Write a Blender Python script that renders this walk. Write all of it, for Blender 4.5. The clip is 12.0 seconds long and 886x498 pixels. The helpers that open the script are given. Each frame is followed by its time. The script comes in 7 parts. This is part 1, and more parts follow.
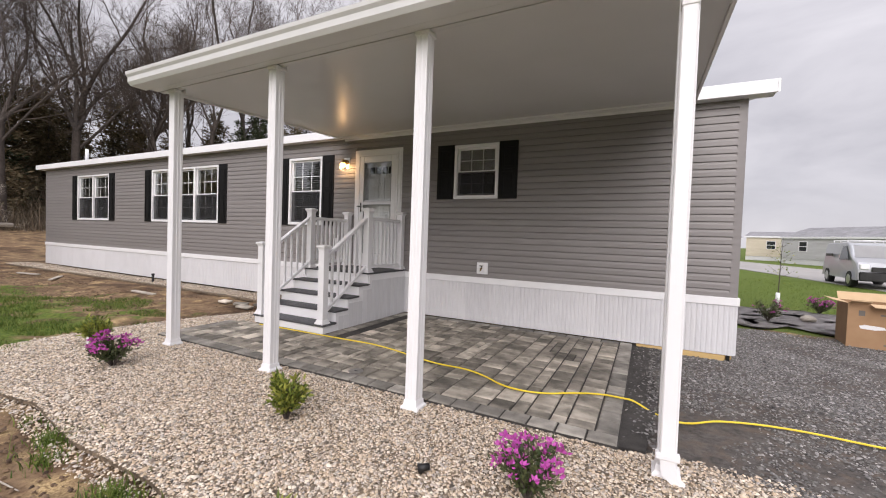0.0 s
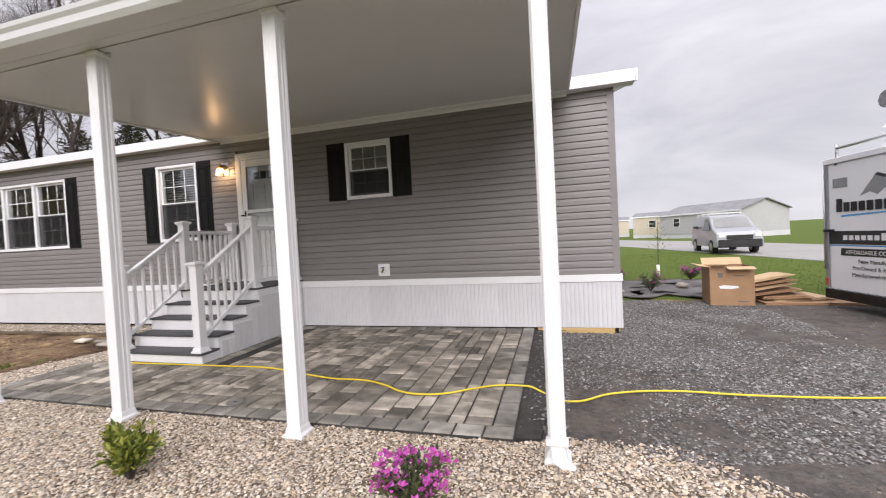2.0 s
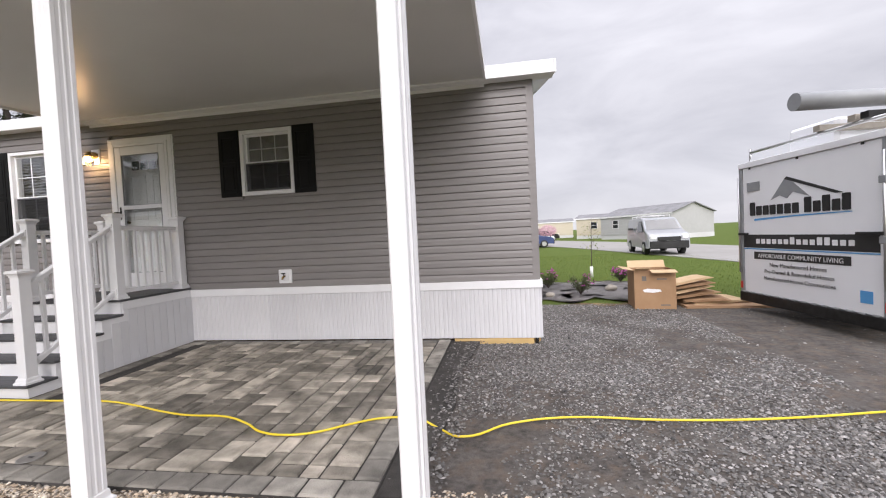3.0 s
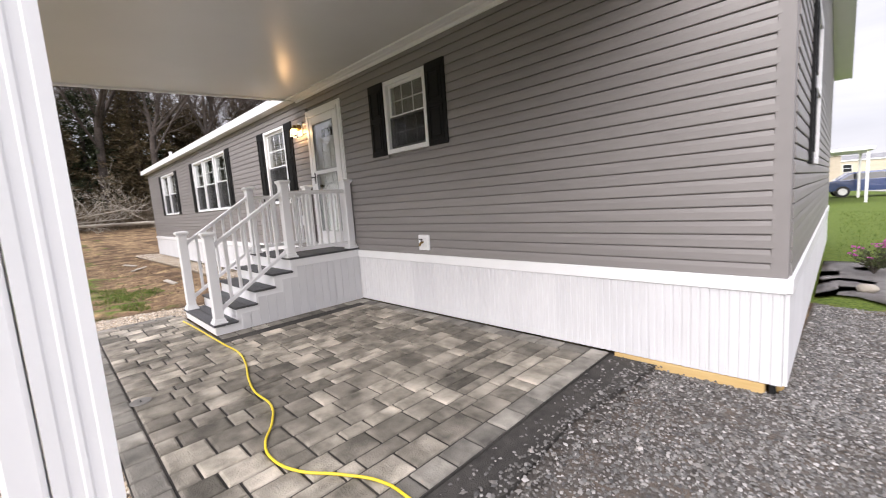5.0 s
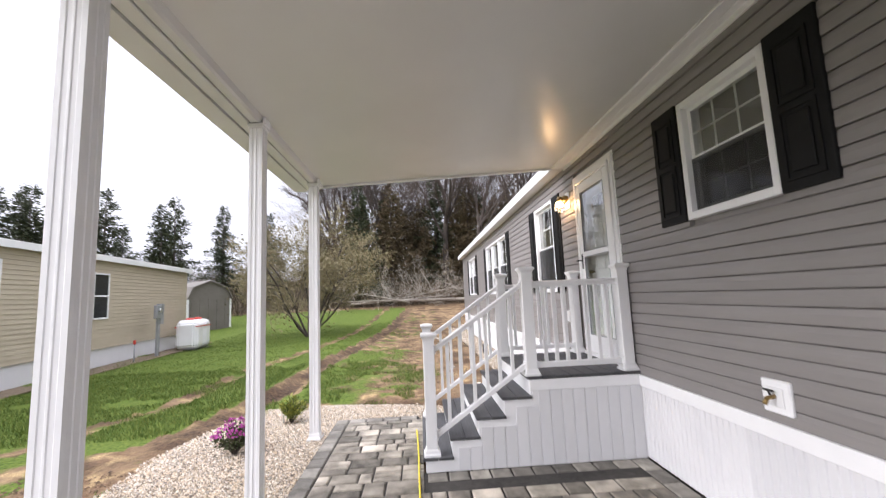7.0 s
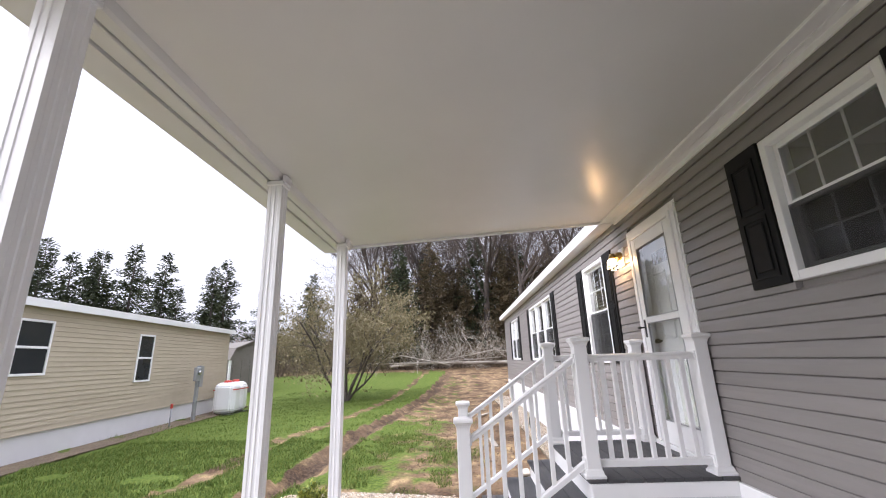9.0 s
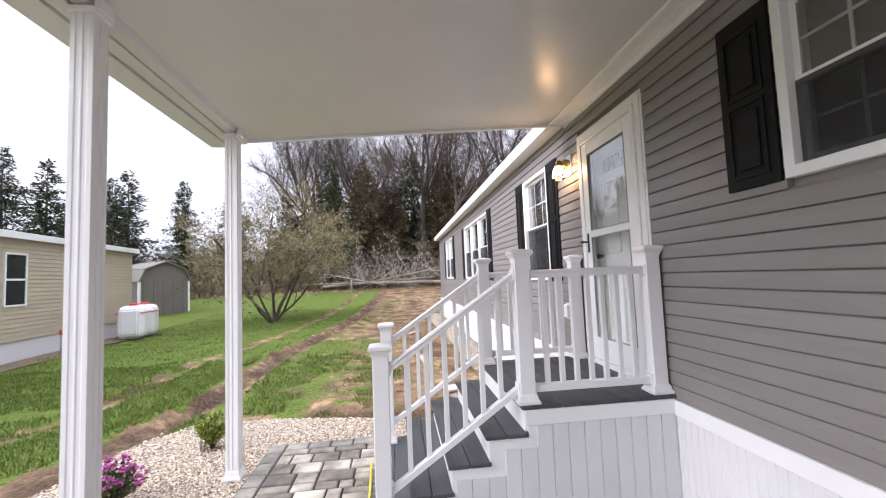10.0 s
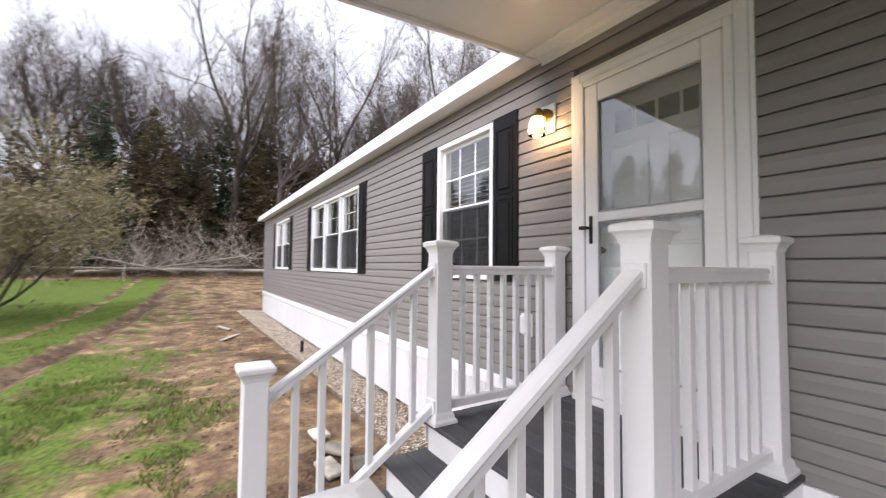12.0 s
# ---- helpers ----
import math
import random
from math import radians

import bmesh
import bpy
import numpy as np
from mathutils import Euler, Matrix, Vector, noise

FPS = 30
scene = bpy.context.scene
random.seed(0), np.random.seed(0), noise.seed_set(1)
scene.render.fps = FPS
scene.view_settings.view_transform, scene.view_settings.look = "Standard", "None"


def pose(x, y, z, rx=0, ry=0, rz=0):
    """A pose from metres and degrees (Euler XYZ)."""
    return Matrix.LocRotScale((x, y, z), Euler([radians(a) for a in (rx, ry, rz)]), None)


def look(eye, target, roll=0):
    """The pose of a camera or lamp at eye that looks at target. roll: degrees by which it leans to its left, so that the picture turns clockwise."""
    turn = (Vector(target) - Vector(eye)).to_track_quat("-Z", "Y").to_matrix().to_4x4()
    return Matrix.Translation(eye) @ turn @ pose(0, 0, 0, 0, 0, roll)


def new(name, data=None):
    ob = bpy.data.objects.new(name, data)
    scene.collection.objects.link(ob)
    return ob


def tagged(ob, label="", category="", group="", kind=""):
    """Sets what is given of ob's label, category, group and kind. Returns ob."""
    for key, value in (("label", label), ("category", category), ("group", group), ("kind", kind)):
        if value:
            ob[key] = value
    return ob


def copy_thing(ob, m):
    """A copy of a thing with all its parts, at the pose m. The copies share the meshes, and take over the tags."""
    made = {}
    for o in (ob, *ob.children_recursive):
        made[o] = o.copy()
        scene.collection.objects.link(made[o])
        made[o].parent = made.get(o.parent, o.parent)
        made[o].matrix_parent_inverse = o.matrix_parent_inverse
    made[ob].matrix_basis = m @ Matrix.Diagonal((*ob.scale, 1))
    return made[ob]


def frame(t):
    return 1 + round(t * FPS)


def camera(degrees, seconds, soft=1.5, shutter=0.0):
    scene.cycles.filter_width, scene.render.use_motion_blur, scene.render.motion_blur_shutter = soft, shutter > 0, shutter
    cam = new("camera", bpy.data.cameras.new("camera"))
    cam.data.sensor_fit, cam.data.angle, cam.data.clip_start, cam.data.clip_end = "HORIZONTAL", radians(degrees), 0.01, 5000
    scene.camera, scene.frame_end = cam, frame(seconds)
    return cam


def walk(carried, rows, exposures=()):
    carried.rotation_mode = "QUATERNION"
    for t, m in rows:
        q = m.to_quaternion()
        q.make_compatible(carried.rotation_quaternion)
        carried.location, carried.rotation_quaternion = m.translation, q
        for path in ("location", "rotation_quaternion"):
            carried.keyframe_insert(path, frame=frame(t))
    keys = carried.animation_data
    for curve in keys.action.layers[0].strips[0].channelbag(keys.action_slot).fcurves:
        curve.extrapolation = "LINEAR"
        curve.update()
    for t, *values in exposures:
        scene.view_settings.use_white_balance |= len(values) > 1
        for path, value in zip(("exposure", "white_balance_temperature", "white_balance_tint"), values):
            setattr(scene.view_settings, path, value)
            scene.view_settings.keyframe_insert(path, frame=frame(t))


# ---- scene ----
cam = camera(95.8, 12.0, 1.1, 0.13)
PATH = [
    (0, (-0.001, -0.028, 1.462), (-0.909, 1.753, 1.404), 2.0),
    (0.5, (0.004, -0.026, 1.463), (-0.886, 1.764, 1.41), 1.4),
    (1, (0.005, -0.018, 1.45), (-0.866, 1.782, 1.405), 0.7),
    (1.5, (0.08, 0.134, 1.439), (-0.711, 1.971, 1.411), -1.6),
    (2, (0.193, 0.31, 1.425), (-0.343, 2.236, 1.372), -3.0),
    (2.5, (0.367, 0.596, 1.446), (0.09, 2.576, 1.388), -3.4),
    (4.5, (1.249, 2.351, 1.344), (0.293, 4.095, 1.135), -0.5),
    (5, (1.264, 2.776, 1.483), (-0.146, 4.174, 1.24), -4.0),
    (5.5, (0.978, 3.258, 1.51), (-0.636, 4.395, 1.186), -0.4),
    (6, (0.633, 3.629, 1.468), (-1.12, 4.526, 1.117), 1.9),
    (6.5, (0.207, 3.881, 1.526), (-1.712, 4.407, 1.33), -0.8),
    (7, (-0.12, 4.056, 1.635), (-2.103, 4.178, 1.868), -2.5),
    (7.5, (-0.345, 4.17, 1.753), (-2.22, 4.117, 2.447), 0.3),
    (9.5, (-0.799, 4.12, 1.746), (-2.761, 4.125, 2.135), -3.5),
    (10, (-1.283, 4.244, 1.721), (-3.266, 4.472, 1.857), -2.3),
    (10.5, (-1.779, 4.216, 1.671), (-3.759, 4.49, 1.72), -0.8),
    (11, (-2.265, 4.121, 1.667), (-4.244, 4.41, 1.683), 0.6),
    (11.5, (-2.75, 3.962, 1.696), (-4.719, 4.315, 1.675), 2.9),
    (12, (-3.21, 3.856, 1.733), (-4.899, 4.924, 1.821), 0.5),
]
EXPOSURE = [(0.0, 0.46, 6500, 17), (2.5, 0.62, 6400, 16), (4.5, 0.84, 6350, 15), (5.5, 1.17, 6500, 17), (6.5, 1.22, 6300, 15), (7.5, 1.38, 6150, 17), (10.5, 1.3, 6060, 17.5), (12.0, 1.08, 6200, 16)]
walk(cam, [(t, look(eye, target, roll)) for t, eye, target, roll in PATH], EXPOSURE)

# ---- world and light ----
world = bpy.data.worlds.new("overcast_sky")
scene.world = world
world.use_nodes = True
wn, wl = world.node_tree.nodes, world.node_tree.links
wn.clear()
w_out = wn.new("ShaderNodeOutputWorld")
w_bg = wn.new("ShaderNodeBackground")
w_sky = wn.new("ShaderNodeTexSky")
w_sky.sky_type, w_sky.sun_disc = "NISHITA", False
w_sky.sun_elevation, w_sky.sun_rotation = radians(31), radians(170)
w_co = wn.new("ShaderNodeTexCoord")
w_map = wn.new("ShaderNodeMapping")
w_map.inputs["Scale"].default_value = (1.6, 1.6, 5.0)
w_noise = wn.new("ShaderNodeTexNoise")
w_noise.inputs["Scale"].default_value, w_noise.inputs["Detail"].default_value = 1.7, 7
w_noise.inputs["Roughness"].default_value, w_noise.inputs["Distortion"].default_value = 0.55, 0.35
w_ramp = wn.new("ShaderNodeValToRGB")
w_ramp.color_ramp.elements[0].position, w_ramp.color_ramp.elements[0].color = 0.3, (7.0, 7.1, 7.5, 1)
w_ramp.color_ramp.elements[1].position, w_ramp.color_ramp.elements[1].color = 0.68, (9.6, 9.7, 10.0, 1)
w_mix = wn.new("ShaderNodeMixRGB")
w_mix.inputs[0].default_value = 0.94
wl.new(w_co.outputs["Generated"], w_map.inputs["Vector"])
wl.new(w_map.outputs[0], w_noise.inputs["Vector"])
wl.new(w_noise.outputs["Fac"], w_ramp.inputs[0])
wl.new(w_sky.outputs[0], w_mix.inputs[1])
wl.new(w_ramp.outputs[0], w_mix.inputs[2])
# an overcast sky is about three times brighter overhead than at the horizon
w_sep = wn.new("ShaderNodeSeparateXYZ")
w_up = wn.new("ShaderNodeMapRange")
w_up.inputs["From Min"].default_value, w_up.inputs["From Max"].default_value = 0.25, 0.7
w_up.inputs["To Min"].default_value, w_up.inputs["To Max"].default_value = 0.59, 0.76
w_top = wn.new("ShaderNodeMapRange")
w_top.inputs["From Min"].default_value, w_top.inputs["From Max"].default_value = 0.7, 1.0
w_top.inputs["To Min"].default_value, w_top.inputs["To Max"].default_value = 0.0, 1.9
w_sum = wn.new("ShaderNodeMath")
w_scale = wn.new("ShaderNodeVectorMath")
w_scale.operation = "SCALE"
wl.new(w_co.outputs["Generated"], w_sep.inputs[0])
wl.new(w_sep.outputs["Z"], w_up.inputs["Value"])
wl.new(w_mix.outputs[0], w_scale.inputs[0])
wl.new(w_sep.outputs["Z"], w_top.inputs["Value"])
wl.new(w_up.outputs[0], w_sum.inputs[0])
wl.new(w_top.outputs[0], w_sum.inputs[1])
wl.new(w_sum.outputs[0], w_scale.inputs["Scale"])
wl.new(w_scale.outputs[0], w_bg.inputs["Color"])
w_bg.inputs["Strength"].default_value = 0.1
wl.new(w_bg.outputs[0], w_out.inputs[0])
sun = new("sun", bpy.data.lights.new("sun", "SUN"))
sun.data.energy, sun.data.angle, sun.data.color = 2.0, radians(50), (1, 0.97, 0.93)
sun.matrix_world = look((4, -21, 12.5), (0, 0, 0))


# ---- materials ----
def mat(name, c1, c2, scale=8.0, rough=0.7, bump=0.0, bump_scale=None, metal=0.0, stretch=(1, 1, 1), vary=0.0, spec=0.5,
        big=0.6, stain=None, stain_amount=0.0, coat=0.0, world_space=False):
    """Two colours mixed by fine and broad noise, with relief; vary: brightness by object; stain: a third colour in patches."""
    m = bpy.data.materials.new(name)
    m.use_nodes = True
    n, l = m.node_tree.nodes, m.node_tree.links
    b = n["Principled BSDF"]
    co = n.new("ShaderNodeNewGeometry") if world_space else n.new("ShaderNodeTexCoord")
    mp = n.new("ShaderNodeMapping")
    mp.inputs["Scale"].default_value = stretch
    l.new(co.outputs["Position" if world_space else "Object"], mp.inputs["Vector"])
    info = n.new("ShaderNodeObjectInfo")
    shift = n.new("ShaderNodeVectorMath")
    shift.operation = "MULTIPLY_ADD"
    shift.inputs[1].default_value = (1, 1, 1)
    spread = n.new("ShaderNodeCombineXYZ")
    times = n.new("ShaderNodeMath")
    times.operation = "MULTIPLY"
    times.inputs[1].default_value = 0.0 if world_space else 37.0
    l.new(info.outputs["Random"], times.inputs[0])
    l.new(times.outputs[0], spread.inputs[0])
    l.new(times.outputs[0], spread.inputs[1])
    l.new(mp.outputs[0], shift.inputs[0])
    l.new(spread.outputs[0], shift.inputs[2])
    fine = n.new("ShaderNodeTexNoise")
    fine.inputs["Scale"].default_value, fine.inputs["Detail"].default_value = scale, 6
    wide = n.new("ShaderNodeTexNoise")
    wide.inputs["Scale"].default_value, wide.inputs["Detail"].default_value = scale * 0.13, 3
    for t in (fine, wide):
        l.new(shift.outputs[0], t.inputs["Vector"])
    add = n.new("ShaderNodeMath")
    add.operation = "MULTIPLY_ADD"
    add.inputs[1].default_value = big
    l.new(wide.outputs["Fac"], add.inputs[0])
    sc = n.new("ShaderNodeMath")
    sc.operation = "MULTIPLY"
    sc.inputs[1].default_value = 1 - big
    l.new(fine.outputs["Fac"], sc.inputs[0])
    l.new(sc.outputs[0], add.inputs[2])
    ramp = n.new("ShaderNodeValToRGB")
    ramp.color_ramp.elements[0].position, ramp.color_ramp.elements[0].color = 0.36, (*c1, 1)
    ramp.color_ramp.elements[1].position, ramp.color_ramp.elements[1].color = 0.64, (*c2, 1)
    l.new(add.outputs[0], ramp.inputs[0])
    col = ramp.outputs[0]
    if stain:
        sn = n.new("ShaderNodeTexNoise")
        sn.inputs["Scale"].default_value, sn.inputs["Detail"].default_value = scale * 0.31, 5
        l.new(shift.outputs[0], sn.inputs["Vector"])
        sr = n.new("ShaderNodeMapRange")
        sr.inputs["From Min"].default_value, sr.inputs["From Max"].default_value = 0.48, 0.72
        sr.inputs["To Max"].default_value = stain_amount
        l.new(sn.outputs["Fac"], sr.inputs["Value"])
        mx = n.new("ShaderNodeMixRGB")
        mx.inputs[2].default_value = (*stain, 1)
        l.new(sr.outputs[0], mx.inputs[0])
        l.new(col, mx.inputs[1])
        col = mx.outputs[0]
    if vary:
        hs = n.new("ShaderNodeHueSaturation")
        mr = n.new("ShaderNodeMapRange")
        mr.inputs["To Min"].default_value, mr.inputs["To Max"].default_value = 1 - vary, 1 + vary
        l.new(info.outputs["Random"], mr.inputs["Value"])
        l.new(mr.outputs[0], hs.inputs["Value"])
        l.new(col, hs.inputs["Color"])
        col = hs.outputs[0]
    l.new(col, b.inputs["Base Color"])
    b.inputs["Roughness"].default_value, b.inputs["Metallic"].default_value = rough, metal
    b.inputs["Specular IOR Level"].default_value, b.inputs["Coat Weight"].default_value = spec, coat
    if bump:
        bp = n.new("ShaderNodeBump")
        bp.inputs["Strength"].default_value, bp.inputs["Distance"].default_value = bump, 0.02
        bn = fine
        if bump_scale:
            bn = n.new("ShaderNodeTexNoise")
            bn.inputs["Scale"].default_value, bn.inputs["Detail"].default_value = bump_scale, 5
            l.new(shift.outputs[0], bn.inputs["Vector"])
        l.new(bn.outputs["Fac"], bp.inputs["Height"])
        l.new(bp.outputs[0], b.inputs["Normal"])
    return m


def island_mat(name, colours, rough=0.8, bump=0.2, scale=60):
    """A colour by piece for joined small pieces, with grain."""
    m = bpy.data.materials.new(name)
    m.use_nodes = True
    n, l = m.node_tree.nodes, m.node_tree.links
    b = n["Principled BSDF"]
    g = n.new("ShaderNodeNewGeometry")
    ramp = n.new("ShaderNodeValToRGB")
    el = ramp.color_ramp.elements
    while len(el) < len(colours):
        el.new(0.5)
    for k, c in enumerate(colours):
        el[k].position, el[k].color = k / (len(colours) - 1), (*c, 1)
    l.new(g.outputs["Random Per Island"], ramp.inputs[0])
    t = n.new("ShaderNodeTexNoise")
    t.inputs["Scale"].default_value, t.inputs["Detail"].default_value = scale, 4
    l.new(g.outputs["Position"], t.inputs["Vector"])
    mr = n.new("ShaderNodeMapRange")
    mr.inputs["To Min"].default_value, mr.inputs["To Max"].default_value = 0.7, 1.3
    l.new(t.outputs["Fac"], mr.inputs["Value"])
    hs = n.new("ShaderNodeHueSaturation")
    l.new(mr.outputs[0], hs.inputs["Value"])
    l.new(ramp.outputs[0], hs.inputs["Color"])
    l.new(hs.outputs[0], b.inputs["Base Color"])
    b.inputs["Roughness"].default_value = rough
    if bump:
        bp = n.new("ShaderNodeBump")
        bp.inputs["Strength"].default_value, bp.inputs["Distance"].default_value = bump, 0.01
        l.new(t.outputs["Fac"], bp.inputs["Height"])
        l.new(bp.outputs[0], b.inputs["Normal"])
    return m


def glass_mat(name, tint=(1, 1, 1)):
    m = bpy.data.materials.new(name)
    m.use_nodes = True
    b = m.node_tree.nodes["Principled BSDF"]
    b.inputs["Base Color"].default_value = (*tint, 1)
    b.inputs["Roughness"].default_value, b.inputs["Transmission Weight"].default_value, b.inputs["IOR"].default_value = 0.0, 1.0, 1.95
    return m


def screen_mat(name):
    """Fine insect mesh: dark thread with gaps too small to see."""
    m = bpy.data.materials.new(name)
    m.use_nodes = True
    n, l = m.node_tree.nodes, m.node_tree.links
    b, out = n["Principled BSDF"], n["Material Output"]
    b.inputs["Base Color"].default_value, b.inputs["Roughness"].default_value = (0.02, 0.02, 0.022, 1), 0.6
    gap, mx = n.new("ShaderNodeBsdfTransparent"), n.new("ShaderNodeMixShader")
    mx.inputs[0].default_value = 0.5
    l.new(gap.outputs[0], mx.inputs[1])
    l.new(b.outputs[0], mx.inputs[2])
    l.new(mx.outputs[0], out.inputs["Surface"])
    return m


def glow_mat(name, colour, strength):
    m = bpy.data.materials.new(name)
    m.use_nodes = True
    b = m.node_tree.nodes["Principled BSDF"]
    b.inputs["Base Color"].default_value = (*colour, 1)
    b.inputs["Emission Color"].default_value, b.inputs["Emission Strength"].default_value = (*colour, 1), strength
    return m


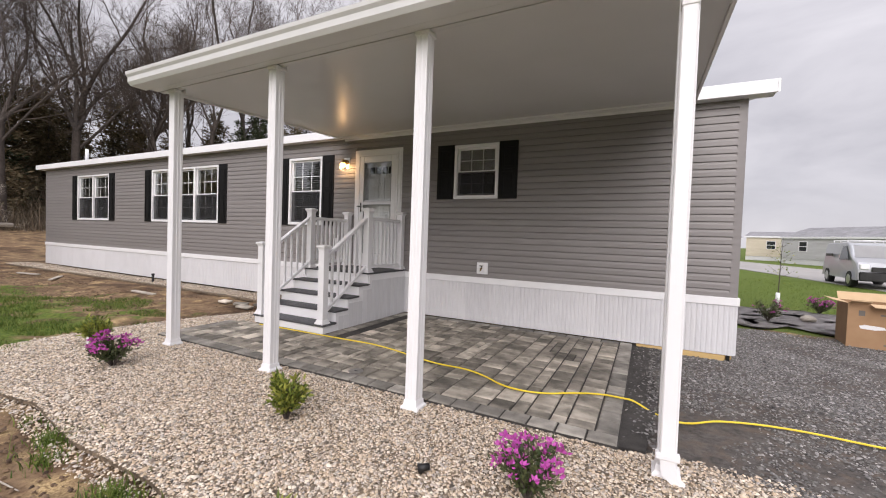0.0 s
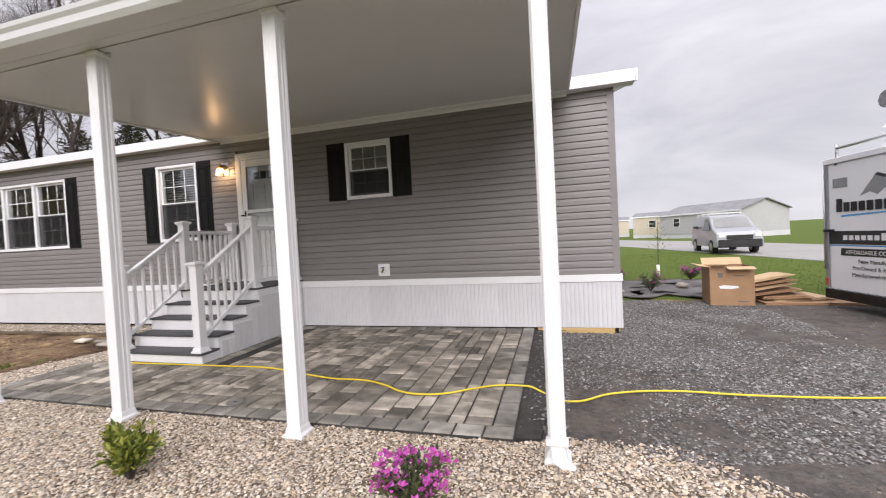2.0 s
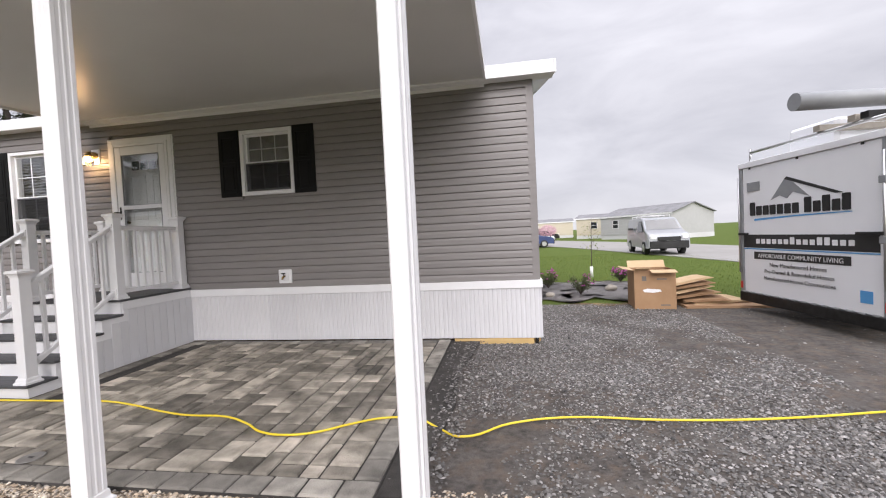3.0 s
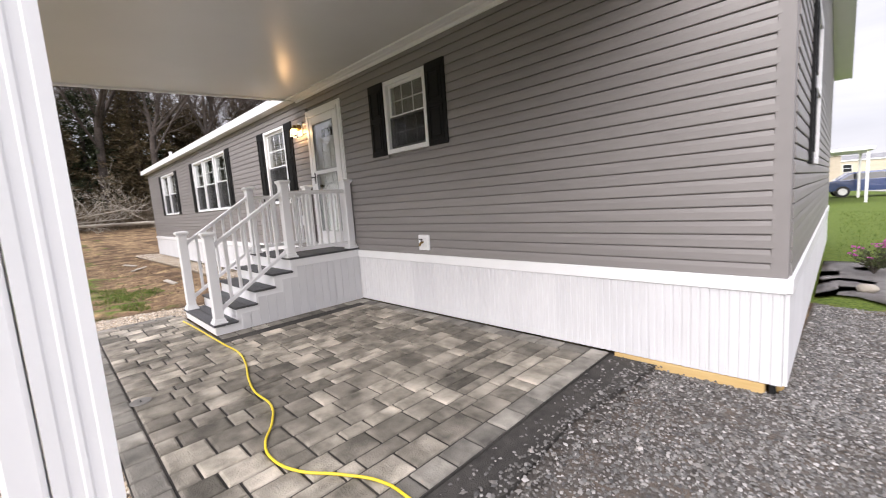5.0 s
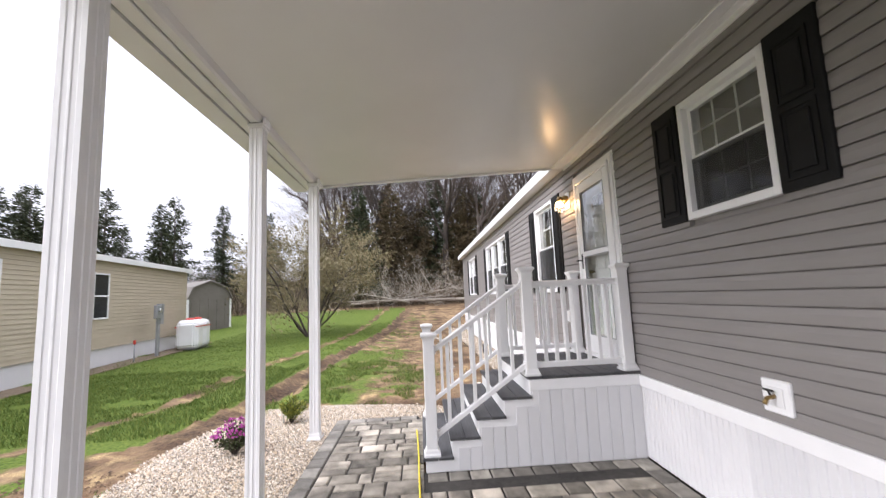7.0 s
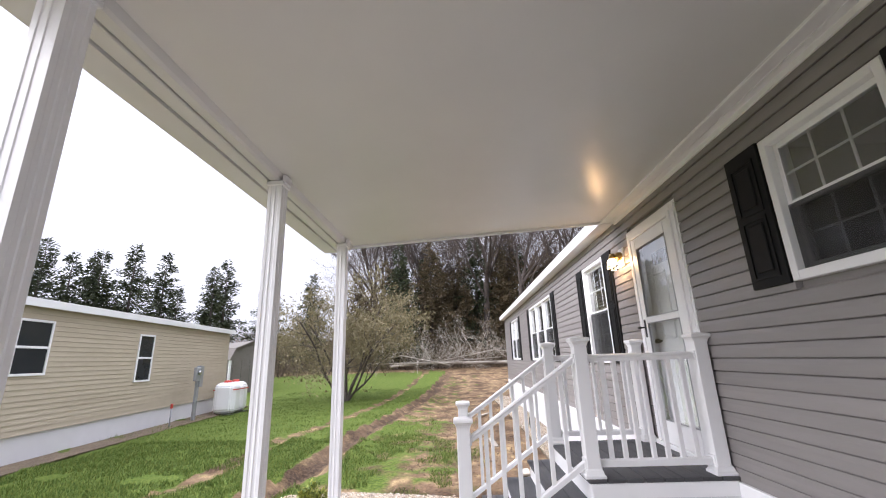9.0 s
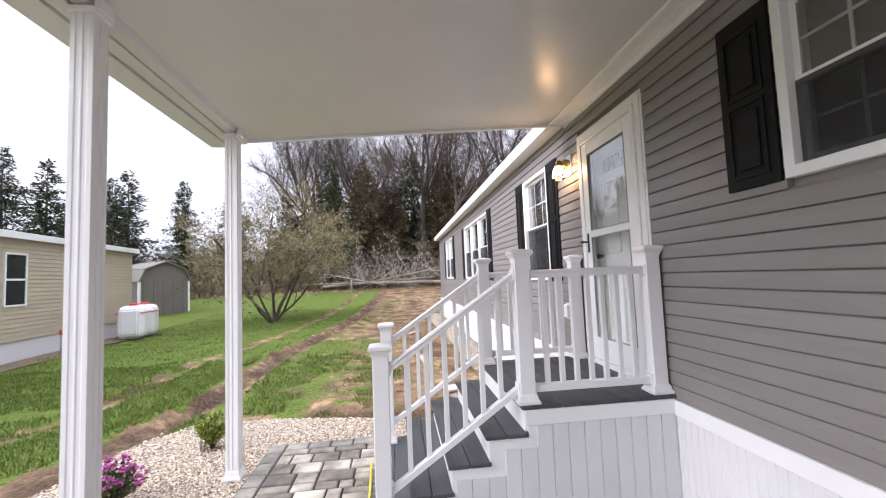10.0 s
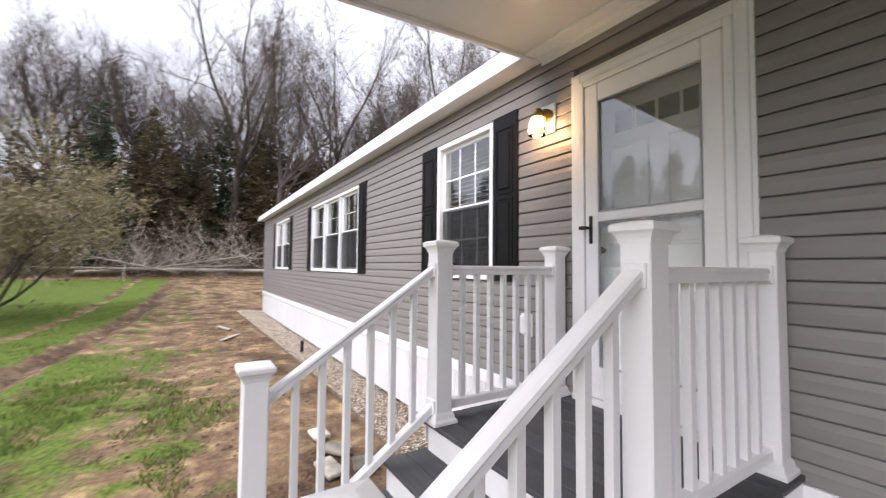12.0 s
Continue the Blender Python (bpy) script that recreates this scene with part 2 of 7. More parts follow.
M = dict(
    siding=mat("grey_vinyl_siding", (0.215, 0.2, 0.195), (0.245, 0.228, 0.222), 9, 0.42, 0.06, 120, stretch=(0.3, 1, 3), vary=0.04),
    corner=mat("grey_corner_trim", (0.215, 0.2, 0.196), (0.24, 0.224, 0.22), 7, 0.5),
    white=mat("white_vinyl", (0.78, 0.78, 0.79), (0.83, 0.83, 0.84), 5, 0.38, 0.03, 60),
    skirt=mat("white_skirting", (0.63, 0.63, 0.645), (0.7, 0.7, 0.715), 3, 0.45, 0.03, 80, vary=0.02, stain=(0.6, 0.57, 0.52), stain_amount=0.1),
    ceil=mat("white_painted_metal", (0.62, 0.622, 0.61), (0.67, 0.672, 0.66), 2, 0.32, 0.02, 20, spec=0.5),
    shutter=mat("black_shutter", (0.004, 0.004, 0.0045), (0.007, 0.007, 0.0075), 20, 0.6, 0.08, 140, spec=0.25),
    deck=mat("dark_composite_deck", (0.048, 0.048, 0.052), (0.08, 0.08, 0.085), 14, 0.65, 0.15, 70, stretch=(0.25, 3, 1), vary=0.08),
    timber=mat("new_timber", (0.5, 0.33, 0.12), (0.62, 0.44, 0.2), 12, 0.75, 0.15, 40, stretch=(0.3, 3, 3)),
    paver=mat("concrete_paver", (0.12, 0.108, 0.088), (0.33, 0.298, 0.246), 8, 0.85, 0.5, 90, vary=0.5, big=0.4, stain=(0.6, 0.535, 0.45), stain_amount=0.9),
    edging=mat("charcoal_paver", (0.13, 0.121, 0.106), (0.29, 0.27, 0.236), 11, 0.85, 0.45, 90, vary=0.4, stain=(0.46, 0.43, 0.375), stain_amount=0.7),
    sand=mat("dark_joint_sand", (0.026, 0.024, 0.022), (0.068, 0.062, 0.056), 14, 0.95, 0.5, 120),
    roof=mat("grey_shingles", (0.16, 0.16, 0.165), (0.26, 0.26, 0.27), 12, 0.9, 0.3, 60),
    # interior dimness is put into this near-black room colour
    room=mat("dim_room_tone", (0.1, 0.1, 0.095), (0.12, 0.12, 0.115), 3, 0.8),
    # white slats toned to dark grey, the dimness behind the glass included
    blind=mat("dimmed_blind", (0.1, 0.1, 0.1), (0.13, 0.13, 0.13), 6, 0.5),
    glass=glass_mat("clear_glass", (0.93, 0.96, 0.95)),
    shade=glass_mat("lamp_glass"),
    screen=screen_mat("insect_screen"),
    brass=mat("aged_brass", (0.25, 0.17, 0.07), (0.4, 0.28, 0.12), 20, 0.35, metal=1.0),
    black=mat("black_metal", (0.02, 0.02, 0.02), (0.04, 0.04, 0.04), 20, 0.4, metal=0.6),
    chrome=mat("steel", (0.5, 0.5, 0.5), (0.6, 0.6, 0.6), 20, 0.3, metal=1.0),
    bulb=glow_mat("warm_bulb", (1.0, 0.58, 0.22), 6),
    cable=mat("yellow_cable", (0.72, 0.55, 0.02), (0.82, 0.66, 0.05), 20, 0.45, vary=0.0),
    bark=mat("grey_bark", (0.045, 0.036, 0.031), (0.105, 0.085, 0.073), 6, 0.95, 0.4, 20),
    twig=mat("bare_twigs", (0.06, 0.046, 0.039), (0.11, 0.086, 0.072), 3, 0.95),
    bud=island_mat("olive_buds", [(0.13, 0.11, 0.05), (0.22, 0.19, 0.095), (0.17, 0.13, 0.075)], 0.9, 0),
    paletwig=mat("budding_twigs", (0.19, 0.165, 0.095), (0.31, 0.27, 0.16), 3, 0.95),
    log=mat("pale_dead_wood", (0.27, 0.24, 0.2), (0.45, 0.41, 0.35), 6, 0.9, 0.3, 30),
    needle=island_mat("conifer_needles", [(0.018, 0.026, 0.012), (0.04, 0.052, 0.022), (0.075, 0.082, 0.036)], 0.85, 0),
    cedar=island_mat("brown_cedar_needles", [(0.05, 0.038, 0.021), (0.13, 0.093, 0.05), (0.085, 0.072, 0.035), (0.175, 0.12, 0.066)], 0.9, 0),
    brush=island_mat("dry_brush", [(0.08, 0.06, 0.042), (0.15, 0.115, 0.08), (0.22, 0.175, 0.12)], 0.95, 0),
    clod=island_mat("brown_soil_clods", [(0.05, 0.03, 0.019), (0.16, 0.1, 0.058), (0.09, 0.055, 0.033), (0.24, 0.165, 0.1)], 0.95, 0.3),
    grass=island_mat("grass_blades", [(0.045, 0.09, 0.01), (0.095, 0.15, 0.016), (0.18, 0.2, 0.04)], 0.8, 0),
    leaf=island_mat("shrub_leaves", [(0.07, 0.11, 0.015), (0.17, 0.21, 0.028), (0.34, 0.34, 0.06)], 0.55, 0),
    darkleaf=island_mat("azalea_leaves", [(0.04, 0.06, 0.02), (0.08, 0.09, 0.03)], 0.6, 0),
    petal=island_mat("pink_petals", [(0.34, 0.035, 0.24), (0.5, 0.09, 0.38), (0.42, 0.06, 0.34)], 0.6, 0),
    blossom=island_mat("pale_blossom", [(0.6, 0.35, 0.42), (0.7, 0.5, 0.55)], 0.7, 0),
    pebble=island_mat("tan_river_gravel", [(0.06, 0.05, 0.042), (0.5, 0.385, 0.26), (0.64, 0.53, 0.4), (0.18, 0.152, 0.13), (0.52, 0.395, 0.27), (0.8, 0.73, 0.61), (0.12, 0.1, 0.085), (0.66, 0.54, 0.41), (0.38, 0.35, 0.32), (0.78, 0.69, 0.57)], 0.8, 0.2),
    chip=island_mat("grey_crushed_stone", [(0.04, 0.038, 0.037), (0.15, 0.145, 0.142), (0.08, 0.073, 0.066), (0.26, 0.25, 0.24), (0.11, 0.105, 0.1), (0.19, 0.175, 0.16), (0.42, 0.4, 0.385)], 0.8, 0.2),
    bed=mat("gravel_bed_base", (0.075, 0.056, 0.038), (0.22, 0.165, 0.11), 30, 0.95, 0.6, 60, world_space=True, big=0.3),
    drive=mat("gravel_drive_base", (0.045, 0.039, 0.035), (0.125, 0.112, 0.1), 26, 0.95, 0.7, 55, world_space=True, big=0.45, stain=(0.13, 0.098, 0.074), stain_amount=0.9),
    road=mat("pale_road", (0.26, 0.25, 0.235), (0.32, 0.31, 0.295), 2, 0.9, world_space=True),
    fabric=mat("landscape_fabric", (0.2, 0.185, 0.18), (0.36, 0.34, 0.33), 6, 0.75, 0.3, 12),
    beige=mat("beige_siding", (0.42, 0.36, 0.27), (0.48, 0.42, 0.32), 3, 0.6),
    pale=mat("pale_siding_and_glare", (0.45, 0.45, 0.45), (0.5, 0.5, 0.5), 3, 0.6),
    cream=mat("cream_siding", (0.55, 0.49, 0.38), (0.6, 0.54, 0.43), 3, 0.6),
    shed=mat("grey_brown_shed", (0.15, 0.135, 0.12), (0.185, 0.168, 0.15), 8, 0.7),
    darkglass=mat("dark_glazing", (0.02, 0.024, 0.028), (0.03, 0.034, 0.038), 2, 0.08),
    silver=mat("silver_paint", (0.3, 0.31, 0.33), (0.36, 0.37, 0.39), 2, 0.3, metal=0.2, coat=0.6),
    bluecar=mat("blue_car_paint", (0.03, 0.05, 0.14), (0.04, 0.065, 0.18), 2, 0.25, coat=0.8),
    rubber=mat("black_rubber", (0.015, 0.015, 0.015), (0.025, 0.025, 0.025), 10, 0.8),
    card=mat("brown_cardboard", (0.32, 0.19, 0.1), (0.4, 0.25, 0.14), 6, 0.85, 0.05, 40),
    paleboard=mat("pale_cardboard", (0.5, 0.35, 0.2), (0.6, 0.44, 0.27), 6, 0.85, 0.05, 40),
    trailer=mat("white_trailer_skin", (0.85, 0.86, 0.88), (0.9, 0.91, 0.93), 2, 0.3, stain=(0.7, 0.7, 0.7), stain_amount=0.12),
    grey=mat("grey_metal", (0.28, 0.29, 0.3), (0.36, 0.37, 0.38), 8, 0.5, metal=0.3),
    ink=mat("black_print", (0.015, 0.015, 0.016), (0.025, 0.025, 0.026), 4, 0.5),
    blueink=mat("blue_print", (0.08, 0.3, 0.62), (0.1, 0.35, 0.68), 4, 0.5),
    red=mat("red_plastic", (0.5, 0.04, 0.03), (0.6, 0.06, 0.04), 4, 0.4),
    copper=mat("dull_pipe_cap", (0.2, 0.19, 0.18), (0.3, 0.29, 0.27), 20, 0.5, metal=0.5),
)


def ground_mat():
    """Lawn, bare soil and straw by two covers stored on the sheet, broken up by noise."""
    m = bpy.data.materials.new("lawn_and_soil")
    m.use_nodes = True
    n, l = m.node_tree.nodes, m.node_tree.links
    b = n["Principled BSDF"]
    g = n.new("ShaderNodeNewGeometry")

    def nz(scale, detail=5):
        t = n.new("ShaderNodeTexNoise")
        t.inputs["Scale"].default_value, t.inputs["Detail"].default_value = scale, detail
        l.new(g.outputs["Position"], t.inputs["Vector"])
        return t

    def ramp(src, c1, c2, a=0.35, z=0.65):
        r = n.new("ShaderNodeValToRGB")
        r.color_ramp.elements[0].position, r.color_ramp.elements[0].color = a, (*c1, 1)
        r.color_ramp.elements[1].position, r.color_ramp.elements[1].color = z, (*c2, 1)
        l.new(src.outputs["Fac"], r.inputs[0])
        return r.outputs[0]

    def mix(f, a, c):
        x = n.new("ShaderNodeMixRGB")
        l.new(f, x.inputs[0]); l.new(a, x.inputs[1]); l.new(c, x.inputs[2])
        return x.outputs[0]

    fine, mid, wide = nz(22), nz(2.6), nz(0.5)
    soil = mix(wide.outputs["Fac"], ramp(fine, (0.08, 0.047, 0.028), (0.2, 0.126, 0.075)), ramp(mid, (0.14, 0.088, 0.051), (0.31, 0.22, 0.13)))
    # dry straw strewn in patches
    straw = n.new("ShaderNodeMapRange")
    straw.inputs["From Min"].default_value, straw.inputs["From Max"].default_value, straw.inputs["To Max"].default_value = 0.5, 0.66, 0.8
    l.new(nz(3.7, 9).outputs["Fac"], straw.inputs["Value"])
    soil = mix(straw.outputs[0], soil, ramp(nz(70, 3), (0.22, 0.145, 0.07), (0.56, 0.42, 0.22)))
    dark = n.new("ShaderNodeMapRange")
    dark.inputs["From Min"].default_value, dark.inputs["From Max"].default_value, dark.inputs["To Max"].default_value = 0.47, 0.62, 0.9
    l.new(nz(1.3, 9).outputs["Fac"], dark.inputs["Value"])
    soil = mix(dark.outputs[0], soil, ramp(fine, (0.028, 0.017, 0.011), (0.1, 0.06, 0.036)))
    lawn = mix(mid.outputs["Fac"], ramp(fine, (0.032, 0.062, 0.008), (0.085, 0.135, 0.016)), ramp(fine, (0.06, 0.1, 0.011), (0.16, 0.18, 0.04)))
    wet = n.new("ShaderNodeAttribute")
    wet.attribute_name = "tilled"
    turned = n.new("ShaderNodeMath")
    turned.operation = "MULTIPLY"
    l.new(wet.outputs["Fac"], turned.inputs[0])
    l.new(ramp(nz(4.5, 6), (0.25, 0.25, 0.25), (1, 1, 1), 0.38, 0.55), turned.inputs[1])
    soil = mix(turned.outputs[0], soil, ramp(fine, (0.028, 0.018, 0.012), (0.1, 0.066, 0.042)))
    at = n.new("ShaderNodeAttribute")
    at.attribute_name = "grass_cover"
    s = n.new("ShaderNodeMath"); s.operation = "ADD"
    l.new(at.outputs["Fac"], s.inputs[0])
    k = n.new("ShaderNodeMath"); k.operation = "MULTIPLY_ADD"
    k.inputs[1].default_value, k.inputs[2].default_value = 1.5, -0.75
    l.new(nz(1.7, 7).outputs["Fac"], k.inputs[0])
    l.new(k.outputs[0], s.inputs[1])
    r = n.new("ShaderNodeMapRange")
    r.inputs["From Min"].default_value, r.inputs["From Max"].default_value = 0.4, 0.6
    l.new(s.outputs[0], r.inputs["Value"])
    l.new(mix(r.outputs[0], soil, lawn), b.inputs["Base Color"])
    b.inputs["Roughness"].default_value = 0.95
    b.inputs["Specular IOR Level"].default_value = 0.2
    bp = n.new("ShaderNodeBump")
    bp.inputs["Strength"].default_value, bp.inputs["Distance"].default_value = 0.8, 0.05
    l.new(nz(9, 8).outputs["Fac"], bp.inputs["Height"])
    l.new(bp.outputs[0], b.inputs["Normal"])
    return m


M["ground"] = ground_mat()


# ---- building helpers ----
def bx(bm, x0, x1, y0, y1, z0, z1, bevel=0.0):
    """A box, with its edges broken where bevel is given."""
    r = bmesh.ops.create_cube(bm, size=1)
    vs = r["verts"]
    for v in vs:
        v.co = Vector((x0 + (v.co.x + 0.5) * (x1 - x0), y0 + (v.co.y + 0.5) * (y1 - y0), z0 + (v.co.z + 0.5) * (z1 - z0)))
    if bevel:
        es = list({e for v in vs for e in v.link_edges})
        bmesh.ops.bevel(bm, geom=es, offset=bevel, segments=1, affect="EDGES", profile=0.5)
    return vs


def tube(bm, p0, p1, r0, r1=None, n=8, caps=True):
    """A round bar from p0 to p1."""
    r1 = r0 if r1 is None else r1
    p0, p1 = Vector(p0), Vector(p1)
    d = (p1 - p0).normalized()
    a = d.orthogonal().normalized()
    b = d.cross(a)
    ring = []
    for p, r in ((p0, r0), (p1, r1)):
        ring.append([bm.verts.new(p + (a * math.cos(2 * math.pi * k / n) + b * math.sin(2 * math.pi * k / n)) * r) for k in range(n)])
    for k in range(n):
        f = bm.faces.new((ring[0][k], ring[0][(k + 1) % n], ring[1][(k + 1) % n], ring[1][k]))
        f.smooth = True
    if caps:
        bm.faces.new(ring[0][::-1])
        bm.faces.new(ring[1])


def lathe(bm, base, profile, n=16):
    """Turns (radius, height) pairs round an upright axis at base."""
    rings = []
    for r, z in profile:
        rings.append([bm.verts.new((base[0] + r * math.cos(2 * math.pi * k / n), base[1] + r * math.sin(2 * math.pi * k / n), base[2] + z)) for k in range(n)])
    for a, b in zip(rings, rings[1:]):
        for k in range(n):
            f = bm.faces.new((a[k], a[(k + 1) % n], b[(k + 1) % n], b[k]))
            f.smooth = True
    bm.faces.new(rings[0][::-1])
    bm.faces.new(rings[-1])


def prism(bm, outline, axis, a, b):
    """An outline swept from a to b along axis x, y or z. The outline's pairs are the other two axes, in order."""
    def put(p, c):
        return {"x": (c, p[0], p[1]), "y": (p[0], c, p[1]), "z": (p[0], p[1], c)}[axis]
    f0 = [bm.verts.new(put(p, a)) for p in outline]
    f1 = [bm.verts.new(put(p, b)) for p in outline]
    n = len(outline)
    for k in range(n):
        bm.faces.new((f0[k], f0[(k + 1) % n], f1[(k + 1) % n], f1[k]))
    bm.faces.new(f0[::-1])
    bm.faces.new(f1)


def link(name, bm, material):
    bmesh.ops.recalc_face_normals(bm, faces=bm.faces)
    me = bpy.data.meshes.new(name)
    bm.to_mesh(me)
    bm.free()
    me.materials.append(material)
    return new(name, me)


def part(name, bm, material, parent, label=""):
    """A bmesh, in the thing's own coordinates, as one mesh under a thing or a part."""
    ob = link(name, bm, material)
    ob.parent = parent
    return tagged(ob, label)


def box_part(name, size, material, parent, bevel=0.0, label=""):
    bm = bmesh.new()
    bx(bm, *size, bevel)
    return part(name, bm, material, parent, label)


def raw_part(name, verts, faces, material, parent=None, smooth=False):
    """A mesh from computed arrays."""
    me = bpy.data.meshes.new(name)
    me.from_pydata([tuple(v) for v in verts], [], [tuple(f) for f in faces])
    me.materials.append(material)
    if smooth:
        me.polygons.foreach_set("use_smooth", [True] * len(me.polygons))
    ob = new(name, me)
    ob.parent = parent
    return ob


def thing(name, m, label, category="", group="", kind=""):
    ob = new(name)
    ob.matrix_basis = m
    ob.empty_display_size = 0.1
    return tagged(ob, label, category, group, kind)


# ---- plan ----
FRONT = 6.1               # face of the house front
LEFT_END, RIGHT_END, BACK = -18.6, 1.02, 14.2
PAVE = 0.09               # top of the pavers
SKIRT_TOP, WALL_TOP = 0.83, 3.31
COURSE = 0.0953
KITCHEN = (-2.95, -2.17, 2.115, 3.01)
MIDDLE = (-6.84, -5.91, 1.62, 3.01)
TRIPLE = (-12.06, -9.2, 1.62, 3.01)
DOUBLE = (-16.3, -14.32, 1.62, 3.01)
DOOR = (-5.04, -4.01, 0.87, 3.04)
OPENINGS = [DOUBLE, TRIPLE, MIDDLE, DOOR, KITCHEN]


def rut_line(x):
    return float(np.interp(x, (-40, -30, -14.6, -10.8, -7.6, -5.6, -3, 3), (4.0, 3.1, 2.0, 1.45, 1.5, 1.0, 0.2, -2)))


def ground_height(x, y):
    z = 0.0
    if x < -19:
        k = min(1.0, (-19 - x) / 18)
        z += 1.05 * k * k * (3 - 2 * k) + max(0.0, -37 - x) * 0.05
    if y < -30:
        z += (-30 - y) * 0.01
    near = 1.0 if -30 < x < -5.9 and y < 5.6 else 0.0
    if near:
        fade = min(1.0, (-5.9 - x) / 1.0)
        d = abs(y - rut_line(x))
        z -= 0.13 * fade * math.exp(-(d / 0.2) ** 2) * (0.7 + 0.5 * noise.noise((x * 1.3, y, 0)))
        z += 0.06 * fade * math.exp(-((d - 0.4) / 0.22) ** 2)
        d2 = abs(y - rut_line(x) + 1.75)
        z -= 0.05 * fade * math.exp(-(d2 / 0.25) ** 2)
        z += fade * (0.04 * noise.noise((x * 0.9, y * 0.9, 3)) + 0.04 * noise.noise((x * 2.6, y * 2.6, 7)) + 0.02 * noise.noise((x * 7, y * 7, 1)))
    return z


def grass_cover(x, y):
    if y > 9.0:
        return 1.0 if x > -20 else 0.0
    if x > 1.0 or (y > 6.1 and x > -19):
        return 0.0 if y > -2 else 0.8
    r = rut_line(x)
    if x < -5.2:
        if y > 5.4 and x > -19.5:
            return 0.0
        if abs(y - r) < 0.33:
            return 0.05
        if abs(y - r + 1.75) < 0.22:
            return 0.35
        if y < r:
            return 0.95 if x > -31 else 0.0
        c = float(np.interp(y - r, (0.3, 1.0, 1.8, 2.7, 3.6), (0.7, 0.62, 0.52, 0.32, 0.08)))
        c = c if x > -13 else c * 0.55
        return c if x > -30 else 0.0
    if y < 1.3:
        return 0.2 if y > 0.2 else 0.55
    return 0.1


def axis_steps(lo, hi, step, far):
    inner = list(np.arange(lo, hi + 1e-6, step))
    out, d, p = [], step, lo
    while p > -far:
        d *= 1.22
        p -= d
        out.append(p)
    up, d, p = [], step, hi
    while p < far:
        d *= 1.22
        p += d
        up.append(p)
    return out[::-1] + inner + up


def build_ground():
    xs, ys = axis_steps(-20, 2, 0.13, 1500), axis_steps(-5, 7, 0.13, 1500)
    vs = [(x, y, ground_height(x, y)) for y in ys for x in xs]
    w = len(xs)
    fs = [(j * w + i, j * w + i + 1, (j + 1) * w + i + 1, (j + 1) * w + i) for j in range(len(ys) - 1) for i in range(w - 1)]
    ob = raw_part("ground", vs, fs, M["ground"], None, True)
    a = ob.data.attributes.new("grass_cover", "FLOAT", "POINT")
    a.data.foreach_set("value", [grass_cover(x, y) for x, y, z in vs])
    a = ob.data.attributes.new("tilled", "FLOAT", "POINT")
    a.data.foreach_set("value", [math.exp(-((y - rut_line(x)) / 0.3) ** 2) if -30 < x < -5.4 else (0.8 if -19 < x < -6.5 and 4.2 < y < 5.5 else 0.0) for x, y, z in vs])
    return tagged(ob, "patchy lawn and bare brown soil with wheel ruts", "ground", kind="structure")


build_ground()


def sheet(name, outline, z, material, label, category, depth=0.03):
    bm = bmesh.new()
    prism(bm, outline, "z", z - depth, z)
    ob = link(name, bm, material)
    return tagged(ob, label, category, kind="structure")


BED = [(-5.9, 1.42), (-4.8, 1.22), (-4.2, 1.3), (-3.3, 1.18), (-2.4, 1.2), (-1.2, 1.0), (0.3, 1.3), (1.0, 2.1), (1.25, 2.6), (0.8, 2.92), (0.2, 3.02),
       (-0.1, 2.93), (-0.12, 2.925), (-5.645, 2.925), (-5.645, 3.98), (-5.3, 4.05), (-5.3, 4.9), (-5.9, 5.0), (-6.35, 3.7), (-6.55, 2.6), (-6.5, 1.75)]
STRIP = [(-19.6, 5.35), (-13, 5.5), (-9, 5.55), (-6.6, 5.5), (-5.3, 5.3), (-5.3, 6.14), (-19.2, 6.14), (-19.9, 5.8)]
DRIVE = [(-0.1, 2.95), (0.2, 3.02), (0.8, 2.92), (1.3, 2.5), (1.6, 0.5), (1.2, -6), (14, -9), (16, 6), (9, 8.6), (4.5, 9.0), (2.7, 8.5), (1.5, 8.6), (1.06, 8.9), (1.0, 6.14), (-0.1, 6.14)]
sheet("ground_gravel_bed", BED, 0.055, M["bed"], "bed of tan river gravel in front of the porch", "gravel bed")
sheet("ground_gravel_strip", STRIP, 0.035, M["bed"], "strip of tan gravel along the white skirting", "gravel strip")
sheet("ground_gravel_drive", DRIVE, 0.022, M["drive"], "grey crushed-stone driveway with patches of mud", "driveway")
sheet("ground_joint_sand", [(-5.64, 2.92), (-0.12, 2.92), (-0.12, 6.1), (-3.9, 6.1), (-3.9, 3.98), (-5.64, 3.98)], 0.076, M["sand"], "dark sand bedding under the pavers", "sand bed", 0.06)
sheet("ground_sand_edge", [(-0.12, 2.98), (0.05, 3.0), (0.16, 4.2), (0.1, 5.0), (0.2, 5.6), (0.25, 6.14), (-0.12, 6.14)], 0.06, M["sand"], "dark sand shoulder beside the paver edge", "sand edge")
sheet("road", [(10.5, 5), (8.8, 16.3), (5.6, 34), (-2, 60), (-30, 90), (-27, 95), (6, 64), (13, 36), (15.5, 17), (17.5, 5)], 0.025, M["road"], "pale worn community road past the lawns", "road")


# ---- house ----
house = thing("wall_front", pose(0, FRONT, 0), "front wall in grey horizontal vinyl siding", "wall", kind="structure")


def spans(lo, hi, z0, z1):
    """The free stretches of the front between the openings at that height."""
    out, p = [], lo
    for o in sorted(OPENINGS):
        if o[3] > z0 + 0.002 and o[2] < z1 - 0.002:
            if o[0] > p:
                out.append((p, o[0]))
            p = o[1]
    out.append((p, hi))
    return out


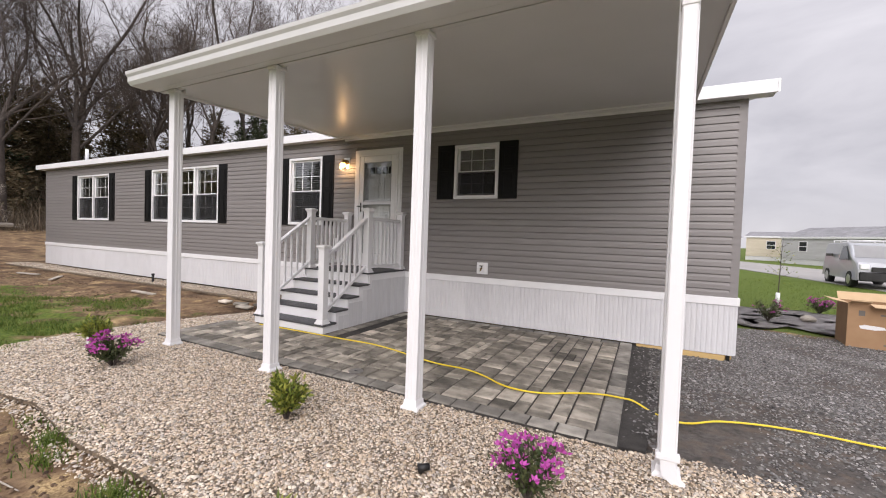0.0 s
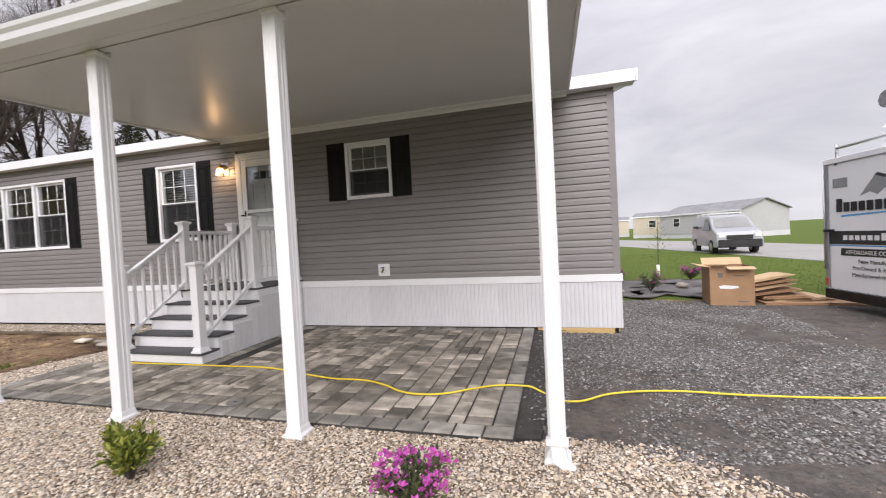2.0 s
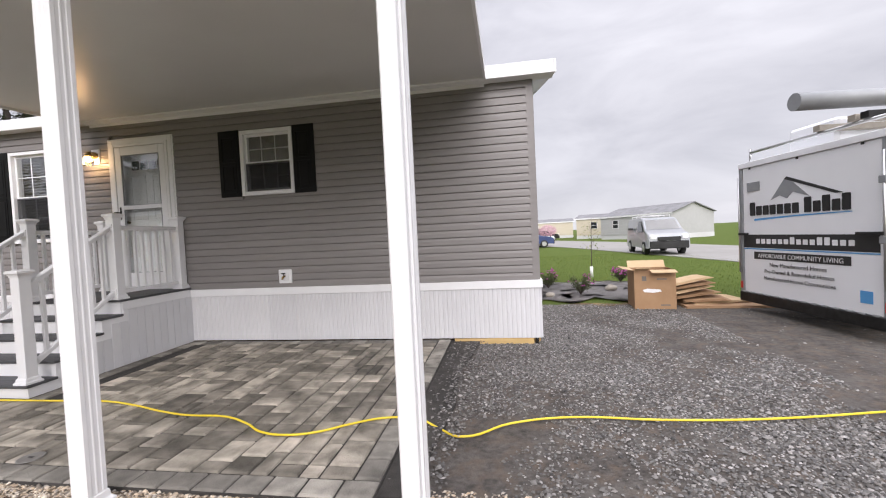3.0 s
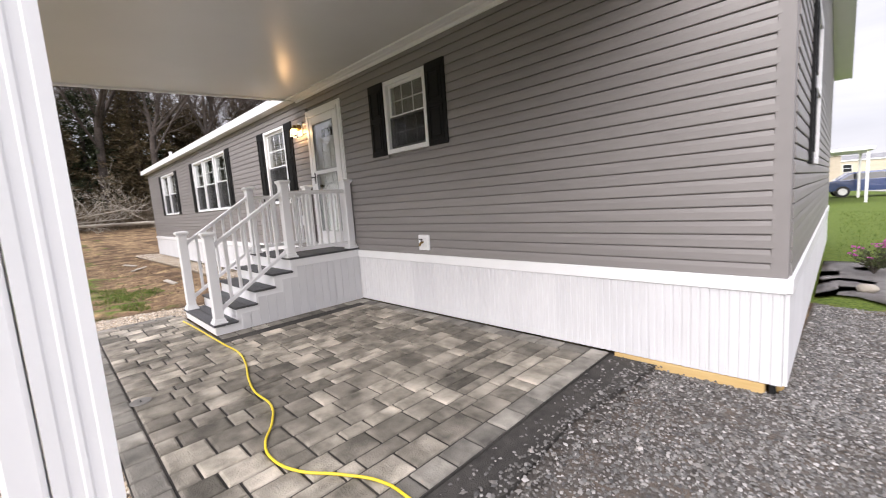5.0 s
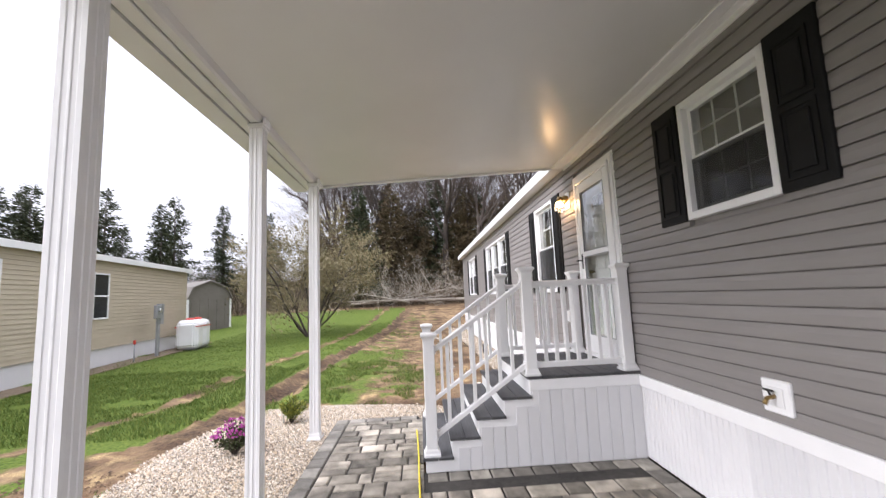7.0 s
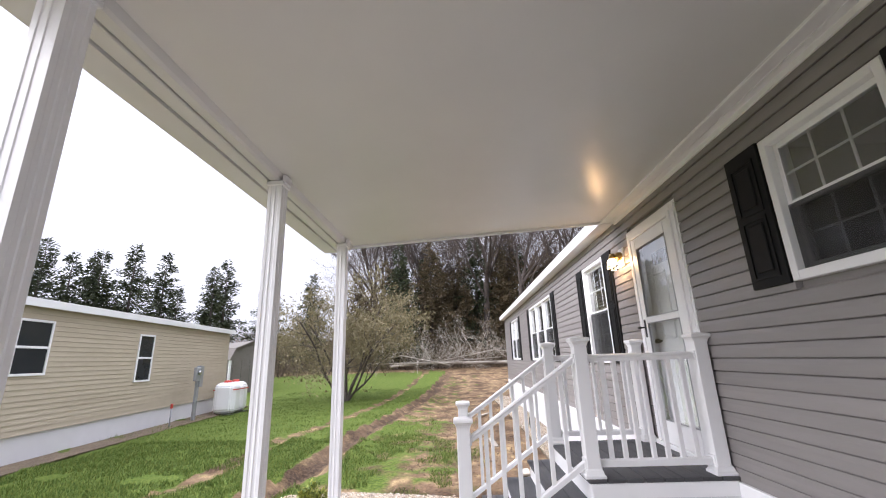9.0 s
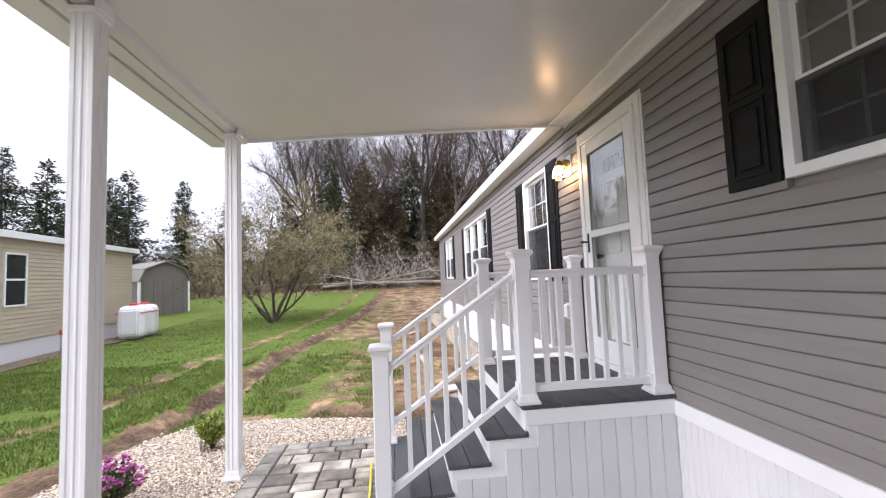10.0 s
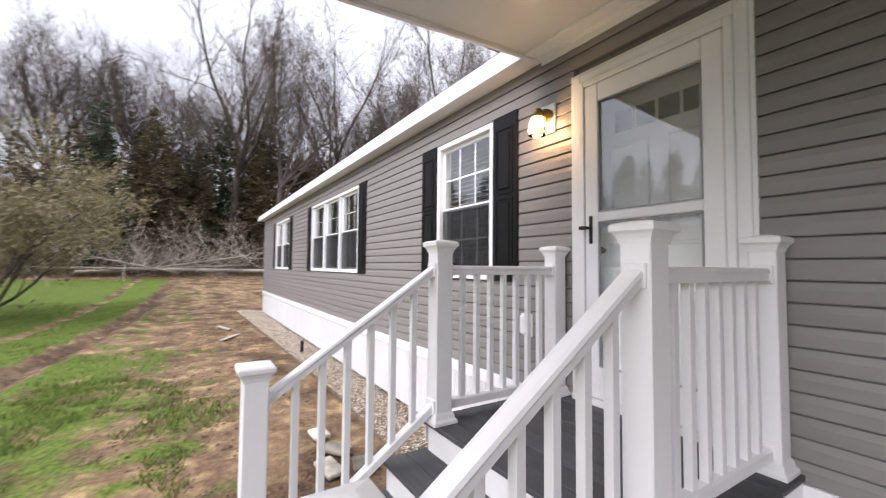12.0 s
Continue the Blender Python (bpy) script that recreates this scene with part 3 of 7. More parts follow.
def wall_core():
    """The wall behind the siding, pierced by the openings."""
    bm = bmesh.new()
    zs = sorted({0.1, SKIRT_TOP, WALL_TOP + 0.12, *[v for o in OPENINGS for v in o[2:]]})
    for a, b in zip(zs, zs[1:]):
        for p, q in spans(LEFT_END + 0.02, RIGHT_END - 0.02, a, b):
            bx(bm, p, q, 0.02, 0.16, a, b)
    part("wall_core", bm, M["corner"], house)


wall_core()
LAP = [(0.02, 0.003), (-0.006, 0.003), (-0.018, 0.0), (-0.021, 0.005), (-0.0195, 0.055), (-0.014, COURSE - 0.009), (-0.003, COURSE - 0.004), (0.004, COURSE + 0.008), (0.02, COURSE + 0.008)]


def siding_board(parent, p, q, z):
    bm = bmesh.new()
    prism(bm, [(a, b + z) for a, b in LAP], "x", p, q)
    part("siding_board", bm, M["siding"], parent)


n_courses = int((WALL_TOP - SKIRT_TOP) / COURSE)
for k in range(n_courses):
    z = SKIRT_TOP + k * COURSE
    for p, q in spans(LEFT_END + 0.06, RIGHT_END - 0.06, z, z + COURSE):
        siding_board(house, p, q, z)


def corner_post(x0, x1, parent, y0=-0.02, y1=0.06):
    box_part("corner_post", (x0, x1, y0, y1, SKIRT_TOP, WALL_TOP + 0.02), M["corner"], parent, 0.004, "grey corner trim")


corner_post(LEFT_END - 0.01, LEFT_END + 0.07, house)
corner_post(RIGHT_END - 0.08, RIGHT_END + 0.012, house, -0.02, 0.09)

# gable ends, back, roof
gable = thing("wall_gable_end", pose(RIGHT_END, FRONT, 0), "gable end wall in grey vinyl siding", "wall", kind="structure")
bm = bmesh.new()
RIDGE = 4.35
prism(bm, [(0.16, 0.1), (BACK - FRONT, 0.1), (BACK - FRONT, WALL_TOP + 0.1), ((BACK - FRONT) / 2, RIDGE - 0.05), (0.16, WALL_TOP + 0.1)], "x", -0.16, -0.02)
part("wall_core", bm, M["corner"], gable)
for k in range(n_courses + 9):
    z = SKIRT_TOP + k * COURSE
    inset = 0.0 if z < WALL_TOP else (z - WALL_TOP) / (RIDGE - WALL_TOP) * (BACK - FRONT) / 2
    if inset < 3.7:
        bm = bmesh.new()
        prism(bm, [(-a, b + z) for a, b in LAP], "y", 0.09 + inset, BACK - FRONT - 0.09 - inset)
        part("siding_board", bm, M["siding"], gable)
west = thing("wall_west_end", pose(LEFT_END, FRONT, 0), "far end wall of the grey home", "wall", kind="structure")
bm = bmesh.new()
prism(bm, [(0.16, 0.1), (BACK - FRONT, 0.1), (BACK - FRONT, WALL_TOP + 0.1), ((BACK - FRONT) / 2, RIDGE - 0.05), (0.16, WALL_TOP + 0.1)], "x", 0.0, 0.16)
part("wall_core", bm, M["siding"], west)
back = thing("wall_back", pose(0, BACK, 0), "back wall of the grey home", "wall", kind="structure")
box_part("wall_core", (LEFT_END + 0.16, RIGHT_END - 0.16, -0.16, 0.0, 0.1, WALL_TOP + 0.1), M["siding"], back)
roof = thing("roof", pose(0, FRONT, WALL_TOP), "low grey shingle roof with white fascia", "roof", kind="structure")
bm = bmesh.new()
half = (BACK - FRONT) / 2
prism(bm, [(-0.16, 0.14), (half, RIDGE - WALL_TOP + 0.16), (2 * half + 0.16, 0.14), (2 * half + 0.16, 0.09), (half, RIDGE - WALL_TOP + 0.1), (-0.16, 0.09)], "x", LEFT_END - 0.25, RIGHT_END + 0.25)
part("shingles", bm, M["roof"], roof)
bm = bmesh.new()
bx(bm, LEFT_END - 0.248, RIGHT_END + 0.248, -0.2, -0.17, -0.02, 0.135, 0.004)
part("fascia", bm, M["white"], roof, "white front fascia")
bm = bmesh.new()
bx(bm, LEFT_END - 0.25, RIGHT_END + 0.25, -0.168, 0.02, -0.01, 0.012)
part("soffit", bm, M["white"], roof)
bm = bmesh.new()
for x0, x1 in ((RIGHT_END + 0.25, RIGHT_END + 0.275), (LEFT_END - 0.275, LEFT_END - 0.25)):
    prism(bm, [(-0.2, -0.02), (-0.2, 0.135), (half, RIDGE - WALL_TOP + 0.18), (2 * half + 0.2, 0.135), (2 * half + 0.2, -0.02), (half, RIDGE - WALL_TOP + 0.02)], "x", x0, x1)
part("rake_board", bm, M["white"], roof)
bm = bmesh.new()
prism(bm, [(-0.16, -0.012), (half, RIDGE - WALL_TOP + 0.03), (2 * half + 0.16, -0.012), (2 * half + 0.16, 0.0), (half, RIDGE - WALL_TOP + 0.045), (-0.16, 0.0)], "x", RIGHT_END + 0.02, RIGHT_END + 0.25)
part("rake_soffit", bm, M["white"], roof)
# a vent stub that shows over the eave
bm = bmesh.new()
tube(bm, (-17.3, 0.6, 0.2), (-17.3, 0.6, 0.75), 0.05, n=10)
part("vent_pipe", bm, M["white"], roof)

# plain rooms coloured dark so the windows look unlit inside
inside = thing("wall_rooms", pose(0, FRONT, 0), "plain rooms behind the windows, coloured dark to look unlit", "room", kind="structure")
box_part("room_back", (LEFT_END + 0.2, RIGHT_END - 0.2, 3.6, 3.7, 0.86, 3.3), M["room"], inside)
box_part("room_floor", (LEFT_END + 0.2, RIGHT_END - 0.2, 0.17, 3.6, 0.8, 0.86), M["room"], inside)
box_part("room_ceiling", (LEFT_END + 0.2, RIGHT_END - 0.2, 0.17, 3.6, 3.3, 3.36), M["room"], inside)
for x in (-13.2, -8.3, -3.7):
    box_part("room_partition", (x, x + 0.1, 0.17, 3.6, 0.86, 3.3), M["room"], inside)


# skirting: ribbed panels with a top band
def skirt_panel_mesh(width, h):
    bm = bmesh.new()
    pts, n = [], max(2, round(width / 0.055))
    for k in range(n):
        a, s = k * width / n, width / n
        pts += [(a, -0.011), (a + s * 0.58, -0.011), (a + s * 0.68, -0.005), (a + s * 0.9, -0.005)]
    pts += [(width, -0.011), (width, 0.012), (0, 0.012)]
    prism(bm, pts, "z", 0, h)
    bmesh.ops.recalc_face_normals(bm, faces=bm.faces)
    me = bpy.data.meshes.new("skirting_panel")
    bm.to_mesh(me)
    bm.free()
    me.materials.append(M["skirt"])
    return me


def skirting(name, m, length, height, label, parts=0.41):
    sk = thing(name, m, label, "skirting", kind="structure")
    n = max(1, round(length / parts))
    w = length / n
    me = skirt_panel_mesh(w - 0.0006, height - 0.1)
    for k in range(n):
        o = new("skirting_panel", me)
        o.parent = sk
        o.matrix_basis = pose(k * w, 0, 0)
    box_part("top_band", (-0.012, length + 0.012, -0.026, 0.01, height - 0.1, height), M["white"], sk, 0.004)
    return sk


skirting("trim_skirting_front", pose(LEFT_END, FRONT - 0.012, 0.1), RIGHT_END - LEFT_END, SKIRT_TOP - 0.1, "white ribbed vinyl skirting under the siding")
skirting("trim_skirting_gable", pose(RIGHT_END + 0.012, FRONT, 0.1, 0, 0, 90), BACK - FRONT, SKIRT_TOP - 0.1, "white ribbed skirting on the gable end")
sill = thing("trim_ground_timber", pose(0, FRONT, 0), "yellow treated timber lying under the skirting", "timber", kind="structure")
box_part("timber", (-0.08, 0.93, -0.02, 0.07, 0.005, 0.093), M["timber"], sill, 0.005)
box_part("timber", (0.95, 0.985, 0.0, 0.05, 0.0, 0.1), M["black"], sill, 0.003, "dark metal end bracket")
box_part("timber", (RIGHT_END - 0.07, RIGHT_END + 0.0, 0.1, 8.0, 0.005, 0.093), M["timber"], sill, 0.005)


# ---- windows, shutters, door ----
def window(name, x0, x1, z0, z1, units, label, blinds=False):
    wd = thing(name, pose(x0, FRONT, z0), label, "window", kind="structure")
    w, h = x1 - x0, z1 - z0
    bm = bmesh.new()
    for s in ((0, 0.05, 0, h), (w - 0.05, w, 0, h), (0.05, w - 0.05, 0, 0.055), (0.05, w - 0.05, h - 0.05, h)):
        bx(bm, s[0], s[1], -0.03, 0.12, s[2], s[3], 0.004)
    for k in range(1, units):
        bx(bm, w * k / units - 0.035, w * k / units + 0.035, -0.028, 0.12, 0.055, h - 0.05, 0.003)
    part("window_frame", bm, M["white"], wd)
    uw = w / units
    for k in range(units):
        a, b = k * uw + (0.05 if k == 0 else 0.035), (k + 1) * uw - (0.05 if k == units - 1 else 0.035)
        mid = h * 0.5
        for nm, lo, hi, y in (("upper_sash", mid - 0.02, h - 0.05, 0.02), ("lower_sash", 0.055, mid + 0.02, 0.045)):
            bm = bmesh.new()
            for s in ((a, a + 0.032, lo, hi), (b - 0.032, b, lo, hi), (a + 0.032, b - 0.032, lo, lo + 0.04), (a + 0.032, b - 0.032, hi - 0.035, hi)):
                bx(bm, s[0], s[1], y, y + 0.022, s[2], s[3], 0.002)
            sash = part(nm, bm, M["white"], wd)
            bm = bmesh.new()
            bx(bm, a + 0.03, b - 0.03, y + 0.009, y + 0.013, lo + 0.037, hi - 0.032)
            pane = part("pane", bm, M["glass"], sash)
            pane.visible_shadow = False
            bm = bmesh.new()
            for j in (1, 2):
                c = a + 0.032 + (b - a - 0.064) * j / 3
                bx(bm, c - 0.007, c + 0.007, y + 0.014, y + 0.019, lo + 0.04, hi - 0.035)
            c = (lo + hi) / 2
            bx(bm, a + 0.032, b - 0.032, y + 0.0145, y + 0.0185, c - 0.007, c + 0.007)
            part("muntin", bm, M["white"], sash)
            if nm == "lower_sash":
                box_part("insect_screen", (a + 0.005, b - 0.005, 0.012, 0.0135, 0.06, mid + 0.0), M["screen"], wd)
        if blinds:
            for j in range(int((h - 0.15) / 0.045)):
                bm = bmesh.new()
                z = 0.07 + j * 0.045
                prism(bm, [(0.1, z), (0.122, z + 0.016), (0.123, z + 0.015), (0.101, z - 0.001)], "x", a + 0.02, b - 0.02)
                part("blind_slat", bm, M["blind"], wd)
    return wd


def shutter(x, z0, z1, parts=2):
    sh = thing("shutter", pose(x, FRONT - 0.012, z0), "black raised-panel window shutter on grey siding", "shutter", "window shutters")
    h, w = z1 - z0, 0.305
    bm = bmesh.new()
    bx(bm, 0, w, -0.028, 0.0, 0, h, 0.004)
    bmesh.ops.recalc_face_normals(bm, faces=bm.faces)
    part("shutter_panel", bm, M["shutter"], sh)
    cuts = [0.06 * h, 0.52 * h, 0.94 * h]
    for a, b in zip(cuts, cuts[1:]):
        bm = bmesh.new()
        for s in ((0.045, 0.06, a, b - 0.03), (w - 0.06, w - 0.045, a, b - 0.03), (0.06, w - 0.06, a, a + 0.015), (0.06, w - 0.06, b - 0.045, b - 0.03)):
            bx(bm, s[0], s[1], -0.036, -0.028, s[2], s[3])
        part("moulding", bm, M["shutter"], sh)
        box_part("raised_field", (0.085, w - 0.085, -0.038, -0.028, a + 0.04, b - 0.07), M["shutter"], sh, 0.007)


window("window_1", *KITCHEN, 1, "white double-hung window with grid muntins under the porch roof")
window("window_2", *MIDDLE, 1, "white double-hung window with half-drawn blinds beside the door", True)
window("window_3", *TRIPLE, 3, "three white double-hung windows mulled together")
window("window_4", *DOUBLE, 2, "pair of white double-hung windows near the far end")
for o in (KITCHEN, MIDDLE, TRIPLE, DOUBLE):
    shutter(o[0] - 0.315, o[2] - 0.005, o[3] + 0.01)
    shutter(o[1] + 0.01, o[2] - 0.005, o[3] + 0.01)
# gable window with its shutter
gw = thing("window_5", pose(RIGHT_END + 0.012, FRONT + 1.6, 1.58), "gable window with white frame and black shutter", "window", kind="structure")
bm = bmesh.new()
for s in ((0, 0.05, 0, 1.38), (0.82, 0.87, 0, 1.38), (0.05, 0.82, 0, 0.05), (0.05, 0.82, 1.33, 1.38), (0.05, 0.82, 0.67, 0.71)):
    bx(bm, -0.01, 0.03, s[0], s[1], s[2], s[3], 0.003)
part("window_frame", bm, M["white"], gw)
box_part("pane", (0.0, 0.008, 0.05, 0.82, 0.05, 1.33), M["darkglass"], gw)
gs = thing("shutter", pose(RIGHT_END + 0.012, FRONT + 1.28, 1.575), "black raised-panel shutter on the gable end", "shutter", "window shutters")
box_part("shutter_panel", (0, 0.03, 0, 0.305, 0, 1.39), M["shutter"], gs, 0.004)
box_part("raised_field", (0.03, 0.038, 0.06, 0.245, 0.1, 0.62), M["shutter"], gs, 0.005)
box_part("raised_field", (0.03, 0.038, 0.06, 0.245, 0.74, 1.28), M["shutter"], gs, 0.005)


def build_door():
    x0, x1, z0, z1 = DOOR
    d = thing("door_1", pose(x0, FRONT, z0), "closed white storm door over a white panelled entry door", "door", kind="structure")
    w, h = x1 - x0, z1 - z0
    bm = bmesh.new()
    for s in ((0, 0.06, 0, h), (w - 0.06, w, 0, h), (0.06, w - 0.06, h - 0.06, h)):
        bx(bm, s[0], s[1], -0.035, 0.16, s[2], s[3], 0.004)
    bx(bm, 0.0, w, -0.06, 0.16, -0.02, 0.035, 0.004)
    part("door_frame", bm, M["white"], d)
    bm = bmesh.new()
    for s in ((-0.022, 0.0, 0, h + 0.022), (w, w + 0.022, 0, h + 0.022), (0.0, w, h, h + 0.022)):
        bx(bm, s[0], s[1], -0.024, 0.02, s[2], s[3], 0.003)
    part("channel_trim", bm, M["white"], d)
    bm = bmesh.new()
    for s in ((0.06, 0.1, 0.035, h - 0.06), (w - 0.1, w - 0.06, 0.035, h - 0.06), (0.1, w - 0.1, h - 0.1, h - 0.06)):
        bx(bm, s[0], s[1], -0.05, 0.0, s[2], s[3], 0.004)
    part("door_brickmould", bm, M["white"], d)
    a, b = 0.105, w - 0.105
    bm = bmesh.new()
    for s in ((a, a + 0.1, 0.04, h - 0.105), (b - 0.1, b, 0.04, h - 0.105), (a + 0.1, b - 0.1, h - 0.225, h - 0.105), (a + 0.1, b - 0.1, 0.04, 0.24), (a + 0.1, b - 0.1, 1.16, 1.22)):
        bx(bm, s[0], s[1], -0.045, -0.01, s[2], s[3], 0.006)
    storm = part("storm_door", bm, M["white"], d)
    for z, t in ((0.24, 1.16), (1.22, h - 0.225)):
        p = box_part("pane", (a + 0.09, b - 0.09, -0.03, -0.026, z - 0.006, t + 0.006), M["glass"], storm)
        p.visible_shadow = False
        bm = bmesh.new()
        for s in ((a + 0.1, a + 0.108, z, t), (b - 0.108, b - 0.1, z, t), (a + 0.108, b - 0.108, z, z + 0.008), (a + 0.108, b - 0.108, t - 0.008, t)):
            bx(bm, s[0], s[1], -0.047, -0.031, s[2], s[3])
        part("gasket", bm, M["grey"], storm)
    bm = bmesh.new()
    bx(bm, a + 0.035, a + 0.06, -0.055, -0.045, 1.02, 1.2, 0.004)
    tube(bm, (a + 0.047, -0.06, 1.12), (a + 0.047, -0.1, 1.12), 0.008)
    bx(bm, a + 0.0, a + 0.058, -0.112, -0.098, 1.108, 1.132, 0.004)
    part("door_handle", bm, M["black"], storm, "dark metal lever handle")
    bm = bmesh.new()
    bx(bm, 0.06, w - 0.06, 0.1, 0.145, 0.035, h - 0.06)
    entry = part("entry_door", bm, M["white"], d)
    for x in np.linspace(0.24, w - 0.24 - 0.12, 4):
        lite = box_part("lite", (x, x + 0.12, 0.095, 0.1, h - 0.42, h - 0.29), M["darkglass"], entry)
    for xa, xb in ((0.2, w / 2 - 0.05), (w / 2 + 0.05, w - 0.2)):
        for za, zb in ((0.2, 0.85), (1.0, h - 0.5)):
            bm = bmesh.new()
            for s in ((xa, xa + 0.025, za, zb), (xb - 0.025, xb, za, zb), (xa + 0.025, xb - 0.025, za, za + 0.025), (xa + 0.025, xb - 0.025, zb - 0.025, zb)):
                bx(bm, s[0], s[1], 0.088, 0.1, s[2], s[3], 0.004)
            part("panel_moulding", bm, M["white"], entry)
    bm = bmesh.new()
    tube(bm, (0.15, 0.1, 0.98), (0.15, 0.045, 0.98), 0.012)
    lathe(bm, (0.15, 0.055, 0.955), [(0.008, 0), (0.028, 0.012), (0.028, 0.036), (0.008, 0.05)], 12)
    part("door_knob", bm, M["black"], entry, "dark round knob")


build_door()


def porch_light():
    pl = thing("wall_light", pose(-5.27, FRONT - 0.012, 2.82), "lit brass porch lantern with clear glass shade", "wall light")
    box_part("back_plate", (-0.07, 0.07, -0.024, 0.0, -0.1, 0.12), M["white"], pl, 0.006, "white mounting block")
    bm = bmesh.new()
    lathe(bm, (0, -0.045, -0.02), [(0.02, 0), (0.055, 0.02), (0.06, 0.07), (0.03, 0.095)], 16)
    tube(bm, (0, -0.02, 0.04), (0, -0.12, 0.06), 0.012)
    tube(bm, (0, -0.12, 0.06), (0, -0.13, 0.0), 0.03, 0.04, 12)
    part("arm", bm, M["brass"], pl)
    bm = bmesh.new()
    n, prof = 16, [(0.042, 0.0), (0.062, -0.05), (0.07, -0.1), (0.062, -0.13)]
    rings = [[bm.verts.new((r * math.cos(2 * math.pi * k / n), -0.13 + r * math.sin(2 * math.pi * k / n), z)) for k in range(n)] for r, z in prof]
    for p, q in zip(rings, rings[1:]):
        for k in range(n):
            bm.faces.new((p[k], p[(k + 1) % n], q[(k + 1) % n], q[k])).smooth = True
    s = part("shade", bm, M["shade"], pl, "clear glass shade")
    s.visible_shadow = False
    bm = bmesh.new()
    lathe(bm, (0, -0.13, -0.09), [(0.006, 0), (0.024, 0.015), (0.028, 0.035), (0.016, 0.06), (0.012, 0.08)], 12)
    part("bulb", bm, M["bulb"], pl, "glowing warm bulb").visible_shadow = False
    lamp = new("porch_bulb_light", bpy.data.lights.new("porch_bulb_light", "POINT"))
    lamp.data.energy, lamp.data.color, lamp.data.shadow_soft_size = 2.1, (1, 0.62, 0.28), 0.03
    lamp.location = (-5.27, FRONT - 0.145, 2.775)


porch_light()

# ---- porch canopy ----
CAN_L, CAN_R, CAN_FRONT = -5.36, 0.47, 2.6
canopy = thing("ceiling_porch", pose(0, 0, 0), "smooth white metal porch ceiling", "porch ceiling", kind="structure")
def can_z(y):
    return float(np.interp(y, (2.5, 6.1), (3.125, 3.32)))
bm = bmesh.new()
prism(bm, [(CAN_FRONT, can_z(CAN_FRONT)), (FRONT - 0.02, can_z(FRONT)), (FRONT - 0.02, can_z(FRONT) + 0.075), (CAN_FRONT, can_z(CAN_FRONT) + 0.075)], "x", CAN_L + 0.03, CAN_R - 0.03)
part("ceiling_panel", bm, M["ceil"], canopy)
edge = thing("trim_porch_roof", pose(0, 0, 0), "white aluminium porch roof edge and gutter", "roof edge", kind="structure")
for xa, xb in ((CAN_L, CAN_L + 0.028), (CAN_R - 0.028, CAN_R)):
    bm = bmesh.new()
    prism(bm, [(CAN_FRONT - 0.02, can_z(CAN_FRONT) - 0.03), (FRONT - 0.03, can_z(FRONT) - 0.03), (FRONT - 0.03, can_z(FRONT) + 0.11), (CAN_FRONT - 0.02, can_z(CAN_FRONT) + 0.1)], "x", xa, xb)
    part("side_fascia", bm, M["white"], edge)
# front beam, an open joint, and the channel that carries the ceiling panel
bm = bmesh.new()
bx(bm, CAN_L + 0.03, CAN_R - 0.03, 2.632, 2.728, 3.088, 3.2, 0.006)
part("beam", bm, M["ceil"], edge)
bm = bmesh.new()
prism(bm, [(2.744, 3.092), (2.8, 3.092), (2.818, 3.104), (2.835, can_z(2.835) - 0.002), (2.835, can_z(2.835) + 0.03), (2.744, 3.17)], "x", CAN_L + 0.03, CAN_R - 0.03)
part("panel_channel", bm, M["ceil"], edge)
GUTTER = [(2.62, 3.08), (2.46, 3.08), (2.432, 3.115), (2.43, 3.165), (2.41, 3.19), (2.405, 3.222)]
bm = bmesh.new()
prism(bm, GUTTER + [(2.42, 3.222), (2.432, 3.195), (2.448, 3.125), (2.47, 3.1), (2.605, 3.1), (2.605, 3.25), (2.62, 3.25)], "x", CAN_L - 0.02, CAN_R + 0.02)
part("gutter", bm, M["ceil"], edge)
for x in (CAN_L - 0.026, CAN_R + 0.02):
    bm = bmesh.new()
    prism(bm, GUTTER + [(2.62, 3.25)], "x", x, x + 0.006)
    part("gutter_end", bm, M["ceil"], edge)
# wall channel: a flange on the siding, a recessed underside and a thin lip under the ceiling
bm = bmesh.new()
prism(bm, [(FRONT - 0.012, 3.262), (FRONT - 0.034, 3.262), (FRONT - 0.036, 3.3), (FRONT - 0.082, 3.303), (FRONT - 0.082, 3.296), (FRONT - 0.1, 3.296), (FRONT - 0.1, 3.316), (FRONT - 0.012, 3.318)], "x", CAN_L + 0.028, CAN_R - 0.028)
part("wall_channel", bm, M["white"], edge)
box_part("side_clip", (CAN_L - 0.006, CAN_L + 0.0, 5.55, 5.68, 3.262, 3.302), M["black"], edge, 0, "small dark clip")
bm = bmesh.new()
prism(bm, [(CAN_FRONT + 0.02, can_z(CAN_FRONT) + 0.079), (FRONT - 0.22, can_z(FRONT - 0.22) + 0.079), (FRONT - 0.22, can_z(FRONT - 0.22) + 0.094), (CAN_FRONT + 0.02, can_z(CAN_FRONT) + 0.094)], "x", CAN_L + 0.03, CAN_R - 0.03)
part("roof_skin", bm, M["white"], edge)


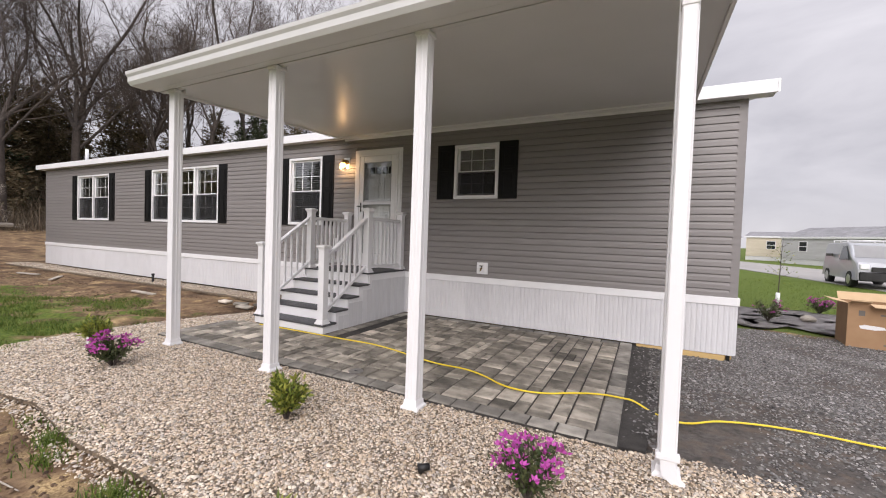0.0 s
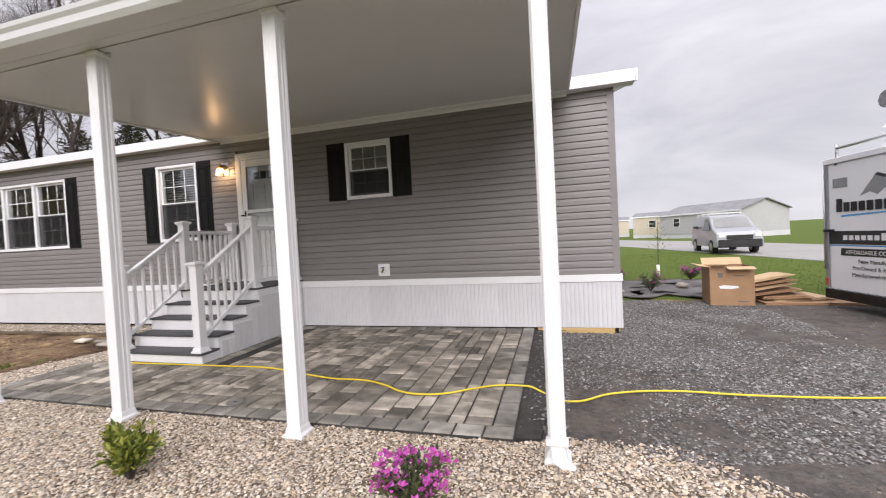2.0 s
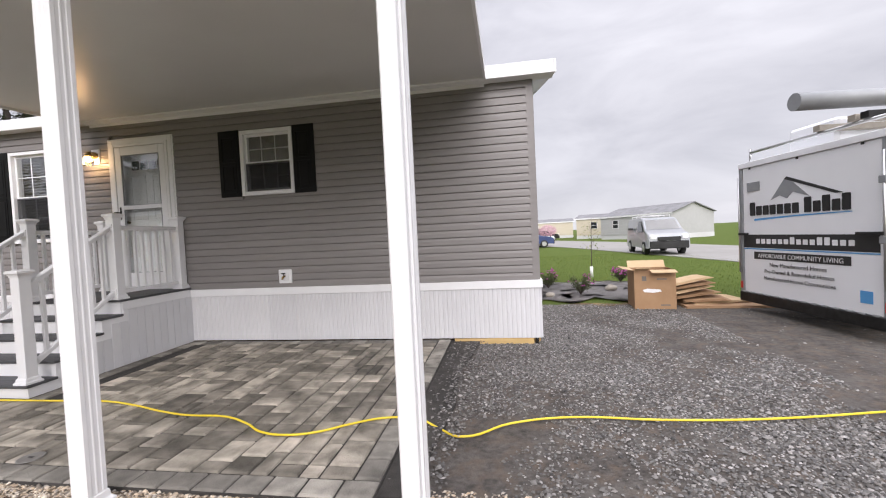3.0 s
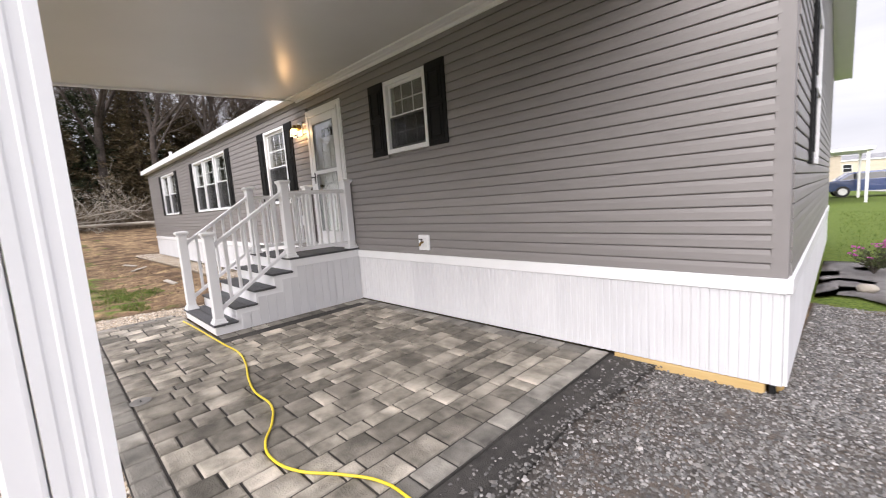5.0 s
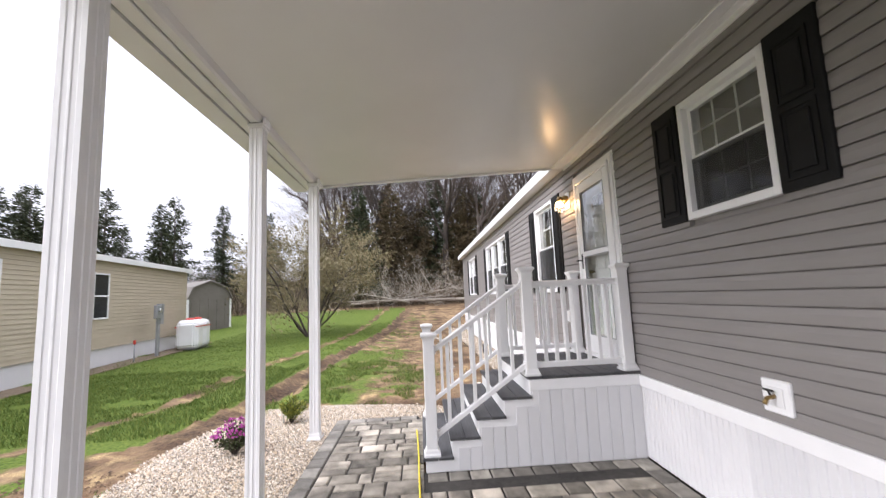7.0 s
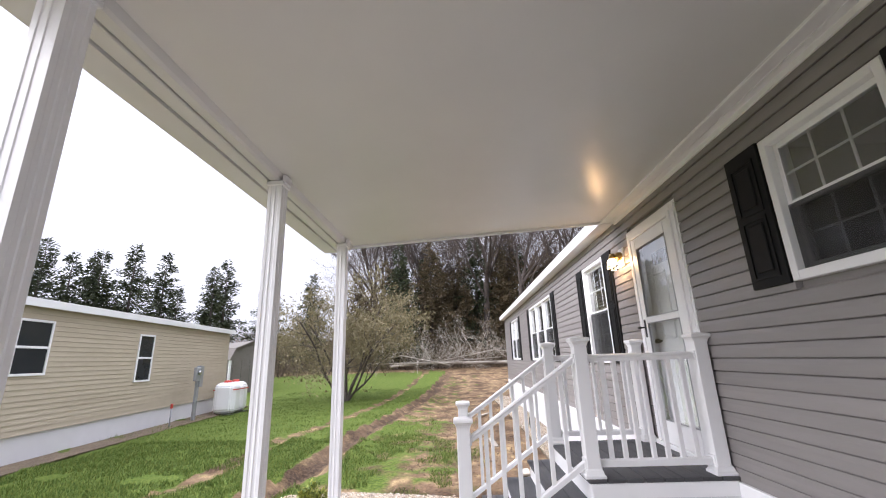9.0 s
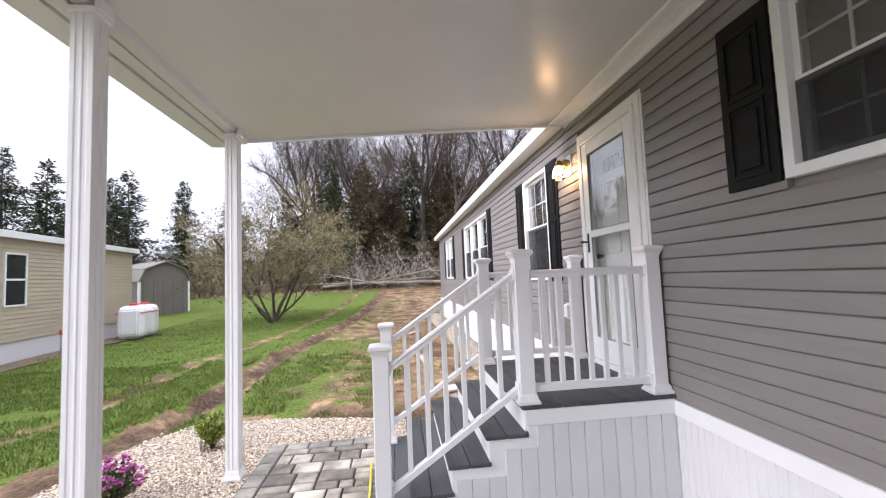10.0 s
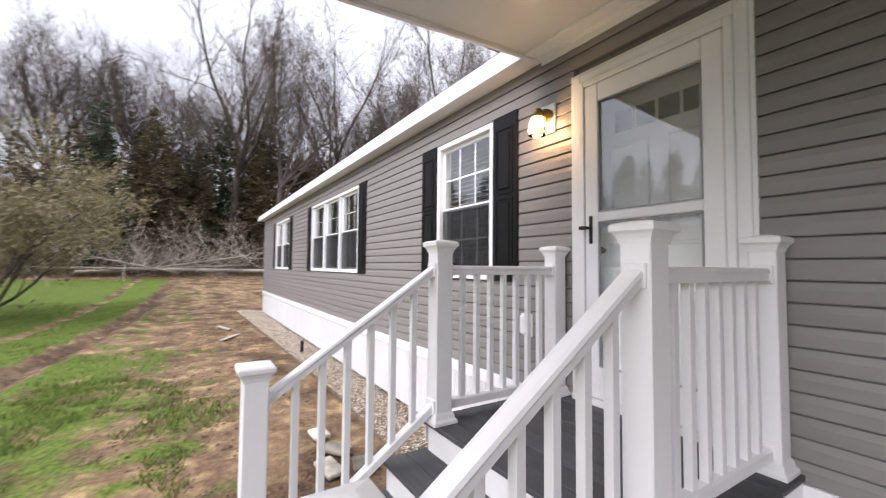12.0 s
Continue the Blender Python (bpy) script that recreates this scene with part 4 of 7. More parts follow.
def porch_post(x, y, z0, slipped=0.0):
    p = thing("porch_post", pose(x, y, z0), "white fluted vinyl porch post", "post", "porch posts")
    s, h = 0.052, 3.088 - z0
    # two shallow flutes on each face
    side = [(-s, -s), (-0.03, -s), (-0.026, -s + 0.003), (-0.008, -s + 0.003), (-0.004, -s), (0.004, -s), (0.008, -s + 0.003), (0.026, -s + 0.003), (0.03, -s)]
    pts = []
    for k in range(4):
        c, sn = round(math.cos(k * math.pi / 2)), round(math.sin(k * math.pi / 2))
        pts += [(a * c - b * sn, a * sn + b * c) for a, b in side]
    bm = bmesh.new()
    prism(bm, pts, "z", 0.0 if slipped else 0.02, h)
    part("shaft", bm, M["white"], p)
    bm = bmesh.new()
    prof = [(0.078, 0), (0.078, 0.02), (0.062, 0.035), (0.058, 0.07), (0.051, 0.075)]
    rings = [[bm.verts.new((a * r, b * r, z)) for a, b in ((-1, -1), (1, -1), (1, 1), (-1, 1))] for r, z in prof]
    for a, b in zip(rings, rings[1:]):
        for k in range(4):
            bm.faces.new((a[k], a[(k + 1) % 4], b[(k + 1) % 4], b[k]))
    bm.faces.new(rings[0][::-1])
    part("base_skirt", bm, M["white"], p).location.z = slipped
    bm = bmesh.new()
    bx(bm, -0.066, 0.066, -0.064, 0.064, h - 0.034, h - 0.002, 0.004)
    bx(bm, -0.05, 0.05, 0.05, 0.078, h - 0.012, h + 0.05, 0.003)
    part("top_collar", bm, M["white"], p)
    return p


POSTS = [(-5.055, 2.785), (-3.35, 2.78), (-1.655, 2.78), (0.16, 2.775)]
for x, y in POSTS:
    porch_post(x, y, 0.058, 0.0)
down = thing("downspout", pose(0.16, 2.68, 0.058), "white metal downspout strapped to the end post", "downspout")
bm = bmesh.new()
bx(bm, -0.042, 0.042, -0.02, 0.038, 0.14, 2.82, 0.008)
part("pipe", bm, M["white"], down)
bm = bmesh.new()
bx(bm, -0.047, 0.047, -0.026, 0.04, 2.78, 2.84, 0.006)
part("joint_collar", bm, M["white"], down)
bm = bmesh.new()
prism(bm, [(-0.02, 2.84), (0.038, 2.84), (0.02, 2.93), (-0.07, 3.035), (-0.14, 3.035), (-0.05, 2.92)], "x", -0.044, 0.044)
part("elbow", bm, M["white"], down)
box_part("strap", (-0.064, 0.064, -0.026, 0.034, 0.135, 0.17), M["white"], down, 0.004)
bm = bmesh.new()
prism(bm, [(-0.04, 0.14), (0.04, 0.14), (0.06, 0.03), (0.1, 0.0), (0.03, -0.005), (-0.03, 0.04)], "y", -0.018, 0.03)
part("foot", bm, M["white"], down)

# ---- entry stairs ----
ST_L, ST_R, DECK = -5.23, -3.865, 0.865
stairs = thing("porch_steps", pose(-4.565, 5.0, PAVE), "white entry steps with dark grey composite treads", "steps", kind="structure")
off = Vector((-4.565, 5.0, PAVE))


def st_box(name, s, material, bevel=0.0, label=""):
    return box_part(name, (s[0] - off.x, s[1] - off.x, s[2] - off.y, s[3] - off.y, s[4] - off.z, s[5] - off.z), material, stairs, bevel, label)


TREADS = [(4.03, 0.215), (4.275, 0.375), (4.52, 0.535), (4.765, 0.695)]
for y, z in TREADS:
    for a, b in ((y, y + 0.135), (y + 0.139, y + 0.275)):
        st_box("tread_board", (ST_L - 0.015, ST_R + 0.015, a, b, z - 0.026, z), M["deck"], 0.004)
    st_box("riser", (ST_L + 0.02, ST_R - 0.02, y + 0.022, y + 0.04, max(PAVE, z - 0.16), z - 0.027), M["white"])
st_box("riser", (ST_L + 0.02, ST_R - 0.02, 5.032, 5.05, 0.696, DECK - 0.027), M["white"])
for k in range(8):
    y = 5.01 + k * 0.1355
    st_box("deck_board", (ST_L - 0.015, ST_R + 0.015, y, y + 0.131, DECK - 0.026, DECK), M["deck"], 0.004)
for x, s in ((ST_R - 0.02, 1), (ST_L, -1)):
    # stepped side wall with trim
    bm = bmesh.new()
    pts = [(4.055, PAVE)]
    for (y, z), nxt in zip(TREADS, TREADS[1:] + [(5.03, DECK)]):
        pts += [(y + 0.022, z - 0.027), (nxt[0] + 0.022, z - 0.027)]
    pts += [(5.052, DECK - 0.027), (6.08, DECK - 0.027), (6.08, PAVE)]
    prism(bm, [(a - off.y, b - off.z) for a, b in pts], "x", x - off.x, x + 0.02 - off.x)
    part("stringer", bm, M["white"], stairs)
    n = 17
    for k in range(n):
        y = 4.24 + k * 0.108
        top = max([z for yy, z in TREADS + [(5.03, DECK)] if yy + 0.03 <= y]) - 0.13
        if top > PAVE + 0.06:
            xs = (x + 0.021, x + 0.027) if s > 0 else (x - 0.007, x - 0.001)
            st_box("side_panel", (*xs, y, y + 0.102, PAVE, top + 0.04), M["skirt"], 0.002)
    xs = (x + 0.021, x + 0.032) if s > 0 else (x - 0.012, x - 0.001)
    st_box("deck_fascia", (*xs, 5.03, 6.07, DECK - 0.125, DECK - 0.028), M["white"], 0.003)


def newel(x, y, z0, z1):
    nw = thing("newel_post", pose(x, y, z0), "white vinyl newel post with moulded cap", "newel post", "stair newels")
    h = z1 - z0
    box_part("shaft", (-0.051, 0.051, -0.051, 0.051, 0.0, h - 0.05), M["white"], nw, 0.004)
    for nm, prof in (("cap", [(0.053, h - 0.075), (0.056, h - 0.06), (0.064, h - 0.045), (0.075, h - 0.035), (0.075, h - 0.018), (0.068, h - 0.01), (0.02, h)]),
                     ("base_skirt", [(0.075, 0), (0.075, 0.016), (0.064, 0.028), (0.06, 0.05), (0.052, 0.062)])):
        bm = bmesh.new()
        rings = [[bm.verts.new((a * r, b * r, z)) for a, b in ((-1, -1), (1, -1), (1, 1), (-1, 1))] for r, z in prof]
        for a, b in zip(rings, rings[1:]):
            for k in range(4):
                bm.faces.new((a[k], a[(k + 1) % 4], b[(k + 1) % 4], b[k]))
        bm.faces.new(rings[0][::-1])
        bm.faces.new(rings[-1])
        part(nm, bm, M["white"], nw)


NX = (ST_R - 0.075, ST_L + 0.075)
for x in NX:
    newel(x, 4.115, 0.215, 1.305)
    newel(x, 5.07, DECK, 1.885)
    newel(x, 6.01, DECK, 1.885)


def railing(x, y0, z0, y1, z1, count, label):
    """Top and bottom rails between two newels, with square balusters."""
    rl = thing("railing", pose(x, y0, z0), label, "railing", "stair railings")
    L, rise = y1 - y0, z1 - z0
    for nm, zt, prof in (("top_rail", 0.76, [(-0.028, -0.055), (0.028, -0.055), (0.028, -0.03), (0.034, -0.018), (0.03, -0.004), (0.015, 0.0), (-0.015, 0.0), (-0.03, -0.004), (-0.034, -0.018), (-0.028, -0.03)]),
                         ("bottom_rail", 0.0, [(-0.025, -0.05), (0.025, -0.05), (0.025, -0.008), (0.017, 0.0), (-0.017, 0.0), (-0.025, -0.008)])):
        bm = bmesh.new()
        a = [bm.verts.new((p, 0.0, q + zt)) for p, q in prof]
        b = [bm.verts.new((p, L, q + zt + rise)) for p, q in prof]
        for k in range(len(prof)):
            bm.faces.new((a[k], a[(k + 1) % len(prof)], b[(k + 1) % len(prof)], b[k]))
        bm.faces.new(a[::-1])
        bm.faces.new(b)
        part(nm, bm, M["white"], rl)
    for k in range(count):
        y = L * (k + 1) / (count + 1)
        z = rise * y / L
        box_part("baluster", (-0.016, 0.016, y - 0.016, y + 0.016, z - 0.02, z + 0.725), M["white"], rl, 0.002)
    for y, z in ((0.0, 0.0), (L - 0.012, rise)):
        for zt in (0.7, -0.055):
            box_part("rail_bracket", (-0.04, 0.04, y, y + 0.012, z + zt - 0.008, z + zt + 0.07), M["white"], rl, 0.003)


for x in NX:
    railing(x, 4.165, 0.41, 5.02, 0.98, 6, "white sloped stair railing with square balusters")
    railing(x, 5.12, 0.98, 5.96, 0.98, 7, "white level deck railing with square balusters")

# hose tap on its block
tap = thing("hose_tap", pose(-2.38, FRONT - 0.012, 0.885), "brass hose tap on a white mounting block", "hose tap")
box_part("mounting_block", (-0.095, 0.095, -0.028, 0, 0, 0.19), M["white"], tap, 0.008)
box_part("recess_ring", (-0.055, 0.055, -0.034, -0.028, 0.04, 0.15), M["white"], tap, 0.004)
bm = bmesh.new()
tube(bm, (0, -0.03, 0.1), (0, -0.09, 0.09), 0.012)
tube(bm, (0, -0.08, 0.095), (0, -0.1, 0.06), 0.013)
part("spout", bm, M["brass"], tap)
bm = bmesh.new()
tube(bm, (0, -0.06, 0.11), (0, -0.07, 0.135), 0.006)
tube(bm, (-0.03, -0.07, 0.137), (0.03, -0.07, 0.137), 0.007)
part("handle", bm, M["black"], tap)

# ---- cable ----
CABLE = [(-5.0, 3.96), (-4.45, 3.98), (-3.9, 3.99), (-3.4, 4.0), (-3.0, 4.01), (-2.6, 3.94), (-2.25, 3.84), (-1.95, 3.78), (-1.6, 3.77), (-1.35, 3.67), (-1.15, 3.55), (-0.95, 3.52),
         (-0.75, 3.57), (-0.55, 3.7), (-0.33, 3.81), (-0.12, 3.825), (-0.07, 3.82), (0.1, 3.77), (0.26, 3.67), (0.6, 3.88), (1.03, 4.0), (1.66, 3.99), (2.3, 4.03), (3.25, 4.2), (5.2, 4.6)]
cv = bpy.data.curves.new("extension_cable", "CURVE")
cv.dimensions, cv.bevel_depth, cv.bevel_resolution, cv.resolution_u = "3D", 0.008, 3, 6
sp = cv.splines.new("BEZIER")
sp.bezier_points.add(len(CABLE) - 1)
for p, (x, y) in zip(sp.bezier_points, CABLE):
    p.co = (x, y, 0.1 if x < -0.05 else 0.048)
    p.handle_left_type = p.handle_right_type = "AUTO"
cv.materials.append(M["cable"])
tmp = new("cable_curve", cv)
me = bpy.data.meshes.new_from_object(tmp.evaluated_get(bpy.context.evaluated_depsgraph_get()))
bpy.data.objects.remove(tmp)
tagged(new("extension_cable", me), "yellow extension cable snaking over pavers and gravel", "cable")


# ---- plants ----
rng = np.random.default_rng(7)


def unit(n):
    v = rng.normal(size=(n, 3))
    return v / np.linalg.norm(v, axis=1, keepdims=True)


def leaf_cloud(centres, dirs, length, width, fold=0.25):
    """Small folded leaves: two triangles pairs along a midrib."""
    n = len(centres)
    side = np.cross(dirs, unit(n))
    side /= np.linalg.norm(side, axis=1, keepdims=True) + 1e-9
    up = np.cross(side, dirs)
    L = (length * rng.uniform(0.6, 1.3, n))[:, None]
    W = (width * rng.uniform(0.7, 1.2, n))[:, None]
    base, tip = centres, centres + dirs * L
    a = centres + dirs * L * 0.45 + side * W + up * W * fold
    b = centres + dirs * L * 0.45 - side * W + up * W * fold
    vs = np.stack([base, a, tip, b], 1).reshape(-1, 3)
    k = np.arange(n)[:, None] * 4
    return vs, np.concatenate([k + [0, 1, 2], k + [0, 2, 3]])


def shrub(x, y, r, h, label, flowers=0, z=0.05, tag=False, leaves=900):
    sh = thing("azalea_bush" if flowers else "evergreen_shrub", pose(x, y, z), label, "shrub", "bed shrubs")
    bm = bmesh.new()
    tips = []
    for k in range(26):
        a = rng.uniform(0, 2 * math.pi)
        e = rng.uniform(0.25, 1.0)
        tip = Vector((math.cos(a) * r * 0.9 * math.sqrt(1 - e * e * 0.8), math.sin(a) * r * 0.9 * math.sqrt(1 - e * e * 0.8), h * (0.35 + 0.62 * e)))
        mid = tip * 0.5 + Vector((0, 0, 0.03))
        tube(bm, (0, 0, -0.01), mid, 0.006, 0.004, 5, False)
        tube(bm, mid, tip, 0.004, 0.002, 4, False)
        tips += [(mid, tip)]
    tagged(part("stem_cluster", bm, M["bark"], sh), kind="stuff")
    pick = rng.integers(0, len(tips), leaves)
    t = rng.uniform(-0.75, 1.05, leaves)[:, None]
    mids, ends = np.array([m for m, _ in tips]), np.array([e for _, e in tips])
    c = mids[pick] * (1 - t) + ends[pick] * t + rng.normal(size=(leaves, 3)) * r * 0.09
    d = (ends - mids)[pick]
    d = d / (np.linalg.norm(d, axis=1, keepdims=True) + 1e-9) + unit(leaves) * 0.8
    d /= np.linalg.norm(d, axis=1, keepdims=True)
    c[:, 2] = np.maximum(c[:, 2], 0.02)
    vs, fs = leaf_cloud(c, d, 0.055 if not flowers else 0.04, 0.011 if not flowers else 0.01)
    tagged(raw_part("foliage", vs, fs, M["darkleaf"] if flowers else M["leaf"], sh), kind="stuff")
    if flowers:
        heads = ends[rng.integers(0, len(tips), flowers)] + unit(flowers) * r * 0.2
        heads[:, 2] = np.clip(heads[:, 2] + 0.02, 0.06, None)
        cs, ds = [], []
        for hd in heads:
            for k in range(7):
                v = unit(1)[0]
                v[2] = abs(v[2]) * 0.8 + 0.1
                cs.append(hd + v * 0.012)
                ds.append(v / np.linalg.norm(v))
        vs, fs = leaf_cloud(np.array(cs), np.array(ds), 0.029, 0.012, 0.4)
        tagged(raw_part("blossom", vs, fs, M["petal"], sh), "bright magenta pink blossoms", kind="stuff")
    if tag:
        box_part("plant_tag", (0.02, 0.07, -0.09, -0.087, 0.02, 0.12), M["white"], sh, 0, "white plastic plant tag")
    return sh


shrub(-4.72, 2.03, 0.21, 0.3, "azalea in magenta bloom on the tan gravel", 60)
shrub(-0.52, 2.1, 0.22, 0.29, "azalea in magenta bloom at the gravel's edge", 60)
shrub(-2.36, 2.1, 0.16, 0.34, "small yellow-green evergreen shrub in the gravel bed", leaves=1300)
shrub(-5.75, 2.3, 0.18, 0.32, "small yellow-green shrub with a white plant tag", tag=True, leaves=1100)
shrub(1.6, 10.9, 0.24, 0.42, "straggly azalea with faded pink blossoms on landscape fabric", 24)
shrub(2.17, 9.85, 0.3, 0.4, "dark azalea with a few pale blossoms on fabric", 14)
shrub(3.5, 11.8, 0.26, 0.32, "low azalea in purple-pink bloom by the lawn", 55)
shrub(-1.55, 1.35, 0.08, 0.07, "little green weed sprouting in the gravel", leaves=60)

# garden bed on the right
fb = bmesh.new()
nx, ny = 18, 14
grid = [[fb.verts.new((1.06 + (3.35 + 0.25 * math.sin(j)) * i / nx, 9.15 + 0.25 * math.sin(i * 1.1) * (1 - j / ny) + 2.8 * j / ny, 0.03 + 0.03 * max(0, noise.noise((i * 0.5, j * 0.6, 2))) * 2)) for i in range(nx + 1)] for j in range(ny + 1)]
for j in range(ny):
    for i in range(nx):
        fb.faces.new((grid[j][i], grid[j][i + 1], grid[j + 1][i + 1], grid[j + 1][i])).smooth = True
bmesh.ops.solidify(fb, geom=fb.faces, thickness=0.006)
tagged(link("landscape_fabric", fb, M["fabric"]), "wrinkled black landscape fabric weighted with stones", "landscape fabric")
for x, y, s in ((2.9, 10.3, 0.13), (2.6, 11.4, 0.1), (3.3, 9.7, 0.09), (1.5, 9.6, 0.1)):
    bm = bmesh.new()
    bmesh.ops.create_icosphere(bm, subdivisions=2, radius=s)
    for v in bm.verts:
        v.co *= 1 + 0.25 * noise.noise(v.co * 9 + Vector((x, y, 0)))
        v.co.z *= 0.55
    o = link("stone", bm, M["log"])
    o.location = (x, y, 0.05 + s * 0.4)
    tagged(o, "pale rounded stone holding the fabric down", "stone", "fabric stones")
sap = thing("sapling", pose(3.1, 13.3, 0), "staked young sapling with white trunk guard on the lawn", "sapling")
bm = bmesh.new()
tube(bm, (0, 0, 0), (0.02, 0, 1.1), 0.014, 0.009, 7)
tube(bm, (0.02, 0, 1.1), (0.05, 0.02, 1.75), 0.009, 0.004, 6)
for k in range(9):
    a = k * 2.4
    z = 0.7 + 0.1 * k
    tube(bm, (0.02, 0, z), (0.02 + 0.3 * math.cos(a), 0.3 * math.sin(a), z + 0.22), 0.005, 0.002, 4)
part("trunk", bm, M["bark"], sap)
bm = bmesh.new()
tube(bm, (0, 0, 0), (0, 0, 0.32), 0.045, n=12)
part("trunk_guard", bm, M["white"], sap, "white plastic trunk guard")
c = np.stack([rng.normal(0, 0.18, 90), rng.normal(0, 0.18, 90), rng.uniform(0.5, 1.7, 90)], 1)
vs, fs = leaf_cloud(c, unit(90), 0.06, 0.016)
tagged(raw_part("foliage", vs, fs, M["leaf"], sap), kind="stuff")


# ---- cardboard ----
def open_carton(m, w, d, h):
    c = thing("cardboard_box", m, "large open brown cardboard box with a torn label", "box")
    t = 0.008
    for nm, s in (("side", (0, w, 0, t, 0, h)), ("side", (0, w, d - t, d, 0, h)), ("side", (0, t, t, d - t, 0, h)), ("side", (w - t, w, t, d - t, 0, h)), ("bottom", (t, w - t, t, d - t, 0, t))):
        box_part(nm, s, M["card"], c, 0.002)
    for pts, ax, a, b in (([(0, h), (-0.16, h + 0.05), (-0.158, h + 0.058), (0.004, h + 0.008)], "x", 0.01, w * 0.35), ([(0, h), (-0.17, h - 0.03), (-0.17, h - 0.022), (0.004, h + 0.008)], "x", w * 0.38, w - 0.01),
                          ([(d, h), (d + 0.1, h + 0.12), (d + 0.104, h + 0.113), (d, h - 0.008)], "x", 0.01, w - 0.01)):
        bm = bmesh.new()
        prism(bm, pts, ax, a, b)
        part("flap", bm, M["paleboard"], c)
    bm = bmesh.new()
    prism(bm, [(-0.01, h), (-0.17, h + 0.03), (-0.17, h + 0.038), (0.0, h + 0.008)], "y", 0.02, d - 0.02)
    part("flap", bm, M["paleboard"], c)
    bm = bmesh.new()
    prism(bm, [(0.13, 0.33), (0.2, 0.35), (0.4, 0.335), (0.42, 0.3), (0.3, 0.28), (0.15, 0.29)], "y", -0.003, -0.0005)
    part("label", bm, M["white"], c, "torn white paper label")
    for s in ((0.35, 0.5, 0.5, 0.52), (0.12, 0.19, 0.48, 0.56), (0.4, 0.55, 0.06, 0.08)):
        box_part("print", (s[0], s[1], -0.002, -0.0005, s[2], s[3]), M["shed"], c)


open_carton(pose(2.76, 8.2, 0.022, 0, 0, -6), 0.64, 0.6, 0.66)
for k, (x, y, z, w, d, rz, ry, m) in enumerate([(3.55, 8.15, 0.024, 1.35, 0.7, -3, 0, "card"), (3.75, 8.3, 0.05, 0.95, 0.7, 6, -2, "paleboard"), (3.6, 8.35, 0.09, 0.7, 0.6, -8, -3, "card"), (3.5, 8.4, 0.14, 0.75, 0.55, 4, -7, "card"),
                                                (3.46, 8.38, 0.22, 0.72, 0.5, 10, -9, "paleboard"), (3.46, 8.42, 0.3, 0.7, 0.5, 2, -8, "card"), (3.44, 8.4, 0.36, 0.72, 0.5, 7, -10, "paleboard")]):
    fl = thing("flattened_carton", pose(x, y, z, 0, ry, rz), "flattened brown cardboard carton in a loose stack", "cardboard", "flattened cartons")
    box_part("panel", (0, w, 0, d, 0, 0.012), M[m], fl, 0.003)
    box_part("panel", (0.03, w - 0.06, 0.02, d - 0.03, 0.014, 0.024), M[m], fl, 0.003)
    box_part("panel", (0.01, w - 0.1, 0.03, d - 0.05, 0.026, 0.036), M[m], fl, 0.003)


# ---- trailer ----
def lettering(name, text, size, material, parent, m, label=""):
    fc = bpy.data.curves.new(name, "FONT")
    fc.body, fc.size, fc.align_x, fc.extrude = text, size, "CENTER", 0.001
    o = new(name, fc)
    me = bpy.data.meshes.new_from_object(o.evaluated_get(bpy.context.evaluated_depsgraph_get()))
    bpy.data.objects.remove(o)
    me.materials.clear()
    me.materials.append(material)
    q = new(name, me)
    q.parent, q.matrix_basis = parent, m
    return tagged(q, label)


